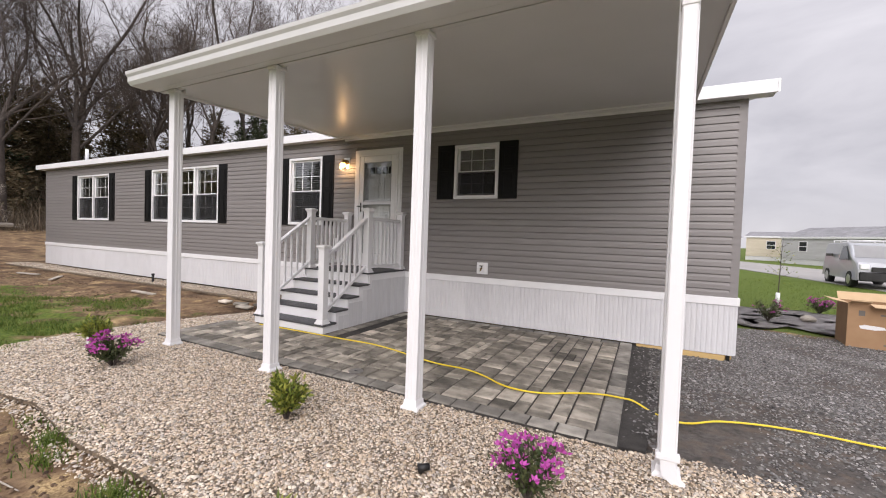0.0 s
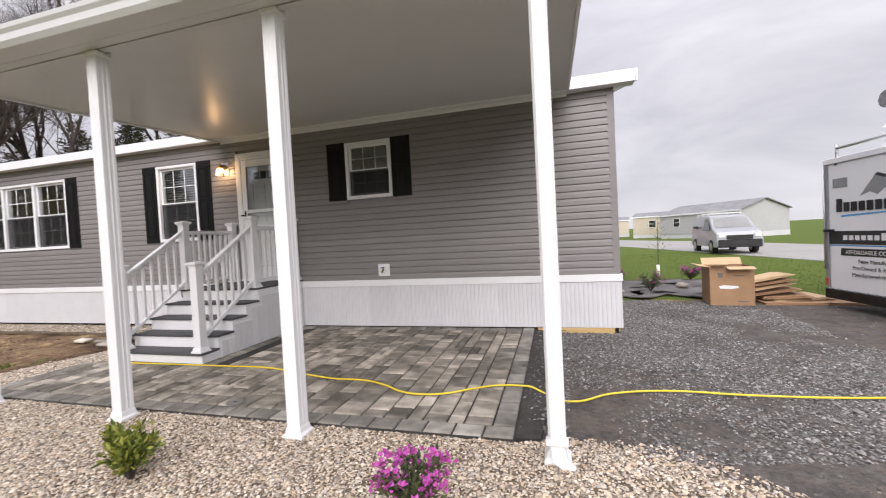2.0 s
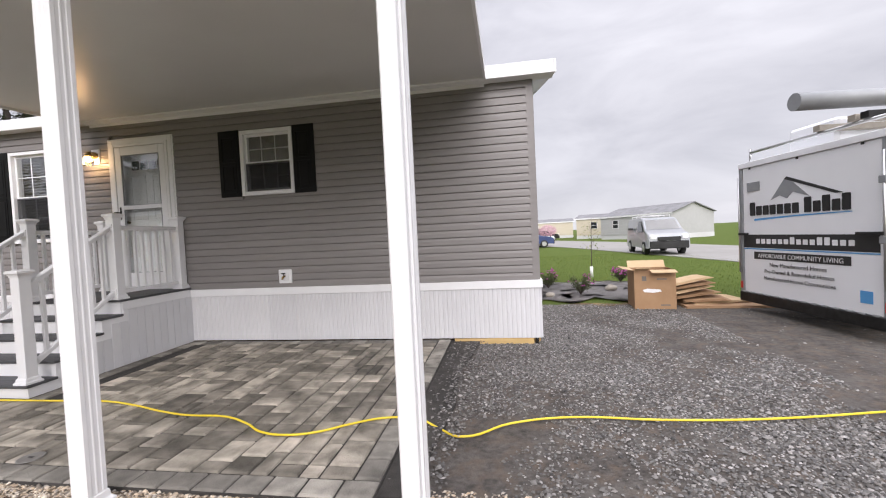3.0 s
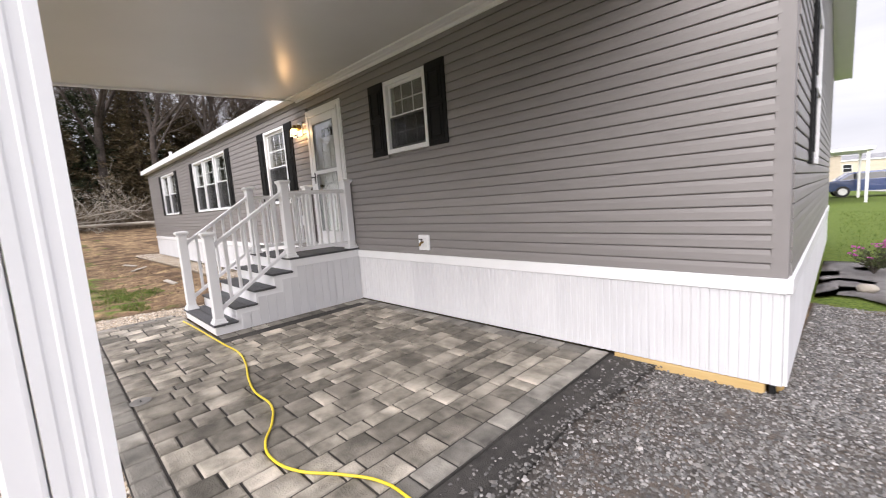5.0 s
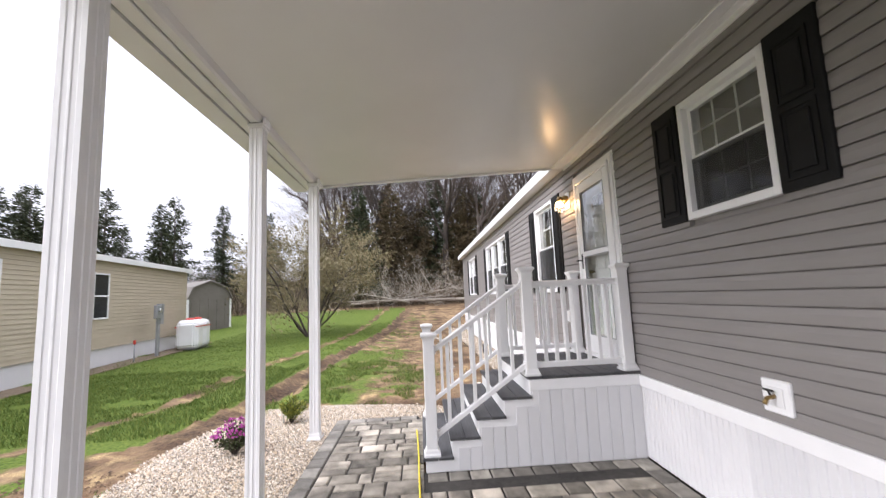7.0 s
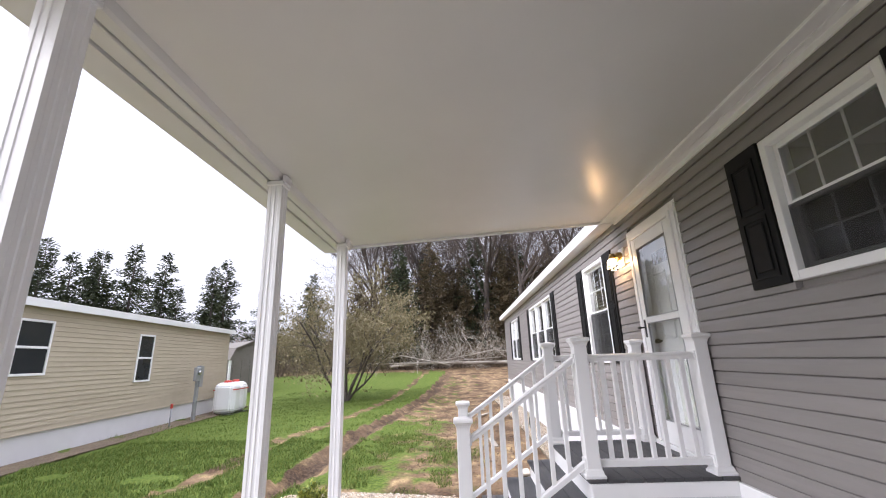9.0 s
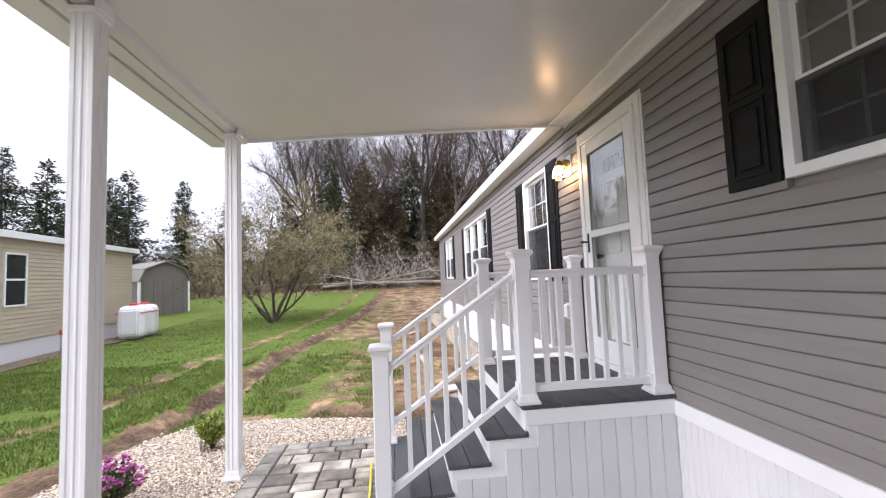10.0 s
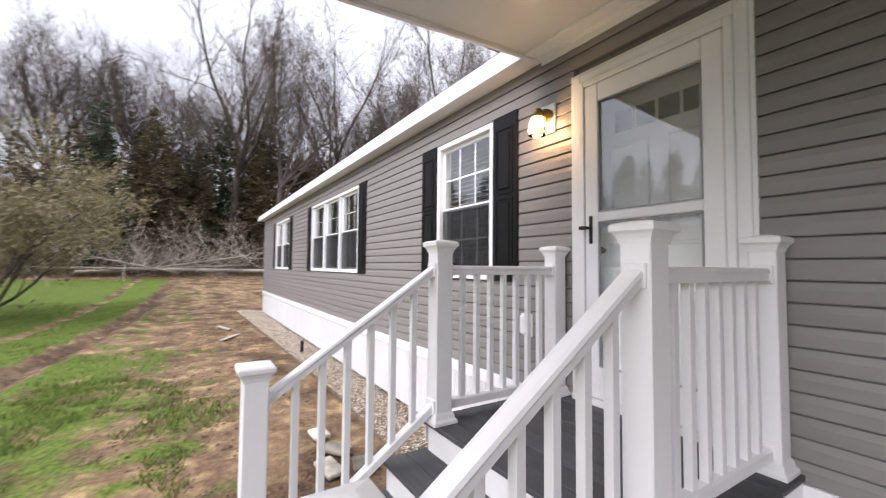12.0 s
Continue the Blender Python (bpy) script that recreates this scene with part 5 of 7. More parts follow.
def build_trailer():
    ang = math.degrees(math.atan2(8.07 - 5.89, 4.36 - 4.64)) - 90
    tr = thing("cargo_trailer", pose(4.64, 5.89, 0.02, 0, 0, ang), "white enclosed cargo trailer with printed rear ramp door", "trailer")
    W, L, z0, z1 = 2.2, 5.2, 0.42, 2.29
    bm = bmesh.new()
    bx(bm, 0.03, L, 0, W, z0, z1, 0.02)
    part("body", bm, M["trailer"], tr)
    box_part("ramp_door", (0.0, 0.03, 0.07, W - 0.07, 0.3, z1 - 0.06), M["trailer"], tr, 0.006)
    for s in ((-0.012, 0.05, -0.005, 0.065, 0.16, z1 + 0.02), (-0.012, 0.05, W - 0.065, W + 0.005, 0.16, z1 + 0.02), (-0.02, 0.06, -0.005, W + 0.005, z1 - 0.055, z1 + 0.03)):
        box_part("rear_frame", s, M["grey"] if s[4] < 1 else M["trailer"], tr, 0.006)
    box_part("bumper", (-0.03, 0.12, -0.01, W + 0.01, 0.15, 0.3), M["black"], tr, 0.01, "black rear bumper and hinge")
    for k in range(14):
        bm = bmesh.new()
        tube(bm, (-0.012, 0.1 + k * 0.152, 0.3), (-0.012, 0.17 + k * 0.152, 0.3), 0.014, n=8)
        part("hinge", bm, M["grey"], tr)
    for y in (0.02, W - 0.02):
        box_part("tail_light", (-0.02, -0.011, y - 0.025, y + 0.025, 0.35, 0.46), M["red"], tr, 0.004, "red tail light")
        bm = bmesh.new()
        tube(bm, (-0.035, y, 0.6), (-0.035, y, 2.1), 0.012, n=8)
        part("lock_bar", bm, M["chrome"], tr)
    for z in (1.1, 1.75):
        box_part("side_latch", (-0.05, -0.01, -0.01, 0.07, z, z + 0.08), M["grey"], tr, 0.006)
    box_part("bar_lock", (-0.06, -0.02, 0.02, 0.32, 1.19, 1.23), M["black"], tr, 0.006, "dark cam lock handle")
    box_part("bar_lock", (-0.06, -0.02, W - 0.2, W - 0.02, 1.19, 1.23), M["black"], tr, 0.006, "dark cam lock handle")
    for y in (0.25, 1.1, 1.95):
        box_part("marker_light", (-0.03, -0.02, y - 0.02, y + 0.02, z1 - 0.09, z1 - 0.06), M["black"], tr, 0.004)
    box_part("licence_plate", (-0.008, -0.001, W - 0.42, W - 0.16, 1.86, 2.0), M["grey"], tr, 0.003, "small grey plate")
    # roof load
    bm = bmesh.new()
    tube(bm, (-0.45, 0.62, z1 + 0.52), (4.5, 0.5, z1 + 0.52), 0.105, n=16)
    part("roof_tube", bm, M["grey"], tr, "grey round conduit carrier")
    bm = bmesh.new()
    bx(bm, 0.4, 1.5, 1.0, 1.75, z1 + 0.02, z1 + 0.42, 0.04)
    part("roof_unit", bm, M["trailer"], tr, "white rooftop unit")
    for x in (0.15, 1.6, 3.2):
        bm = bmesh.new()
        tube(bm, (x, 0.04, z1 + 0.2), (x, W - 0.04, z1 + 0.2), 0.022, n=8)
        tube(bm, (x, 0.04, z1), (x, 0.04, z1 + 0.26), 0.02, n=8)
        tube(bm, (x, W - 0.04, z1), (x, W - 0.04, z1 + 0.26), 0.02, n=8)
        part("roof_rack", bm, M["chrome"], tr)
    for k, y in enumerate((0.3, 0.45, 0.9)):
        box_part("rack_board", (0.1, 3.4, y, y + 0.1, z1 + 0.225, z1 + 0.3), M["log"] if k else M["black"], tr, 0.004)
    for x in (2.4, 3.2):
        bm = bmesh.new()
        for y0, y1 in ((0.02, 0.24), (W - 0.24, W - 0.02)):
            tube(bm, (x, y0, 0.34), (x, y1, 0.34), 0.34, n=24)
        part("wheel", bm, M["rubber"], tr)
    box_part("chassis", (0.2, L, 0.3, W - 0.3, 0.3, 0.42), M["black"], tr)
    # rear print: bars and shapes, with the small words that can be read
    f = -0.004

    def panel(name, y0, y1, za, zb, m, label=""):
        return box_part(name, (f, -0.0005, W - y1, W - y0, za, zb), M[m], tr, 0, label)

    panel("print_band", 0.07, 2.1, 1.0, 1.2, "ink", "black printed band")
    panel("print_line", 0.07, 2.1, 0.975, 0.99, "blueink")
    x = 0.0
    for k in range(15):
        bm = bmesh.new()
        a = 0.33 + k * 0.102
        bx(bm, f - 0.002, f, W - a - 0.07, W - a, 1.065, 1.135 + (0.03 if k in (6, 10, 11) else 0), 0.004)
        part("print_letter", bm, M["white"], tr)
    for k in range(12):
        bm = bmesh.new()
        a = 0.22 + k * 0.128 + (0.06 if k > 6 else 0)
        h = 0.2 if k in (0, 7, 9, 11) else 0.14
        bx(bm, f, -0.0005, W - a - 0.1, W - a, 1.49, 1.49 + h, 0.01)
        part("print_letter", bm, M["ink"], tr)
    bm = bmesh.new()
    prism(bm, [(W - 1.25, 1.7), (W - 0.9, 2.0), (W - 0.86, 1.97), (W - 0.62, 1.7), (W - 0.78, 1.75), (W - 0.9, 1.7), (W - 1.0, 1.78)], "x", f, -0.0005)
    part("print_mountain", bm, M["grey"], tr, "grey mountain shape")
    bm = bmesh.new()
    prism(bm, [(W - 0.9, 2.0), (W - 0.86, 1.97), (W - 1.6, 1.7), (W - 1.7, 1.7)], "x", f - 0.001, -0.0005)
    part("print_mountain", bm, M["ink"], tr)
    bm = bmesh.new()
    prism(bm, [(W - 0.3, 1.44), (W - 1.0, 1.465), (W - 1.8, 1.475), (W - 1.8, 1.465), (W - 1.0, 1.445), (W - 0.3, 1.41)], "x", f, -0.0005)
    part("print_swoosh", bm, M["blueink"], tr, "blue swoosh")
    panel("print_pill", 0.28, 1.78, 0.83, 0.94, "ink", "black rounded strip")
    for text, size, z, m in (("AFFORDABLE COMMUNITY LIVING", 0.085, 0.855, "white"), ("New Manufactured Homes", 0.082, 0.73, "ink"), ("Pre-Owned & Remodeled Homes", 0.08, 0.63, "ink"), ("Manufactured Home Communities", 0.08, 0.53, "ink")):
        lettering("print_words", text, size, M[m], tr, pose(f - 0.004, W - 1.03, z, 90, 0, -90))
    panel("print_badge", 1.88, 2.02, 0.42, 0.56, "blueink", "small blue square badge")


build_trailer()


# ---- neighbouring homes ----
def mobile_home(m, length, width, h, wall, label, windows=(), skirt=0.6, pitch=0.55, carport=0, extra=()):
    hm = thing("mobile_home", m, label, "house", "neighbouring homes")
    bm = bmesh.new()
    bx(bm, 0, length, 0.03, width - 0.03, 0, skirt)
    part("skirting", bm, M["skirt"], hm)
    bm = bmesh.new()
    prism(bm, [(0, skirt), (width, skirt), (width, h), (width / 2, h + pitch), (0, h)], "x", 0.04, length - 0.04)
    part("wall", bm, M[wall], hm)
    lap = int((h - skirt) / 0.11)
    for k in range(lap):
        z = skirt + k * 0.11
        bm = bmesh.new()
        prism(bm, [(0.0, z), (-0.014, z + 0.002), (-0.002, z + 0.108), (0.0, z + 0.108)], "x", 0.02, length - 0.02)
        part("siding_board", bm, M[wall], hm)
    bm = bmesh.new()
    prism(bm, [(-0.12, h - 0.02), (width / 2, h + pitch + 0.02), (width + 0.12, h - 0.02), (width + 0.12, h + 0.06), (width / 2, h + pitch + 0.12), (-0.12, h + 0.06)], "x", -0.2, length + 0.2)
    part("roof", bm, M["roof"], hm)
    bm = bmesh.new()
    bx(bm, -0.21, length + 0.21, -0.15, -0.12, h - 0.1, h + 0.07)
    part("fascia", bm, M["white"], hm)
    for x, z0, w, hh in windows:
        wd = thing("window", pose(x, -0.02, z0), "", kind="")
        wd.parent = hm
        bm = bmesh.new()
        for s in ((0, 0.05, 0, hh), (w - 0.05, w, 0, hh), (0.05, w - 0.05, 0, 0.05), (0.05, w - 0.05, hh - 0.05, hh), (0.05, w - 0.05, hh / 2 - 0.025, hh / 2 + 0.025)):
            bx(bm, s[0], s[1], -0.02, 0.02, s[2], s[3], 0.003)
        bpy.data.objects.remove(wd)
        fr = part("window", bm, M["white"], hm)
        fr.location = (x, -0.015, z0)
        box_part("pane", (0.04, w - 0.04, 0, 0.008, 0.04, hh - 0.04), M["darkglass"], fr)
    return hm


def rotated(x, y, deg, z=0.0):
    return pose(x, y, z, 0, 0, deg)


# beige home across the lawn; its lawn side looks towards +y
nb = mobile_home(rotated(-3.5, -4.2, 187, -0.06), 14.7, 8, 3.25, "beige", "beige mobile home with white skirting and fascia",
                 [(4.9, 1.75, 0.85, 1.15), (8.7, 1.45, 0.72, 1.35), (2.5, 1.75, 0.85, 1.15)])
NBM = rotated(-3.5, -4.2, 187, -0.06)


def at_home(x, y, z=0.0, rz=0):
    return NBM @ pose(x, y, z, 0, 0, rz)


mt = thing("electric_meter", at_home(11.2, -0.55), "grey electric meter boxes on a post", "electric meter")
box_part("post", (-0.05, 0.05, -0.04, 0.04, 0, 1.5), M["grey"], mt, 0.006)
box_part("meter_box", (-0.02, 0.2, -0.1, 0.06, 1.15, 1.85), M["grey"], mt, 0.012)
box_part("breaker_box", (-0.26, -0.03, -0.1, 0.02, 1.35, 1.8), M["grey"], mt, 0.012)
bm = bmesh.new()
tube(bm, (-0.14, -0.1, 1.62), (-0.14, -0.17, 1.62), 0.07, n=14)
part("meter_dial", bm, M["chrome"], mt, "round glass meter")
bm = bmesh.new()
tube(bm, (0.1, 0, 0), (0.1, 0, 1.15), 0.03, n=8)
part("conduit", bm, M["grey"], mt)
rs = thing("standpipe", at_home(9.75, -0.6), "thin upright pipe with red valve", "standpipe")
bm = bmesh.new()
tube(bm, (0, 0, 0), (0, 0, 0.62), 0.02, n=8)
part("pipe", bm, M["grey"], rs)
box_part("valve", (-0.03, 0.03, -0.03, 0.03, 0.62, 0.75), M["red"], rs, 0.01)


def oil_tank(m):
    tk = thing("oil_tank", m, "white plastic tank with red lid bands by the home", "tank")
    for x in (0.0, 0.72):
        bm = bmesh.new()
        bx(bm, x, x + 0.7, -0.4, 0.4, 0.08, 1.2, 0.14)
        bmesh.ops.bevel(bm, geom=[e for e in bm.edges], offset=0.04, segments=2, affect="EDGES")
        part("tank_body", bm, M["white"], tk)
        box_part("band", (x + 0.06, x + 0.64, -0.404, 0.404, 0.93, 0.96), M["red"], tk)
        bm = bmesh.new()
        lathe(bm, (x + 0.35, 0, 1.18), [(0.14, 0), (0.14, 0.07), (0.1, 0.1)], 14)
        part("lid", bm, M["red"], tk, "red screw lid")
    box_part("base", (-0.02, 1.44, -0.42, 0.42, 0, 0.08), M["black"], tk)


oil_tank(at_home(12.5, -0.9))
NBF = at_home(0, 0)
bm = bmesh.new()
prism(bm, [(-0.3, 0), (15.6, 0), (15.6, -0.75), (12, -0.85), (6, -0.7), (-0.3, -0.75)], "z", 0.075, 0.09)
o = link("ground_gravel_margin", bm, M["bed"])
o.matrix_basis = NBM
tagged(o, "pale gravel margin along the beige home", "gravel strip", kind="structure")


def shed(m):
    s = thing("garden_shed", m, "grey-brown wooden garden shed with gambrel roof and white corners", "shed")
    w, d = 2.5, 3.4
    prof = [(0, 0.1), (w, 0.1), (w, 1.95), (w - 0.3, 2.6), (w / 2, 3.0), (0.3, 2.6), (0, 1.95)]
    bm = bmesh.new()
    prism(bm, prof, "y", 0, d)
    part("wall", bm, M["shed"], s)
    for x in (0.0, w - 0.09):
        box_part("corner_board", (x - 0.01, x + 0.1, -0.02, 0.1, 0.08, 1.95), M["white"], s, 0.004)
    for (a, b), (c, e) in zip(prof[2:], prof[3:]):
        bm = bmesh.new()
        nrm = Vector((e - b, 0, a - c)).normalized() * 0.06
        prism(bm, [(a, b), (c, e), (c + nrm.x, e + nrm.z), (a + nrm.x, b + nrm.z)], "y", -0.12, d + 0.12)
        part("roof_slope", bm, M["shed"], s)
    for k in range(5):
        box_part("groove", (0.2 + k * 0.48, 0.21 + k * 0.48, -0.003, 0.0, 0.12, 1.95), M["black"], s)
    box_part("runner", (0, w, 0, d, 0, 0.1), M["log"], s)


shed(pose(-23.6, -9.04, 0.1, 0, 0, 143))

# homes, cars and carport over the road
mobile_home(rotated(12.6, 54, -60), 10, 6.4, 2.7, "pale", "white mobile home with grey shingle roof across the road", [(2.0, 1.3, 0.9, 1.0), (6, 1.3, 0.9, 1.0)], 0.5, 1.0)
mobile_home(rotated(11, 62, -20), 13, 7, 2.9, "cream", "cream mobile home beyond the lawns", [(2, 1.4, 0.9, 1), (7, 1.4, 0.9, 1)], 0.5, 0.6)
mobile_home(rotated(-1, 78, -5), 14, 7, 2.9, "cream", "distant cream home with low roof", [(2, 1.4, 0.9, 1), (7, 1.4, 0.9, 1)], 0.5, 0.6)
mobile_home(rotated(-12, 52, 4), 13, 7, 3.0, "beige", "distant tan home behind the carport", [(3, 1.4, 0.9, 1), (8, 1.4, 0.9, 1)], 0.5, 0.6)
mobile_home(rotated(22, 30, -70), 13, 7, 3.0, "beige", "tan mobile home behind the trailer", [(3, 1.4, 0.9, 1), (8, 1.4, 0.9, 1)], 0.5, 0.6)

cpt = thing("carport", pose(-4.2, 30, 0, 0, 0, 2), "white metal carport on slim posts", "carport")
bm = bmesh.new()
bx(bm, -0.2, 6.4, -0.2, 5.2, 2.42, 2.58, 0.02)
part("roof", bm, M["white"], cpt)
for x, y in ((0, 0), (3.1, 0), (6.2, 0), (0, 5), (6.2, 5)):
    box_part("post", (x - 0.05, x + 0.05, y - 0.05, y + 0.05, 0, 2.42), M["white"], cpt)


def vehicle(m, L, W, H, paint, label, van, name):
    v = thing(name, m, label, "van" if van else "car")
    if van:
        prof = [(0, 0.35), (0, 1.5), (0.12, 1.78), (0.4, H - 0.02), (2.6, H), (3.05, H - 0.1), (3.65, 1.2), (4.25, 1.02), (4.4, 0.75), (4.42, 0.35)]
    else:
        prof = [(0, 0.4), (0.02, 0.9), (0.5, 0.98), (1.1, 1.4), (2.5, H), (3.3, 1.02), (4.2, 0.9), (4.4, 0.7), (4.42, 0.35)]
    prof = [(x * L / 4.42, z) for x, z in prof]
    bm = bmesh.new()
    rows = []
    for k, (y, tuck) in enumerate(((0, 0.0), (0.04, 1.0), (W - 0.04, 1.0), (W, 0.0))):
        rows.append([bm.verts.new((x if tuck else 0.04 + x * (L - 0.08) / L, y + (0.16 * max(0, z - 0.95) * (1 if y < W / 2 else -1)), z - (0 if tuck else 0.03))) for x, z in prof])
    for a, b in zip(rows, rows[1:]):
        for k in range(len(prof)):
            j = (k + 1) % len(prof)
            bm.faces.new((a[k], a[j], b[j], b[k]))
    bm.faces.new(rows[0])
    bm.faces.new(rows[-1][::-1])
    part("body", bm, M[paint], v)
    k = L / 4.42
    for side, y in ((0, -0.006), (1, W + 0.001)):
        yb = y + (0.05 if not side else -0.05)
        outline = [(2.2, 1.08), (2.3, H - 0.16), (2.75, H - 0.16), (3.35, 1.1)] if van else [(0.75, 1.0), (1.2, 1.32), (2.4, H - 0.1), (3.05, 1.02)]
        bm = bmesh.new()
        lo = [bm.verts.new((x * k, y + (0.16 * (z - 0.95) * (1 if not side else -1)), z)) for x, z in outline]
        hi = [bm.verts.new((q.co.x, q.co.y + 0.005, q.co.z)) for q in lo]
        bm.faces.new(lo)
        bm.faces.new(hi[::-1])
        part("side_window", bm, M["darkglass"], v)
    bm = bmesh.new()
    (x0, z0), (x1, z1) = ((3.07, H - 0.12), (3.63, 1.22)) if van else ((2.55, H - 0.02), (3.25, 1.05))
    q = [bm.verts.new(c) for c in ((x0 * k + 0.012, 0.22, z0 + 0.004), (x0 * k + 0.012, W - 0.22, z0 + 0.004), (x1 * k + 0.012, W - 0.14, z1 + 0.004), (x1 * k + 0.012, 0.14, z1 + 0.004))]
    bm.faces.new(q)
    bmesh.ops.solidify(bm, geom=bm.faces, thickness=0.006)
    # the van's windscreen is coloured pale for the sky reflected in it
    part("windscreen", bm, M["darkglass"] if not van else M["pale"], v)
    box_part("bumper", (L - 0.08, L + 0.04, 0.06, W - 0.06, 0.3, 0.66), M["black"], v, 0.03)
    box_part("grille", (L - 0.02, L + 0.045, 0.4, W - 0.4, 0.68, 0.86), M["black"], v, 0.01)
    for y in (0.08, W - 0.34):
        box_part("headlight", (L - 0.2, L + 0.02, y, y + 0.26, 0.76, 0.95), M["white"], v, 0.02)
    for x in (0.8 * k, 3.55 * k):
        for y in (0.0, W - 0.2):
            bm = bmesh.new()
            tube(bm, (x, y - 0.01, 0.32), (x, y + 0.21, 0.32), 0.32, n=20)
            w = part("wheel", bm, M["rubber"], v)
            bm = bmesh.new()
            tube(bm, (x, y - 0.02, 0.32), (x, y + 0.22, 0.32), 0.2, n=14)
            part("rim", bm, M["chrome"], w)
    if van:
        for x in (0.6, 1.5, 2.4):
            bm = bmesh.new()
            tube(bm, (x, 0.2, H + 0.1), (x, W - 0.2, H + 0.1), 0.02, n=6)
            tube(bm, (x, 0.22, H - 0.02), (x, 0.22, H + 0.1), 0.02, n=6)
            tube(bm, (x, W - 0.22, H - 0.02), (x, W - 0.22, H + 0.1), 0.02, n=6)
            part("roof_rack", bm, M["white"], v)
        box_part("print_mark", (0.5, 1.5, -0.004, 0.0, 1.2, 1.32), M["ink"], v, 0, "dark printed mark")
    return v


vehicle(pose(7.6, 25.65, 0.03, 0, 0, -93.5), 4.42, 1.8, 1.82, "silver", "silver and white compact delivery van with roof rack", True, "delivery_van")
vehicle(pose(0.4, 35.5, 0.02, 0, 0, 8), 4.4, 1.75, 1.45, "bluecar", "dark blue parked car under the carport", False, "parked_car")
vehicle(pose(4.0, 57, 0.02, 0, 0, 20), 4.4, 1.75, 1.45, "black", "dark car parked by a distant home", False, "parked_car")


# ---- trees ----
def limb_mesh(verts, faces, p0, p1, r0, r1, n):
    d = p1 - p0
    d = d / (np.linalg.norm(d) + 1e-9)
    a = np.cross(d, (0.3, 0.5, 0.81))
    a /= np.linalg.norm(a) + 1e-9
    b = np.cross(d, a)
    k = len(verts)
    for p, r in ((p0, r0), (p1, r1)):
        for j in range(n):
            t = 2 * math.pi * j / n
            verts.append(p + (a * math.cos(t) + b * math.sin(t)) * r)
    for j in range(n):
        faces.append((k + j, k + (j + 1) % n, k + n + (j + 1) % n, k + n + j))


def grow(trunk, crown, p, d, length, r, level, rg, spread=0.55, top=4):
    """Splits a limb into bent segments and side limbs; fine ones go to the crown."""
    verts, faces = trunk if level < 2 else crown
    n = (8, 6, 4, 3, 3, 3)[level]
    seg = (6, 5, 3, 2, 1, 1)[level]
    for k in range(seg):
        d = d + rg.normal(size=3) * (0.11 if level == 0 else 0.17) + np.array((0, 0, 0.05 if level else 0.0))
        d = d / np.linalg.norm(d)
        q = p + d * length / seg
        r2 = r * (1 - 0.62 / seg * (1 if level else 0.9))
        if level < 4:
            limb_mesh(verts, faces, p, q, r, r2, n)
        else:
            # the finest twigs: slivers, each with a few side twigs
            for _ in range(4):
                e = q + rg.normal(size=3) * length * 0.28
                f = p + (q - p) * (0.0 if _ == 0 else rg.uniform(0.1, 0.8))
                w = np.cross(e - f, rg.normal(size=3))
                w *= max(r, 0.006) / (np.linalg.norm(w) + 1e-9)
                i = len(verts)
                verts.extend((f - w, f + w, e))
                faces.append((i, i + 1, i + 2))
        p, r = q, r2
        if level < top and (level or k >= 1):
            for _ in range(int(rg.integers(1, 3)) if level < 3 else int(rg.integers(2, 4))):
                s = rg.normal(size=3)
                s -= d * np.dot(s, d)
                s /= np.linalg.norm(s) + 1e-9
                nd = d * (1 - spread) + s * spread + np.array((0, 0, 0.12))
                grow(trunk, crown, p, nd / np.linalg.norm(nd), length * rg.uniform(0.38, 0.62) * (1 - 0.07 * k if level else 1 - 0.08 * k), r * rg.uniform(0.34, 0.52), level + 1, rg, spread, top)


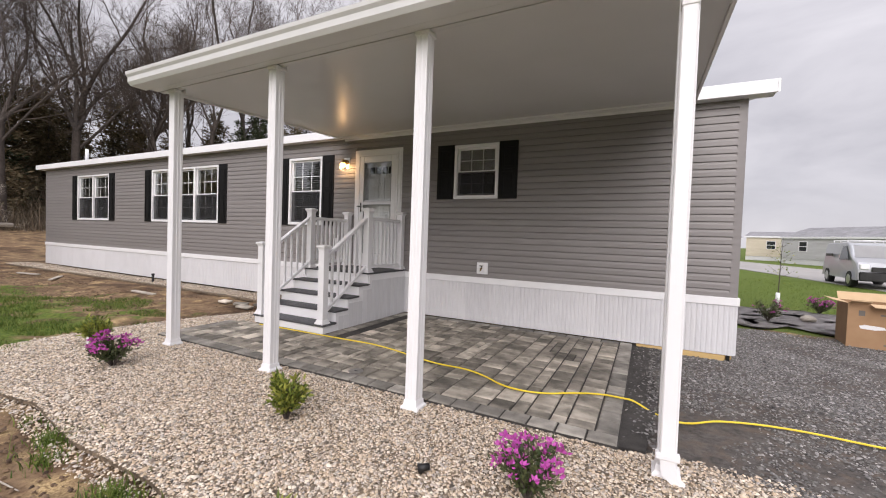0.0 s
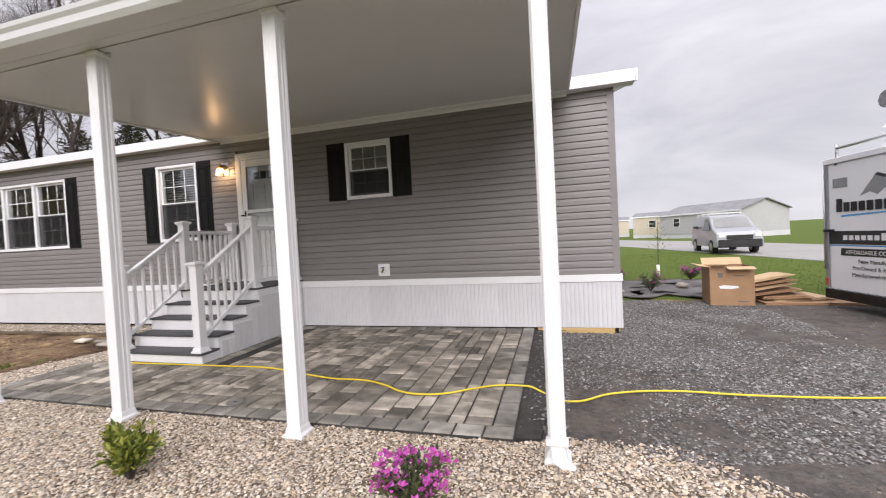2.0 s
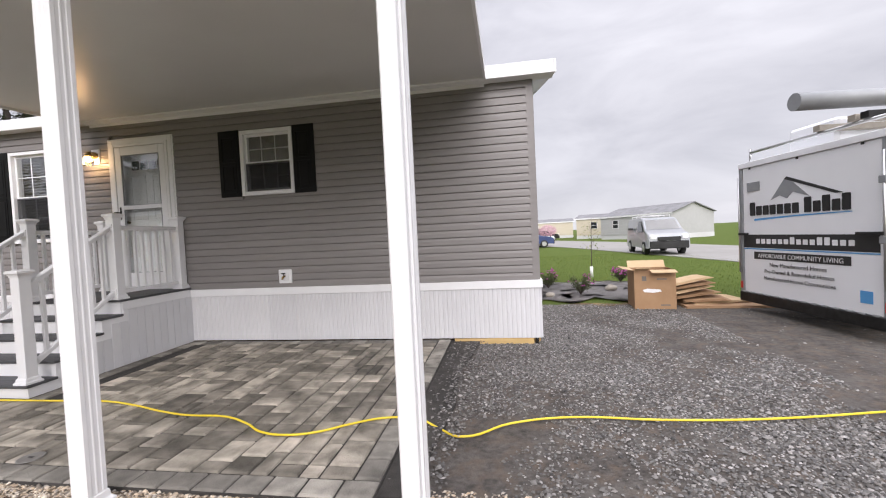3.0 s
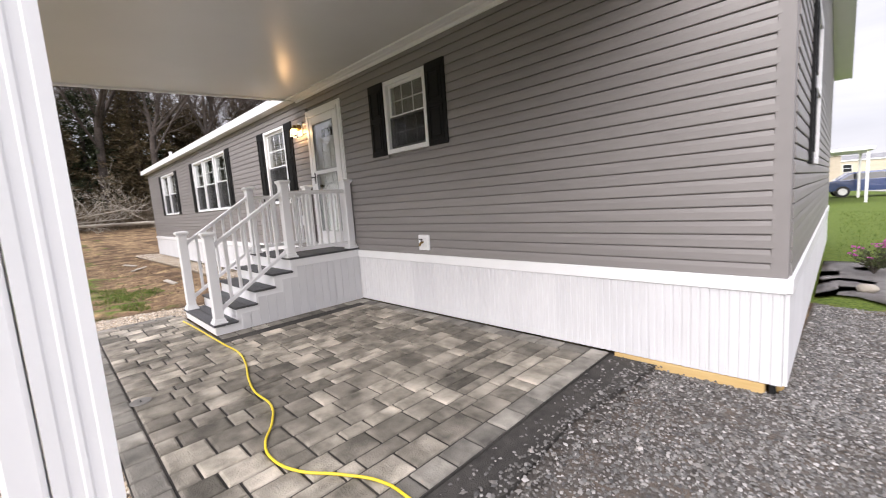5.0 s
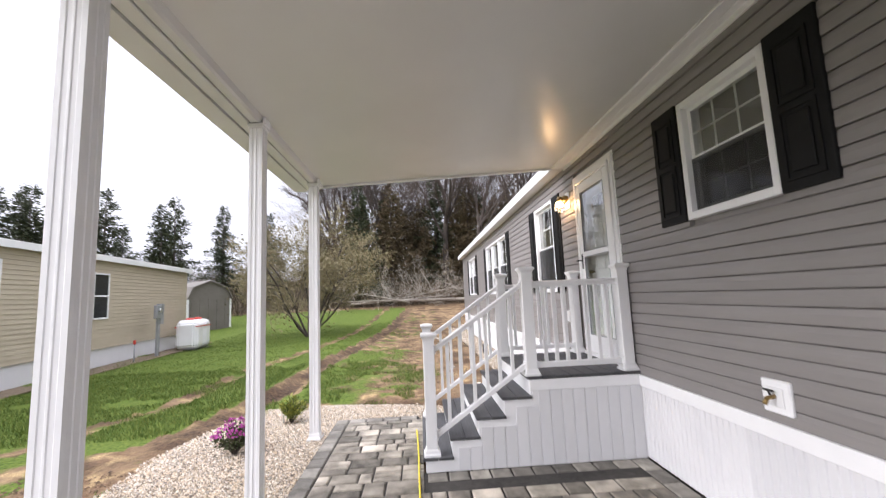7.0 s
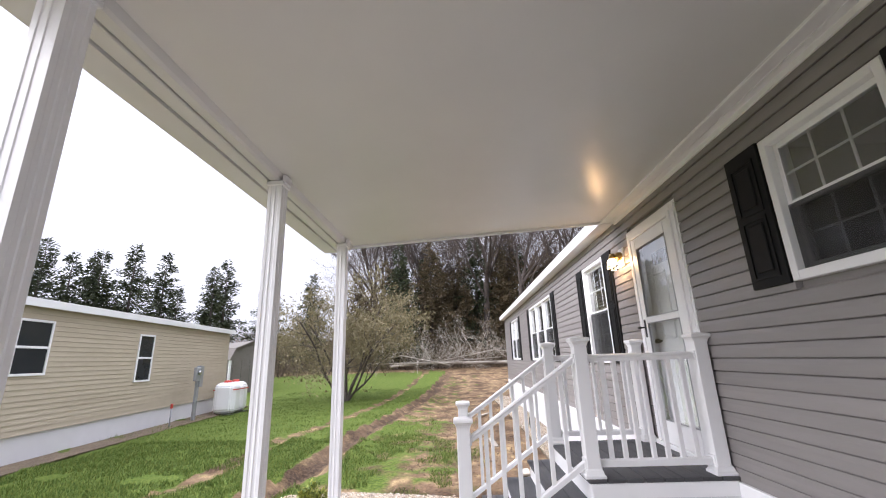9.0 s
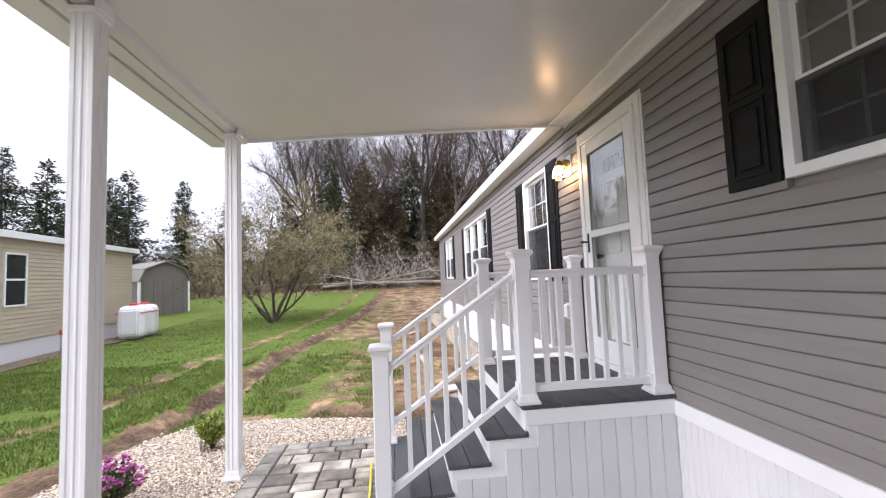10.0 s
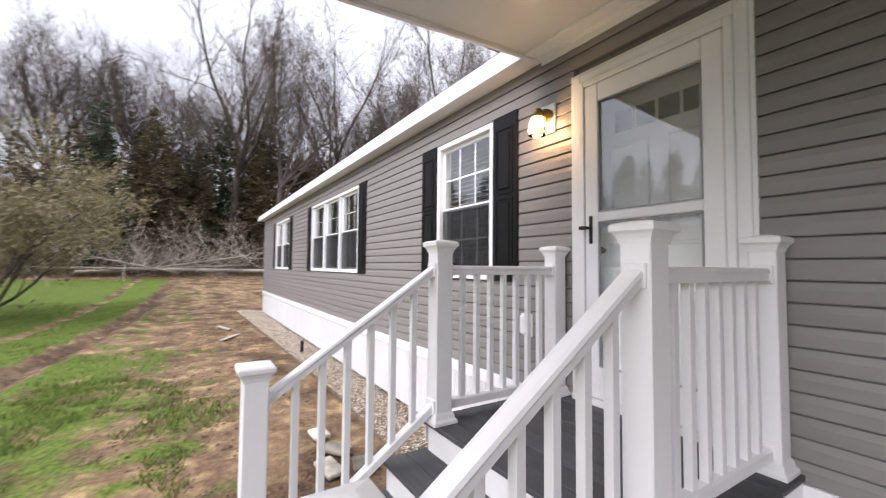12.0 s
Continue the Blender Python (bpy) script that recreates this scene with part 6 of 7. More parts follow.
def grow_tall(trunk, crown, p, d, length, r, level, rg, spread):
    """A woodland tree: a trunk that forks into leaders, each carrying limbs, boughs and twigs up to its tip."""
    verts, faces = trunk if level < 2 else crown
    n, seg = (9, 6, 4, 3)[level], (5, 7, 5, 3)[level]
    for k in range(seg):
        d = d + rg.normal(size=3) * (0.05, 0.1, 0.15, 0.2)[level] + np.array((0, 0, (0.02, 0.06, 0.07, 0.05)[level]))
        d = d / np.linalg.norm(d)
        q, r2 = p + d * length / seg, r * (1 - (0.3, 0.6, 0.7, 0.7)[level] / seg)
        limb_mesh(verts, faces, p, q, r, r2, n)
        p, r = q, r2
        last = k == seg - 1
        shoots = (3 if last else int(k > 2)) if level == 0 else (2 if last else 1) if level == 1 else (3 if last else int(rg.integers(1, 3))) if level == 2 else 3
        for j in range(shoots):
            s = rg.normal(size=3)
            s -= d * np.dot(s, d)
            s /= np.linalg.norm(s) + 1e-9
            wide = spread * (0.62 if last else 1.0)
            nd = d * (1 - wide * 0.6) + s * wide + np.array((0, 0, 0.1))
            nd /= np.linalg.norm(nd)
            if level < 3:
                shrink = rg.uniform(0.75, 1.05) if level == 0 else rg.uniform(0.34, 0.6) * (1.15 - 0.5 * k / seg)
                grow_tall(trunk, crown, p, nd, length * shrink, max(0.008, r * (rg.uniform(0.62, 0.8) if last else rg.uniform(0.35, 0.55))), level + 1, rg, spread)
            else:
                e = p + nd * length * rg.uniform(0.5, 1.0)
                w = np.cross(nd, rg.normal(size=3))
                w *= 0.009 / (np.linalg.norm(w) + 1e-9)
                i = len(verts)
                verts.extend((p - w, p + w, e))
                faces.append((i, i + 1, i + 2))
                for _ in range(2):
                    f = p + (e - p) * rg.uniform(0.3, 0.8)
                    g = f + (nd + rg.normal(size=3) * 0.5) * length * 0.3
                    i = len(verts)
                    verts.extend((f - w * 0.7, f + w * 0.7, g))
                    faces.append((i, i + 1, i + 2))


def bare_tree(seed, h, r, label, mats=("bark", "twig"), stems=1, top=4, spread=0.55, lean=0.05):
    rg = np.random.default_rng(seed)
    t = thing("bare_tree" if stems == 1 else "budding_bush", pose(0, 0, 0), label, "tree", "trees of the wood")
    trunk, crown = ([], []), ([], [])
    for k in range(stems):
        d = np.array((rg.normal() * lean, rg.normal() * lean, 1.0))
        if stems > 1:
            a = 2 * math.pi * k / stems
            d += np.array((math.cos(a), math.sin(a), 0)) * rg.uniform(0.35, 0.95)
        if stems == 1:
            grow_tall(trunk, crown, np.array((0.0, 0.0, -0.1)), d / np.linalg.norm(d), h * 0.4, r, 0, rg, spread)
        else:
            grow(trunk, crown, np.array((0.05 * k, 0.0, -0.1)), d / np.linalg.norm(d), h * 0.62 * rg.uniform(0.85, 1.1), r, 0, rg, spread, top)
    raw_part("trunk", *trunk, M[mats[0]], t, True)
    tagged(raw_part("crown", *crown, M[mats[1]], t), kind="stuff")
    return t


def conifer(seed, h, w, label, material="needle", shag=0.5):
    rg = np.random.default_rng(seed)
    t = thing("conifer", pose(0, 0, 0), label, "tree", "conifers of the wood")
    bm = bmesh.new()
    tube(bm, (0, 0, -0.1), (0, 0, h * 0.95), 0.02 * h, 0.01, 7)
    part("trunk", bm, M["bark"], t)
    cs, ds = [], []
    # whorls of boughs, uneven in reach, with flat sprays that droop and turn up at the tip
    z = 0.05 * h
    while z < h * 0.97:
        for b in range(5 if z < h * 0.75 else 4):
            reach = w * (1 - z / h) ** 0.85 * rg.uniform(0.35, 1.15) + 0.12
            a = rg.uniform(0, 2 * math.pi)
            out = np.array((math.cos(a), math.sin(a), 0.0))
            across = np.array((-out[1], out[0], 0.0))
            droop = rg.uniform(0.05, 0.3)
            count = max(10, int(reach * 34))
            for j in range(count):
                u = (j + rg.uniform(0, 1)) / count
                side = rg.normal() * 0.16 * reach * (1.1 - u)
                cs.append(out * reach * u + across * side + np.array((0, 0, z + rg.normal() * 0.14 - shag * droop * reach * u + 0.2 * droop * reach * u * u)))
                d = out * 0.8 + across * rg.normal() * 0.6 + np.array((0, 0, rg.normal() * 0.4 + 0.05))
                ds.append(d / np.linalg.norm(d))
        z += rg.uniform(0.2, 0.34)
    vs, fs = leaf_cloud(np.array(cs), np.array(ds), 0.3, 0.05, 0.3)
    tagged(raw_part("crown", vs, fs, M[material], t), kind="stuff")
    return t


far = pose(0, 0, -400)
TREES = [bare_tree(11, 23, 0.21, "tall bare deciduous tree in early spring", spread=0.55), bare_tree(23, 21, 0.18, "bare forked woodland tree with fine twigs", spread=0.5),
         bare_tree(35, 25, 0.24, "tall leafless tree with grey bark", spread=0.5), bare_tree(47, 18, 0.14, "slim bare tree at the wood's edge", spread=0.5), bare_tree(71, 21, 0.36, "stout bare tree with dark bark at the wood's edge", spread=0.6, lean=0.1)]
PINES = [conifer(5, 10, 2.9, "dark green conifer at the wood's edge"), conifer(6, 12, 3.2, "shaggy dark green conifer in the wood"), conifer(8, 10, 3.6, "brownish cedar with dense drooping foliage", "cedar", 0.3), conifer(9, 11.5, 3.8, "broad brown-green cedar at the wood's edge", "cedar", 0.35)]
used = set()


def plant(kinds, k, x, y, s, rz):
    src = kinds[k]
    m = pose(x, y, ground_height(x, y) - 0.05, 0, 0, rz)
    if (id(kinds), k) not in used:
        used.add((id(kinds), k))
        src.matrix_basis = m
        src.scale = (s, s, s)
        return src
    ob = copy_thing(src, m)
    ob.scale = (s, s, s)
    return ob


rt = random.Random(4)
# edge of the wood: an arc from behind the house round to the beige home
for k in range(32):
    a = radians(34 + 72 * (k + rt.uniform(-0.4, 0.4)) / 32)
    d = rt.uniform(37, 60) if a > radians(66) else rt.uniform(31, 54)
    x, y = -3 - d * math.sin(a), 4 + d * math.cos(a)
    if (x > -27 and y < 16) or (a < radians(62) and k % 2):
        continue
    plant(TREES, rt.randrange(4), x, y, rt.uniform(0.75, 1.15), rt.uniform(0, 360))
for x, y, sc, rz in ((-35.5, 9.6, 0.8, 110), (-36, 13.6, 0.85, 140), (-39, 22, 1.0, 250), (-36, 18, 0.9, 60), (-38, 6.4, 0.9, 20), (-39, 1.0, 0.85, 200), (-41, -4.5, 0.8, 310)):
    plant(TREES, 4, x, y, sc, rz)
for k in range(44):
    a = radians(34 + 72 * (k + rt.uniform(-0.5, 0.5)) / 44)
    d = rt.uniform(34.5, 48)
    x, y = -3 - d * math.sin(a), 4 + d * math.cos(a)
    plant(PINES, rt.choice((2, 2, 3, 3, 1, 3)), x, y, rt.uniform(0.7, 1.1), rt.uniform(0, 360))
for x, y, k, s in ((-38, 1.5, 3, 1.05), (-36, -1.2, 1, 0.95), (-41, 4.5, 3, 0.95), (-37, -9.5, 0, 0.9), (-36, -13, 1, 0.8), (-34, -16, 0, 1.0), (-31.5, -15.5, 1, 0.75), (-30, -18.5, 0, 1.0), (-27, -18.5, 1, 0.85), (-25.5, -19.5, 0, 0.95), (-24, -20, 0, 0.9), (-22.2, -20, 1, 0.8), (-20.5, -21, 1, 0.85),
                   (-18.5, -21, 0, 1.05), (-17, -21.5, 1, 0.75), (-15.2, -21, 1, 0.95), (-13, -22, 0, 1.0), (-11, -21, 0, 1.25), (-8.5, -22, 1, 1.15), (-5, -24, 0, 1.1), (0, -28, 1, 1.0), (-29, -16.5, 0, 0.7), (-26.5, -21, 1, 0.8), (-23, -22.5, 1, 0.95), (-21.5, -23, 0, 0.9), (-19.4, -22.5, 1, 0.85), (-17.8, -24, 0, 1.0), (-16.2, -23, 0, 0.85), (-14, -23.5, 1, 0.95), (-12, -23.5, 1, 0.9), (-9.8, -23, 1, 1.1), (-40, -6, 3, 0.8), (-43, 9, 2, 1.0), (-45, 14, 3, 1.0), (5, 62, 0, 0.4)):
    plant(PINES, k, x, y, s, rt.uniform(0, 360))
bush = bare_tree(61, 7.4, 0.055, "many-stemmed budding bush on the lawn", ("bark", "paletwig"), 9, 4, 0.58)
rb = np.random.default_rng(62)
tips = [c for c in bush.children if c.name.startswith("crown")][0].data.vertices
places = np.array([tips[int(i)].co[:] for i in rb.integers(0, len(tips), 9000)]) + rb.normal(size=(9000, 3)) * 0.16
aim = rb.normal(size=(9000, 3)) + np.array((0, 0, 0.8))
vs, fs = leaf_cloud(places, aim / np.linalg.norm(aim, axis=1, keepdims=True), 0.14, 0.033)
tagged(raw_part("foliage", vs, fs, M["bud"], bush), "opening olive buds", kind="stuff")
bush.matrix_basis = pose(-20.2, -1.3, ground_height(-20.2, -1.3))
for x, y, s in ((4.6, 40, 0.35),):
    bt = thing("blossom_tree", pose(x, y, 0) @ Matrix.Scale(0.62, 4), "small pink flowering tree across the road", "tree")
    bm = bmesh.new()
    tube(bm, (0, 0, 0), (0, 0, 1.3), 0.07, 0.04, 7)
    for j in range(7):
        tube(bm, (0, 0, 1.1), (0.9 * math.cos(j * 0.9), 0.9 * math.sin(j * 0.9), 2.2), 0.03, 0.01, 5)
    part("trunk", bm, M["bark"], bt)
    c = unit(1400) * (rng.uniform(0.4, 1, 1400) ** 0.5)[:, None] * np.array((1.4, 1.4, 0.9)) + np.array((0, 0, 2.3))
    vs, fs = leaf_cloud(c, unit(1400), 0.16, 0.06)
    tagged(raw_part("crown", vs, fs, M["blossom"], bt), "pale pink blossom", kind="stuff")


# undergrowth: dense thin stems at the wood's edge
def undergrowth():
    vs, fs = [], []
    n = 26000
    a = np.radians(rng.uniform(36, 136, n))
    d = rng.uniform(31, 50, n)
    for k in range(n):
        x, y = -3 - d[k] * math.sin(a[k]), 4 + d[k] * math.cos(a[k])
        if x > -28 and y < 17:
            continue
        z = ground_height(x, y)
        h = rng.uniform(0.5, 4.6) * (0.45 if d[k] < 36 else 1.0)
        tip = np.array((x, y, z)) + np.array((rng.normal() * 0.35 * h, rng.normal() * 0.35 * h, h))
        w = 0.012 + 0.012 * rng.random()
        i = len(vs)
        ax = rng.uniform(0, math.pi)
        o = np.array((math.cos(ax), math.sin(ax), 0)) * w
        b = np.array((x, y, z - 0.05))
        m = b * 0.45 + tip * 0.55 + rng.normal(size=3) * 0.1
        vs += [b - o, b + o, m + o * 0.7, m - o * 0.7, tip]
        fs += [(i, i + 1, i + 2, i + 3), (i + 3, i + 2, i + 4)]
        for j in range(3):
            i = len(vs)
            q = b + (tip - b) * rng.uniform(0.3, 0.95)
            e = q + rng.normal(size=3) * 0.3 * h * 0.6 + np.array((0, 0, 0.2))
            vs += [q - o * 0.6, q + o * 0.6, e]
            fs += [(i, i + 1, i + 2)]
    ob = raw_part("undergrowth", vs, fs, M["brush"])
    tagged(ob, "tangled leafless brush along the edge of the wood", "undergrowth", kind="stuff")


undergrowth()

# felled trunks and their tangle of branches
for x, y, L, r, rz, pitch in ((-33.5, 9.5, 13, 0.13, -88, 1.0), (-33.0, -1.5, 9, 0.09, 98, 3), (-34.5, 1.0, 7, 0.07, 60, 8), (-32.6, 3.2, 6, 0.06, -70, 12)):
    fl = thing("fallen_trunk", pose(x, y, ground_height(x, y) + 0.35, 0, -pitch, rz), "pale felled tree trunk lying before the wood", "log", "felled trunks")
    bm = bmesh.new()
    for k in range(5):
        tube(bm, (L * k / 5, 0.15 * math.sin(k), 0.0), (L * (k + 1) / 5, 0.15 * math.sin(k + 1), 0.0), r * (1 - 0.12 * k), r * (1 - 0.12 * (k + 1)), 9)
    part("trunk", bm, M["log"], fl)
    rg = np.random.default_rng(int(L * 7))
    dead = ([], [])
    for k in range(26):
        p = np.array((L * rg.uniform(0.25, 1.0), 0, 0))
        d = rg.normal(size=3) + np.array((0.6, 0, 0.5))
        grow(dead, dead, p, d / np.linalg.norm(d), rg.uniform(1.0, 2.3), 0.024, 2, rg, 0.5, 4)
    tagged(raw_part("branch_tangle", *dead, M["log"], fl), kind="stuff")


# ---- loose stone, grass ----
def inside_poly(px, py, poly):
    r = np.zeros(len(px), bool)
    n = len(poly)
    for k in range(n):
        (x0, y0), (x1, y1) = poly[k], poly[(k + 1) % n]
        c = ((y0 > py) != (y1 > py)) & (px < (x1 - x0) * (py - y0) / (y1 - y0 + 1e-12) + x0)
        r ^= c
    return r


OCT = np.array([(1, 0, 0), (0.2, 0.95, 0.1), (-0.95, 0.25, 0), (-0.1, -1, 0.1), (0.35, 0.3, 0.85), (-0.45, 0.1, 0.8), (0.05, -0.5, 0.82)])
OCT_F = np.array([(0, 1, 4), (1, 5, 4), (1, 2, 5), (2, 6, 5), (2, 3, 6), (3, 0, 6), (0, 4, 6), (4, 5, 6)])


def stones(name, outlines, n, size, z, material, label, keep_out=(), flat=0.65, seed=3, patchy=False):
    """Many small faceted stones strewn over outlines; each lies a little sunk."""
    rg = np.random.default_rng(seed)
    pts = []
    for poly, share in outlines:
        xs, ys = [p[0] for p in poly], [p[1] for p in poly]
        got = np.zeros((0, 2))
        while len(got) < n * share:
            c = rg.uniform((min(xs), min(ys)), (max(xs), max(ys)), (int(n * share), 2))
            ok = inside_poly(c[:, 0], c[:, 1], poly)
            for k in keep_out:
                ok &= ~inside_poly(c[:, 0], c[:, 1], k)
            if patchy:
                ok &= np.array([noise.noise((a * 0.55, b * 0.55, 4)) + 0.6 * noise.noise((a * 1.7, b * 1.7, 8)) > rg.uniform(-0.4, 0.4) for a, b in c])
            got = np.concatenate([got, c[ok]])
        pts.append(got[: int(n * share)])
    p = np.concatenate(pts)
    m = len(p)
    s = size * rg.lognormal(0, 0.28, m)
    a = rg.uniform(0, 2 * math.pi, m)
    v = np.repeat(OCT[None], m, 0) * (1 + rg.normal(0, 0.16, (m, 7, 3)))
    v *= np.stack([s, s * rg.uniform(0.6, 0.95, m), s * flat], 1)[:, None]
    tilt = rg.normal(0, 0.3, m)
    y, zz = v[..., 1] * np.cos(tilt)[:, None] - v[..., 2] * np.sin(tilt)[:, None], v[..., 1] * np.sin(tilt)[:, None] + v[..., 2] * np.cos(tilt)[:, None]
    x = v[..., 0] * np.cos(a)[:, None] - y * np.sin(a)[:, None]
    y = v[..., 0] * np.sin(a)[:, None] + y * np.cos(a)[:, None]
    h = z + rg.uniform(-0.25, 0.7, m) * s
    V = np.stack([x + p[:, :1], y + p[:, 1:], zz + h[:, None]], -1).reshape(-1, 3)
    F = (OCT_F[None] + (np.arange(m) * 7)[:, None, None]).reshape(-1, 3)
    me = bpy.data.meshes.new(name)
    me.vertices.add(len(V))
    me.vertices.foreach_set("co", V.ravel())
    me.loops.add(len(F) * 3)
    me.loops.foreach_set("vertex_index", F.ravel().astype(np.int32))
    me.polygons.add(len(F))
    me.polygons.foreach_set("loop_start", np.arange(0, len(F) * 3, 3, dtype=np.int32))
    me.update(calc_edges=True)
    me.materials.append(material)
    return tagged(new(name, me), label, "gravel", kind="stuff")


stones("river_gravel", [(BED, 0.84), (STRIP, 0.16)], 128000, 0.0092, 0.055, M["pebble"], "loose tan and grey rounded river gravel")
stones("crushed_stone", [([(0.12, 3.0), (0.9, 2.9), (3.4, 3.4), (3.4, 8.6), (1.08, 8.8), (1.0, 6.12), (0.26, 6.12)], 0.78), (DRIVE, 0.22)], 62000, 0.0112, 0.02, M["chip"], "loose grey crushed stone on the drive", flat=0.55, seed=5, patchy=True)
stones("gravel_spill", [([(-6.6, 1.55), (-5.9, 1.3), (-4.8, 1.08), (-4.2, 1.16), (-3.3, 1.02), (-2.4, 1.04), (-1.2, 0.84), (0.4, 1.15), (1.2, 2.1), (1.5, 2.6), (0.9, 3.1), (0.1, 3.12), (-0.1, 2.93), (0.8, 2.9), (1.2, 2.55), (0.95, 2.05), (0.3, 1.32), (-1.2, 1.02), (-2.4, 1.22), (-3.3, 1.2), (-4.2, 1.32), (-4.8, 1.24), (-5.9, 1.44), (-6.45, 1.8)], 1.0)], 5200, 0.0095, 0.022, M["pebble"], "tan pebbles spilled past the bed's edge", seed=15)
stones("stone_chips", [([(-0.1, 3.1), (0.1, 3.1), (0.16, 6.1), (-0.1, 6.1)], 0.25), ([(0.05, 3.0), (0.24, 3.0), (0.3, 6.1), (0.08, 6.1)], 0.75)], 1100, 0.0115, 0.06, M["chip"], "scattered pale chips on the sand shoulder", flat=0.5, seed=9)
stones("soil_clods", [([(-18, 3.4), (-6.6, 3.0), (-6.2, 5.3), (-18, 5.3)], 0.8), ([(-4.6, 0.0), (-2.2, 0.0), (-2.3, 1.15), (-4.6, 1.2)], 0.2)], 5200, 0.017, -0.004, M["clod"], "small clods and chips on the bare soil", flat=0.7, seed=8)


def blades(name, areas, n, h, w, label, seed=2):
    rg = np.random.default_rng(seed)
    vs, fs = [], []
    out = []
    for x0, x1, y0, y1, share in areas:
        want, got = int(n * share), 0
        tries = 0
        while got < want and tries < want * 6:
            tries += 1
            x, y = rg.uniform(x0, x1), rg.uniform(y0, y1)
            c = grass_cover(x, y) + (noise.noise((x * 0.85, y * 0.85, 5)) + 0.5 * noise.noise((x * 2.3, y * 2.3, 9))) * 0.75
            if c > 0.5 and not (x > 1.0 and x < 4.5 and y < 12):
                out.append((x, y))
                got += 1
    for x, y in out:
        z = ground_height(x, y)
        hh = h * rg.uniform(0.5, 1.5)
        a = rg.uniform(0, math.pi)
        i = len(vs)
        dx, dy = math.cos(a) * w, math.sin(a) * w
        lx, ly = rg.normal(0, 0.45 * hh), rg.normal(0, 0.45 * hh)
        vs += [(x - dx, y - dy, z - 0.01), (x + dx, y + dy, z - 0.01), (x + lx, y + ly, z + hh)]
        fs.append((i, i + 1, i + 2))
    ob = raw_part(name, vs, fs, M["grass"])
    return tagged(ob, label, "grass", kind="stuff")


blades("lawn_grass", [(-11, -5.6, -4, 4.4, 0.55), (-24, -11, -5.5, 3.5, 0.3), (1.2, 9, 9.2, 24, 0.15)], 90000, 0.05, 0.006, "short green lawn grass with bare patches")


def tuft(cx, cy, r, n, seed, h=0.09):
    rg = np.random.default_rng(seed)
    vs, fs = [], []
    for k in range(n):
        a, d = rg.uniform(0, 2 * math.pi), r * 0.62 * abs(rg.normal())
        x, y = cx + d * math.cos(a), cy + 0.8 * d * math.sin(a)
        hh, w, t = h * rg.uniform(0.5, 1.3), 0.004, rg.uniform(0, math.pi)
        lx, ly = rg.normal(0, 0.5 * hh), rg.normal(0, 0.5 * hh)
        i = len(vs)
        dx, dy = math.cos(t) * w, math.sin(t) * w
        vs += [(x - dx, y - dy, -0.01), (x + dx, y + dy, -0.01), (x + lx * 0.4 + dx * 0.7, y + ly * 0.4 + dy * 0.7, hh * 0.6), (x + lx * 0.4 - dx * 0.7, y + ly * 0.4 - dy * 0.7, hh * 0.6), (x + lx, y + ly, hh)]
        fs += [(i, i + 1, i + 2, i + 3), (i + 3, i + 2, i + 4)]
    tagged(raw_part("grass_tuft", vs, fs, M["grass"]), "tuft of long green grass at the bed's edge", "grass", "grass tufts", kind="stuff")


tuft(-3.45, 1.15, 0.2, 260, 1, 0.08)
tuft(-3.2, 1.02, 0.16, 150, 2, 0.065)
tuft(-2.45, 1.04, 0.19, 300, 3, 0.09)
tuft(-2.1, 0.92, 0.24, 300, 4, 0.075)
tuft(-3.95, 1.2, 0.14, 70, 5, 0.05)
for x, y, rz, L in ((-3.3, 0.75, 15, 0.35), (-3.1, 0.7, -30, 0.3)):
    bm = bmesh.new()
    tube(bm, (0, 0, 0), (L * 0.5, 0.02, 0.012), 0.006, 0.005, 6)
    tube(bm, (L * 0.5, 0.02, 0.012), (L, 0, 0.0), 0.005, 0.003, 6)
    o = link("dry_stick", bm, M["log"])
    o.matrix_basis = pose(x, y, 0.015, 0, 0, rz)
    tagged(o, "dry pale stick lying on the soil", "stick", "dry sticks")

# ground light spike in the bed and the broken slabs by the stairs
gl = thing("ground_spotlight", pose(-1.15, 2.0, 0.06, 0, 0, 30), "small black garden spotlight lying in gravel", "garden light")
bm = bmesh.new()
tube(bm, (0, 0, 0.03), (0.07, 0, 0.045), 0.03, 0.018, 10)
tube(bm, (0.03, 0, 0.03), (0.02, 0.01, 0.0), 0.008, 0.006, 6)
part("lamp_head", bm, M["black"], gl)
for x, y, rz, w in ((-6.6, 4.9, 10, 0.3), (-6.9, 5.05, 40, 0.26), (-6.5, 5.15, -15, 0.24), (-7.3, 5.0, 5, 0.22)):
    bm = bmesh.new()
    bx(bm, -w / 2, w / 2, -0.08, 0.08, 0, 0.04, 0.01)
    o = link("stone_slab", bm, M["paver"])
    o.matrix_basis = pose(x, y, ground_height(x, y) + 0.03, 2, 3, rz)
    tagged(o, "loose broken paver lying by the gravel strip", "stone slab", "loose slabs")

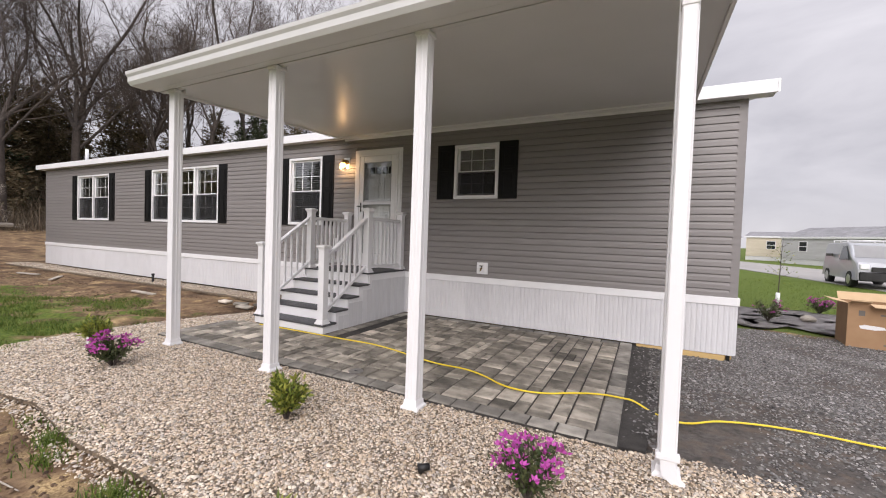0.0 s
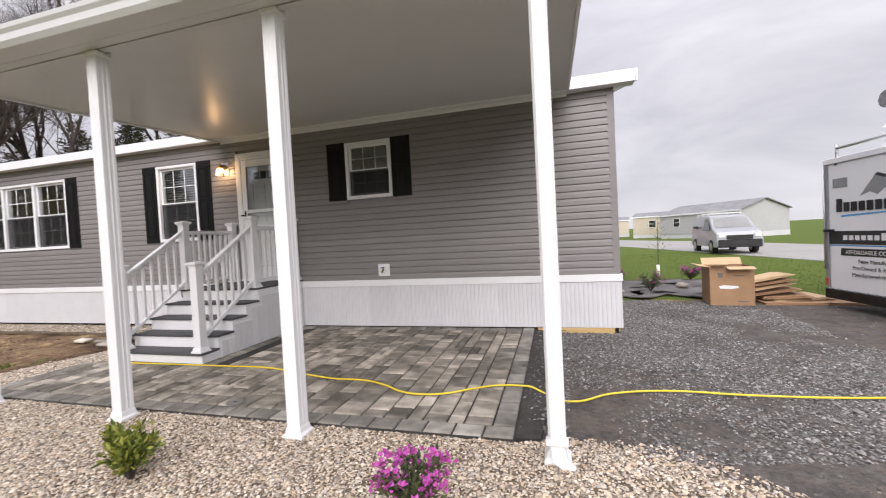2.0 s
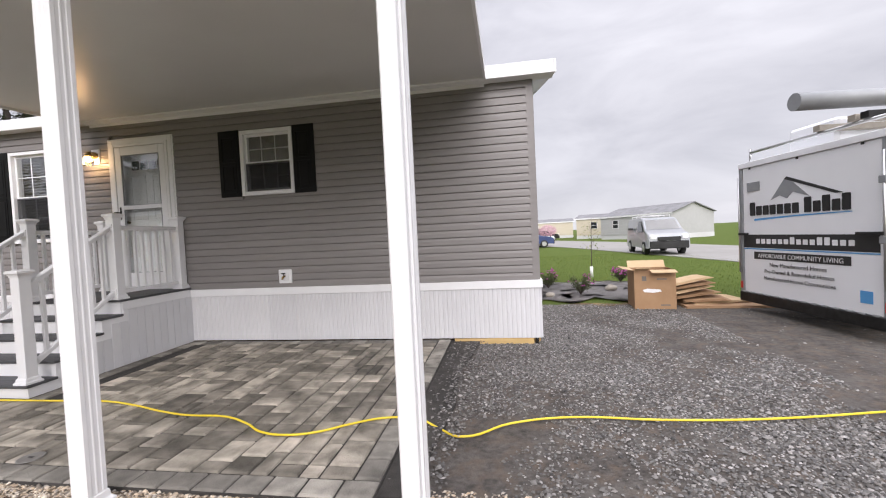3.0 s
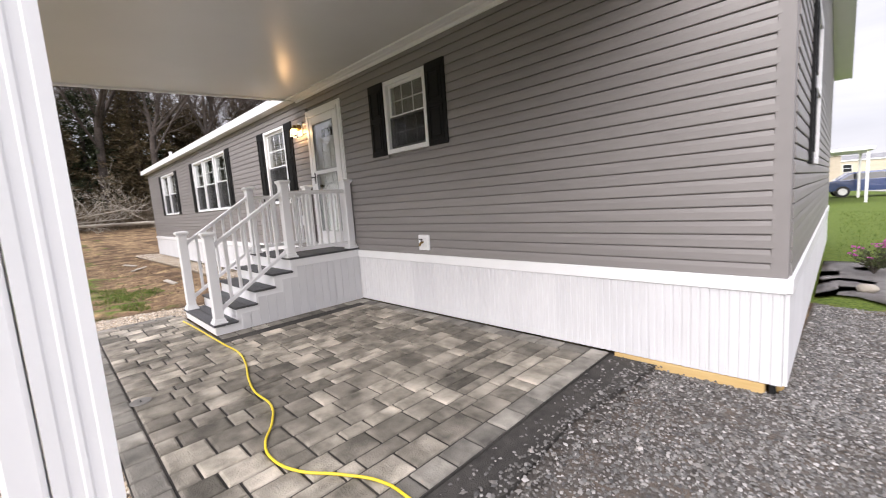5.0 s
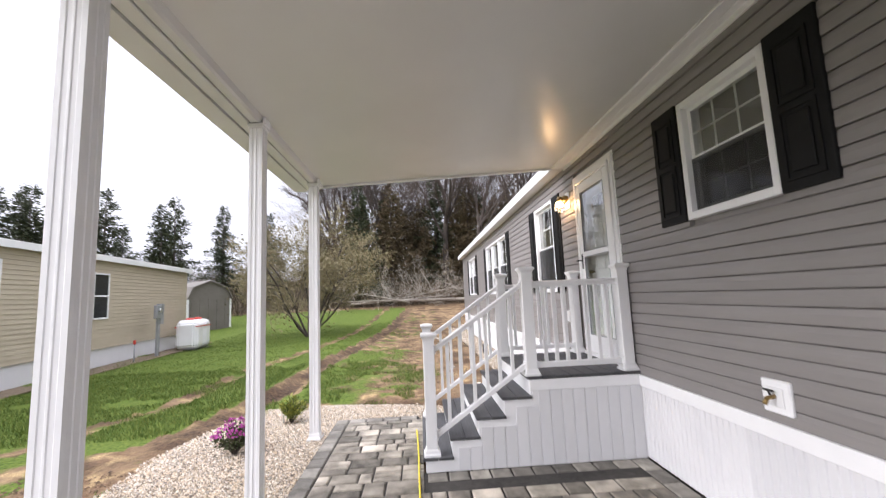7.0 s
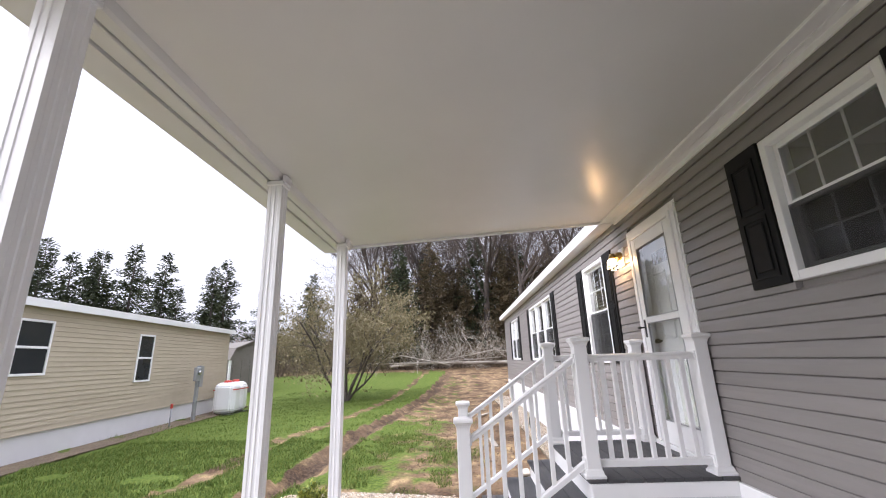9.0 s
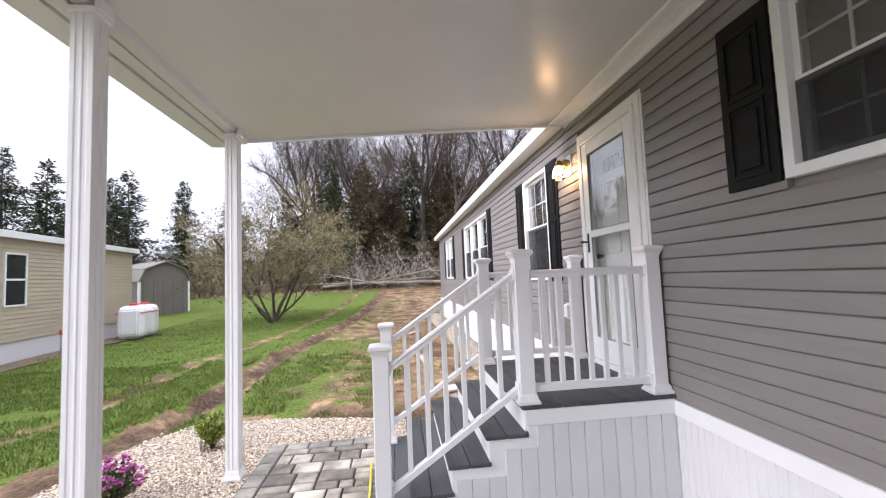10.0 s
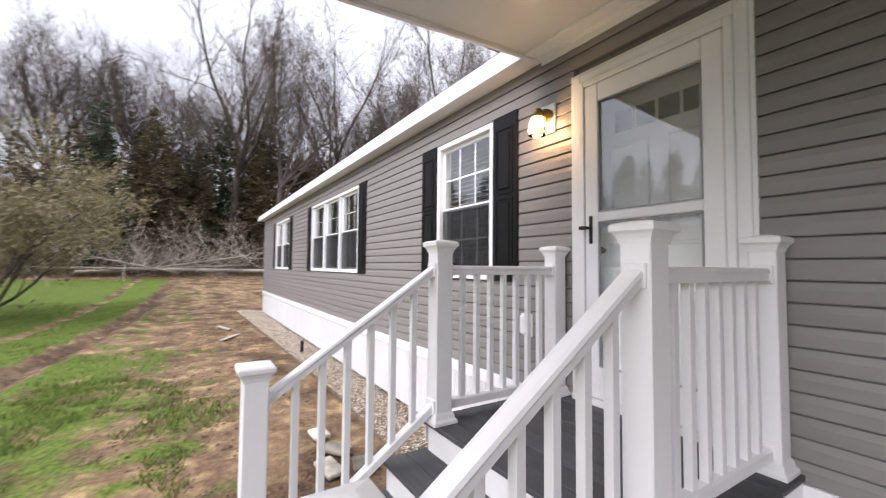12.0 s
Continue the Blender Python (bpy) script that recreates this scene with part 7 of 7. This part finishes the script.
# small fittings by the wall
vp = thing("cleanout_pipe", pose(-11.3, 5.75, 0.035), "short black cleanout pipe in the gravel strip", "pipe")
bm = bmesh.new()
tube(bm, (0, 0, 0), (0, 0, 0.2), 0.03, n=10)
part("pipe", bm, M["rubber"], vp)
bm = bmesh.new()
tube(bm, (0, 0, 0.2), (0, 0, 0.235), 0.04, n=10)
part("cap", bm, M["rubber"], vp)
ol = thing("wall_outlet", pose(-5.5, FRONT - 0.014, 1.22), "white covered outdoor outlet on the siding", "outlet")
box_part("cover", (-0.045, 0.045, -0.045, 0, 0, 0.14), M["white"], ol, 0.008)
box_part("base_plate", (-0.06, 0.06, -0.012, 0.002, -0.015, 0.155), M["white"], ol, 0.003)
for x, z, rz in ((-15.5, 0.05, 20), (-13.8, 0.04, -35), (-9.6, 0.04, 5)):
    bm = bmesh.new()
    bx(bm, -0.35, 0.35, -0.05, 0.05, 0, 0.03, 0.006)
    o = link("timber_offcut", bm, M["log"])
    o.matrix_basis = pose(x, 4.7, ground_height(x, 4.7) + 0.02, 3, 2, rz)
    tagged(o, "weathered timber offcut lying on bare soil", "timber", "timber offcuts")

# ---- pavers ----
floor_p = thing("floor_pavers", pose(0, 0, PAVE), "patio of grey and tan mixed-size concrete pavers", "patio", kind="structure")
paver_meshes = {}


def paver_mesh(lx, ly, material):
    key = (round(lx, 3), round(ly, 3), material)
    if key not in paver_meshes:
        bm = bmesh.new()
        a, b, c = lx / 2, ly / 2, 0.009
        rings = [[bm.verts.new((sx * (a - i), sy * (b - i), z)) for sx, sy in ((-1, -1), (1, -1), (1, 1), (-1, 1))] for i, z in ((0, -0.05), (0, -0.012), (c * 0.5, -0.004), (c * 1.6, 0.0))]
        for p, q in zip(rings, rings[1:]):
            for k in range(4):
                bm.faces.new((p[k], p[(k + 1) % 4], q[(k + 1) % 4], q[k]))
        bm.faces.new(rings[-1])
        me = bpy.data.meshes.new("paver")
        bm.to_mesh(me)
        bm.free()
        me.materials.append(M[material])
        paver_meshes[key] = me
    return paver_meshes[key]


rp = random.Random(12)


def lay(x, y, lx, ly, material="paver"):
    o = new("paver", paver_mesh(lx - 0.014, ly - 0.014, material))
    o.parent = floor_p
    o.matrix_basis = pose(x, y, rp.uniform(-0.0015, 0.0015), rp.uniform(-0.25, 0.25), rp.uniform(-0.25, 0.25), rp.uniform(-0.4, 0.4))


PX0, PX1, PY0, PY1, EDGE = -5.64, -0.12, 2.92, 6.08, 0.165
n = round((PX1 - PX0) / 0.21)
for k in range(n):
    lay(PX0 + (k + 0.5) * (PX1 - PX0) / n, PY0 + EDGE / 2, (PX1 - PX0) / n, EDGE, "edging")
n = round((PY1 - PY0 - EDGE) / 0.21)
for k in range(n):
    lay(PX1 - EDGE / 2, PY0 + EDGE + (k + 0.5) * (PY1 - PY0 - EDGE) / n, EDGE, (PY1 - PY0 - EDGE) / n, "edging")
n = 15
for k in range(n):
    lay(-3.87 + (k + 0.5) * (PX1 - EDGE + 3.87) / n, PY1 - EDGE / 2, (PX1 - EDGE + 3.87) / n, EDGE, "edging")
n = 10
for k in range(n):
    lay(-3.87 + EDGE / 2, 4.06 + (k + 0.5) * (PY1 - EDGE - 4.06) / n, EDGE, (PY1 - EDGE - 4.06) / n, "edging")
n = 4
for k in range(n):
    lay(PX0 + EDGE / 2, PY0 + EDGE + (k + 0.5) * (3.96 - PY0 - EDGE) / n, EDGE, (3.96 - PY0 - EDGE) / n, "edging")
x = PX0 + EDGE
rows_x = []
while x < PX1 - EDGE - 0.05:
    w = rp.choice((0.19, 0.19, 0.25, 0.19, 0.125))
    rest = PX1 - EDGE - x
    if rest - w < 0.12:
        w = rest
    rows_x.append((x, w))
    x += w
for x, w in rows_x:
    y0, y1 = PY0 + EDGE, (PY1 - EDGE if x > -3.72 else 4.04)
    y = y0
    while y1 - y > 0.02:
        ly = rp.choice((0.25, 0.19, 0.25, 0.125, 0.3))
        if y1 - y - ly < 0.13:
            ly = y1 - y
        # here and there two small ones stand in for a large one
        if w > 0.18 and ly > 0.2 and rp.random() < 0.14:
            lay(x + w / 4, y + ly / 2, w / 2, ly)
            lay(x + 3 * w / 4, y + ly / 2, w / 2, ly)
        else:
            lay(x + w / 2, y + ly / 2, w, ly)
        y += ly
# cleanout cap set among the pavers
cap = thing("drain_cap", pose(-2.55, 3.14, PAVE + 0.001), "round dull metal drain cap set in the pavers", "drain cap")
bm = bmesh.new()
lathe(bm, (0, 0, 0), [(0.075, 0), (0.075, 0.003), (0.068, 0.005)], 20)
part("cap", bm, M["copper"], cap)
box_part("key_slot", (-0.02, 0.02, -0.006, 0.006, 0.005, 0.007), M["black"], cap)
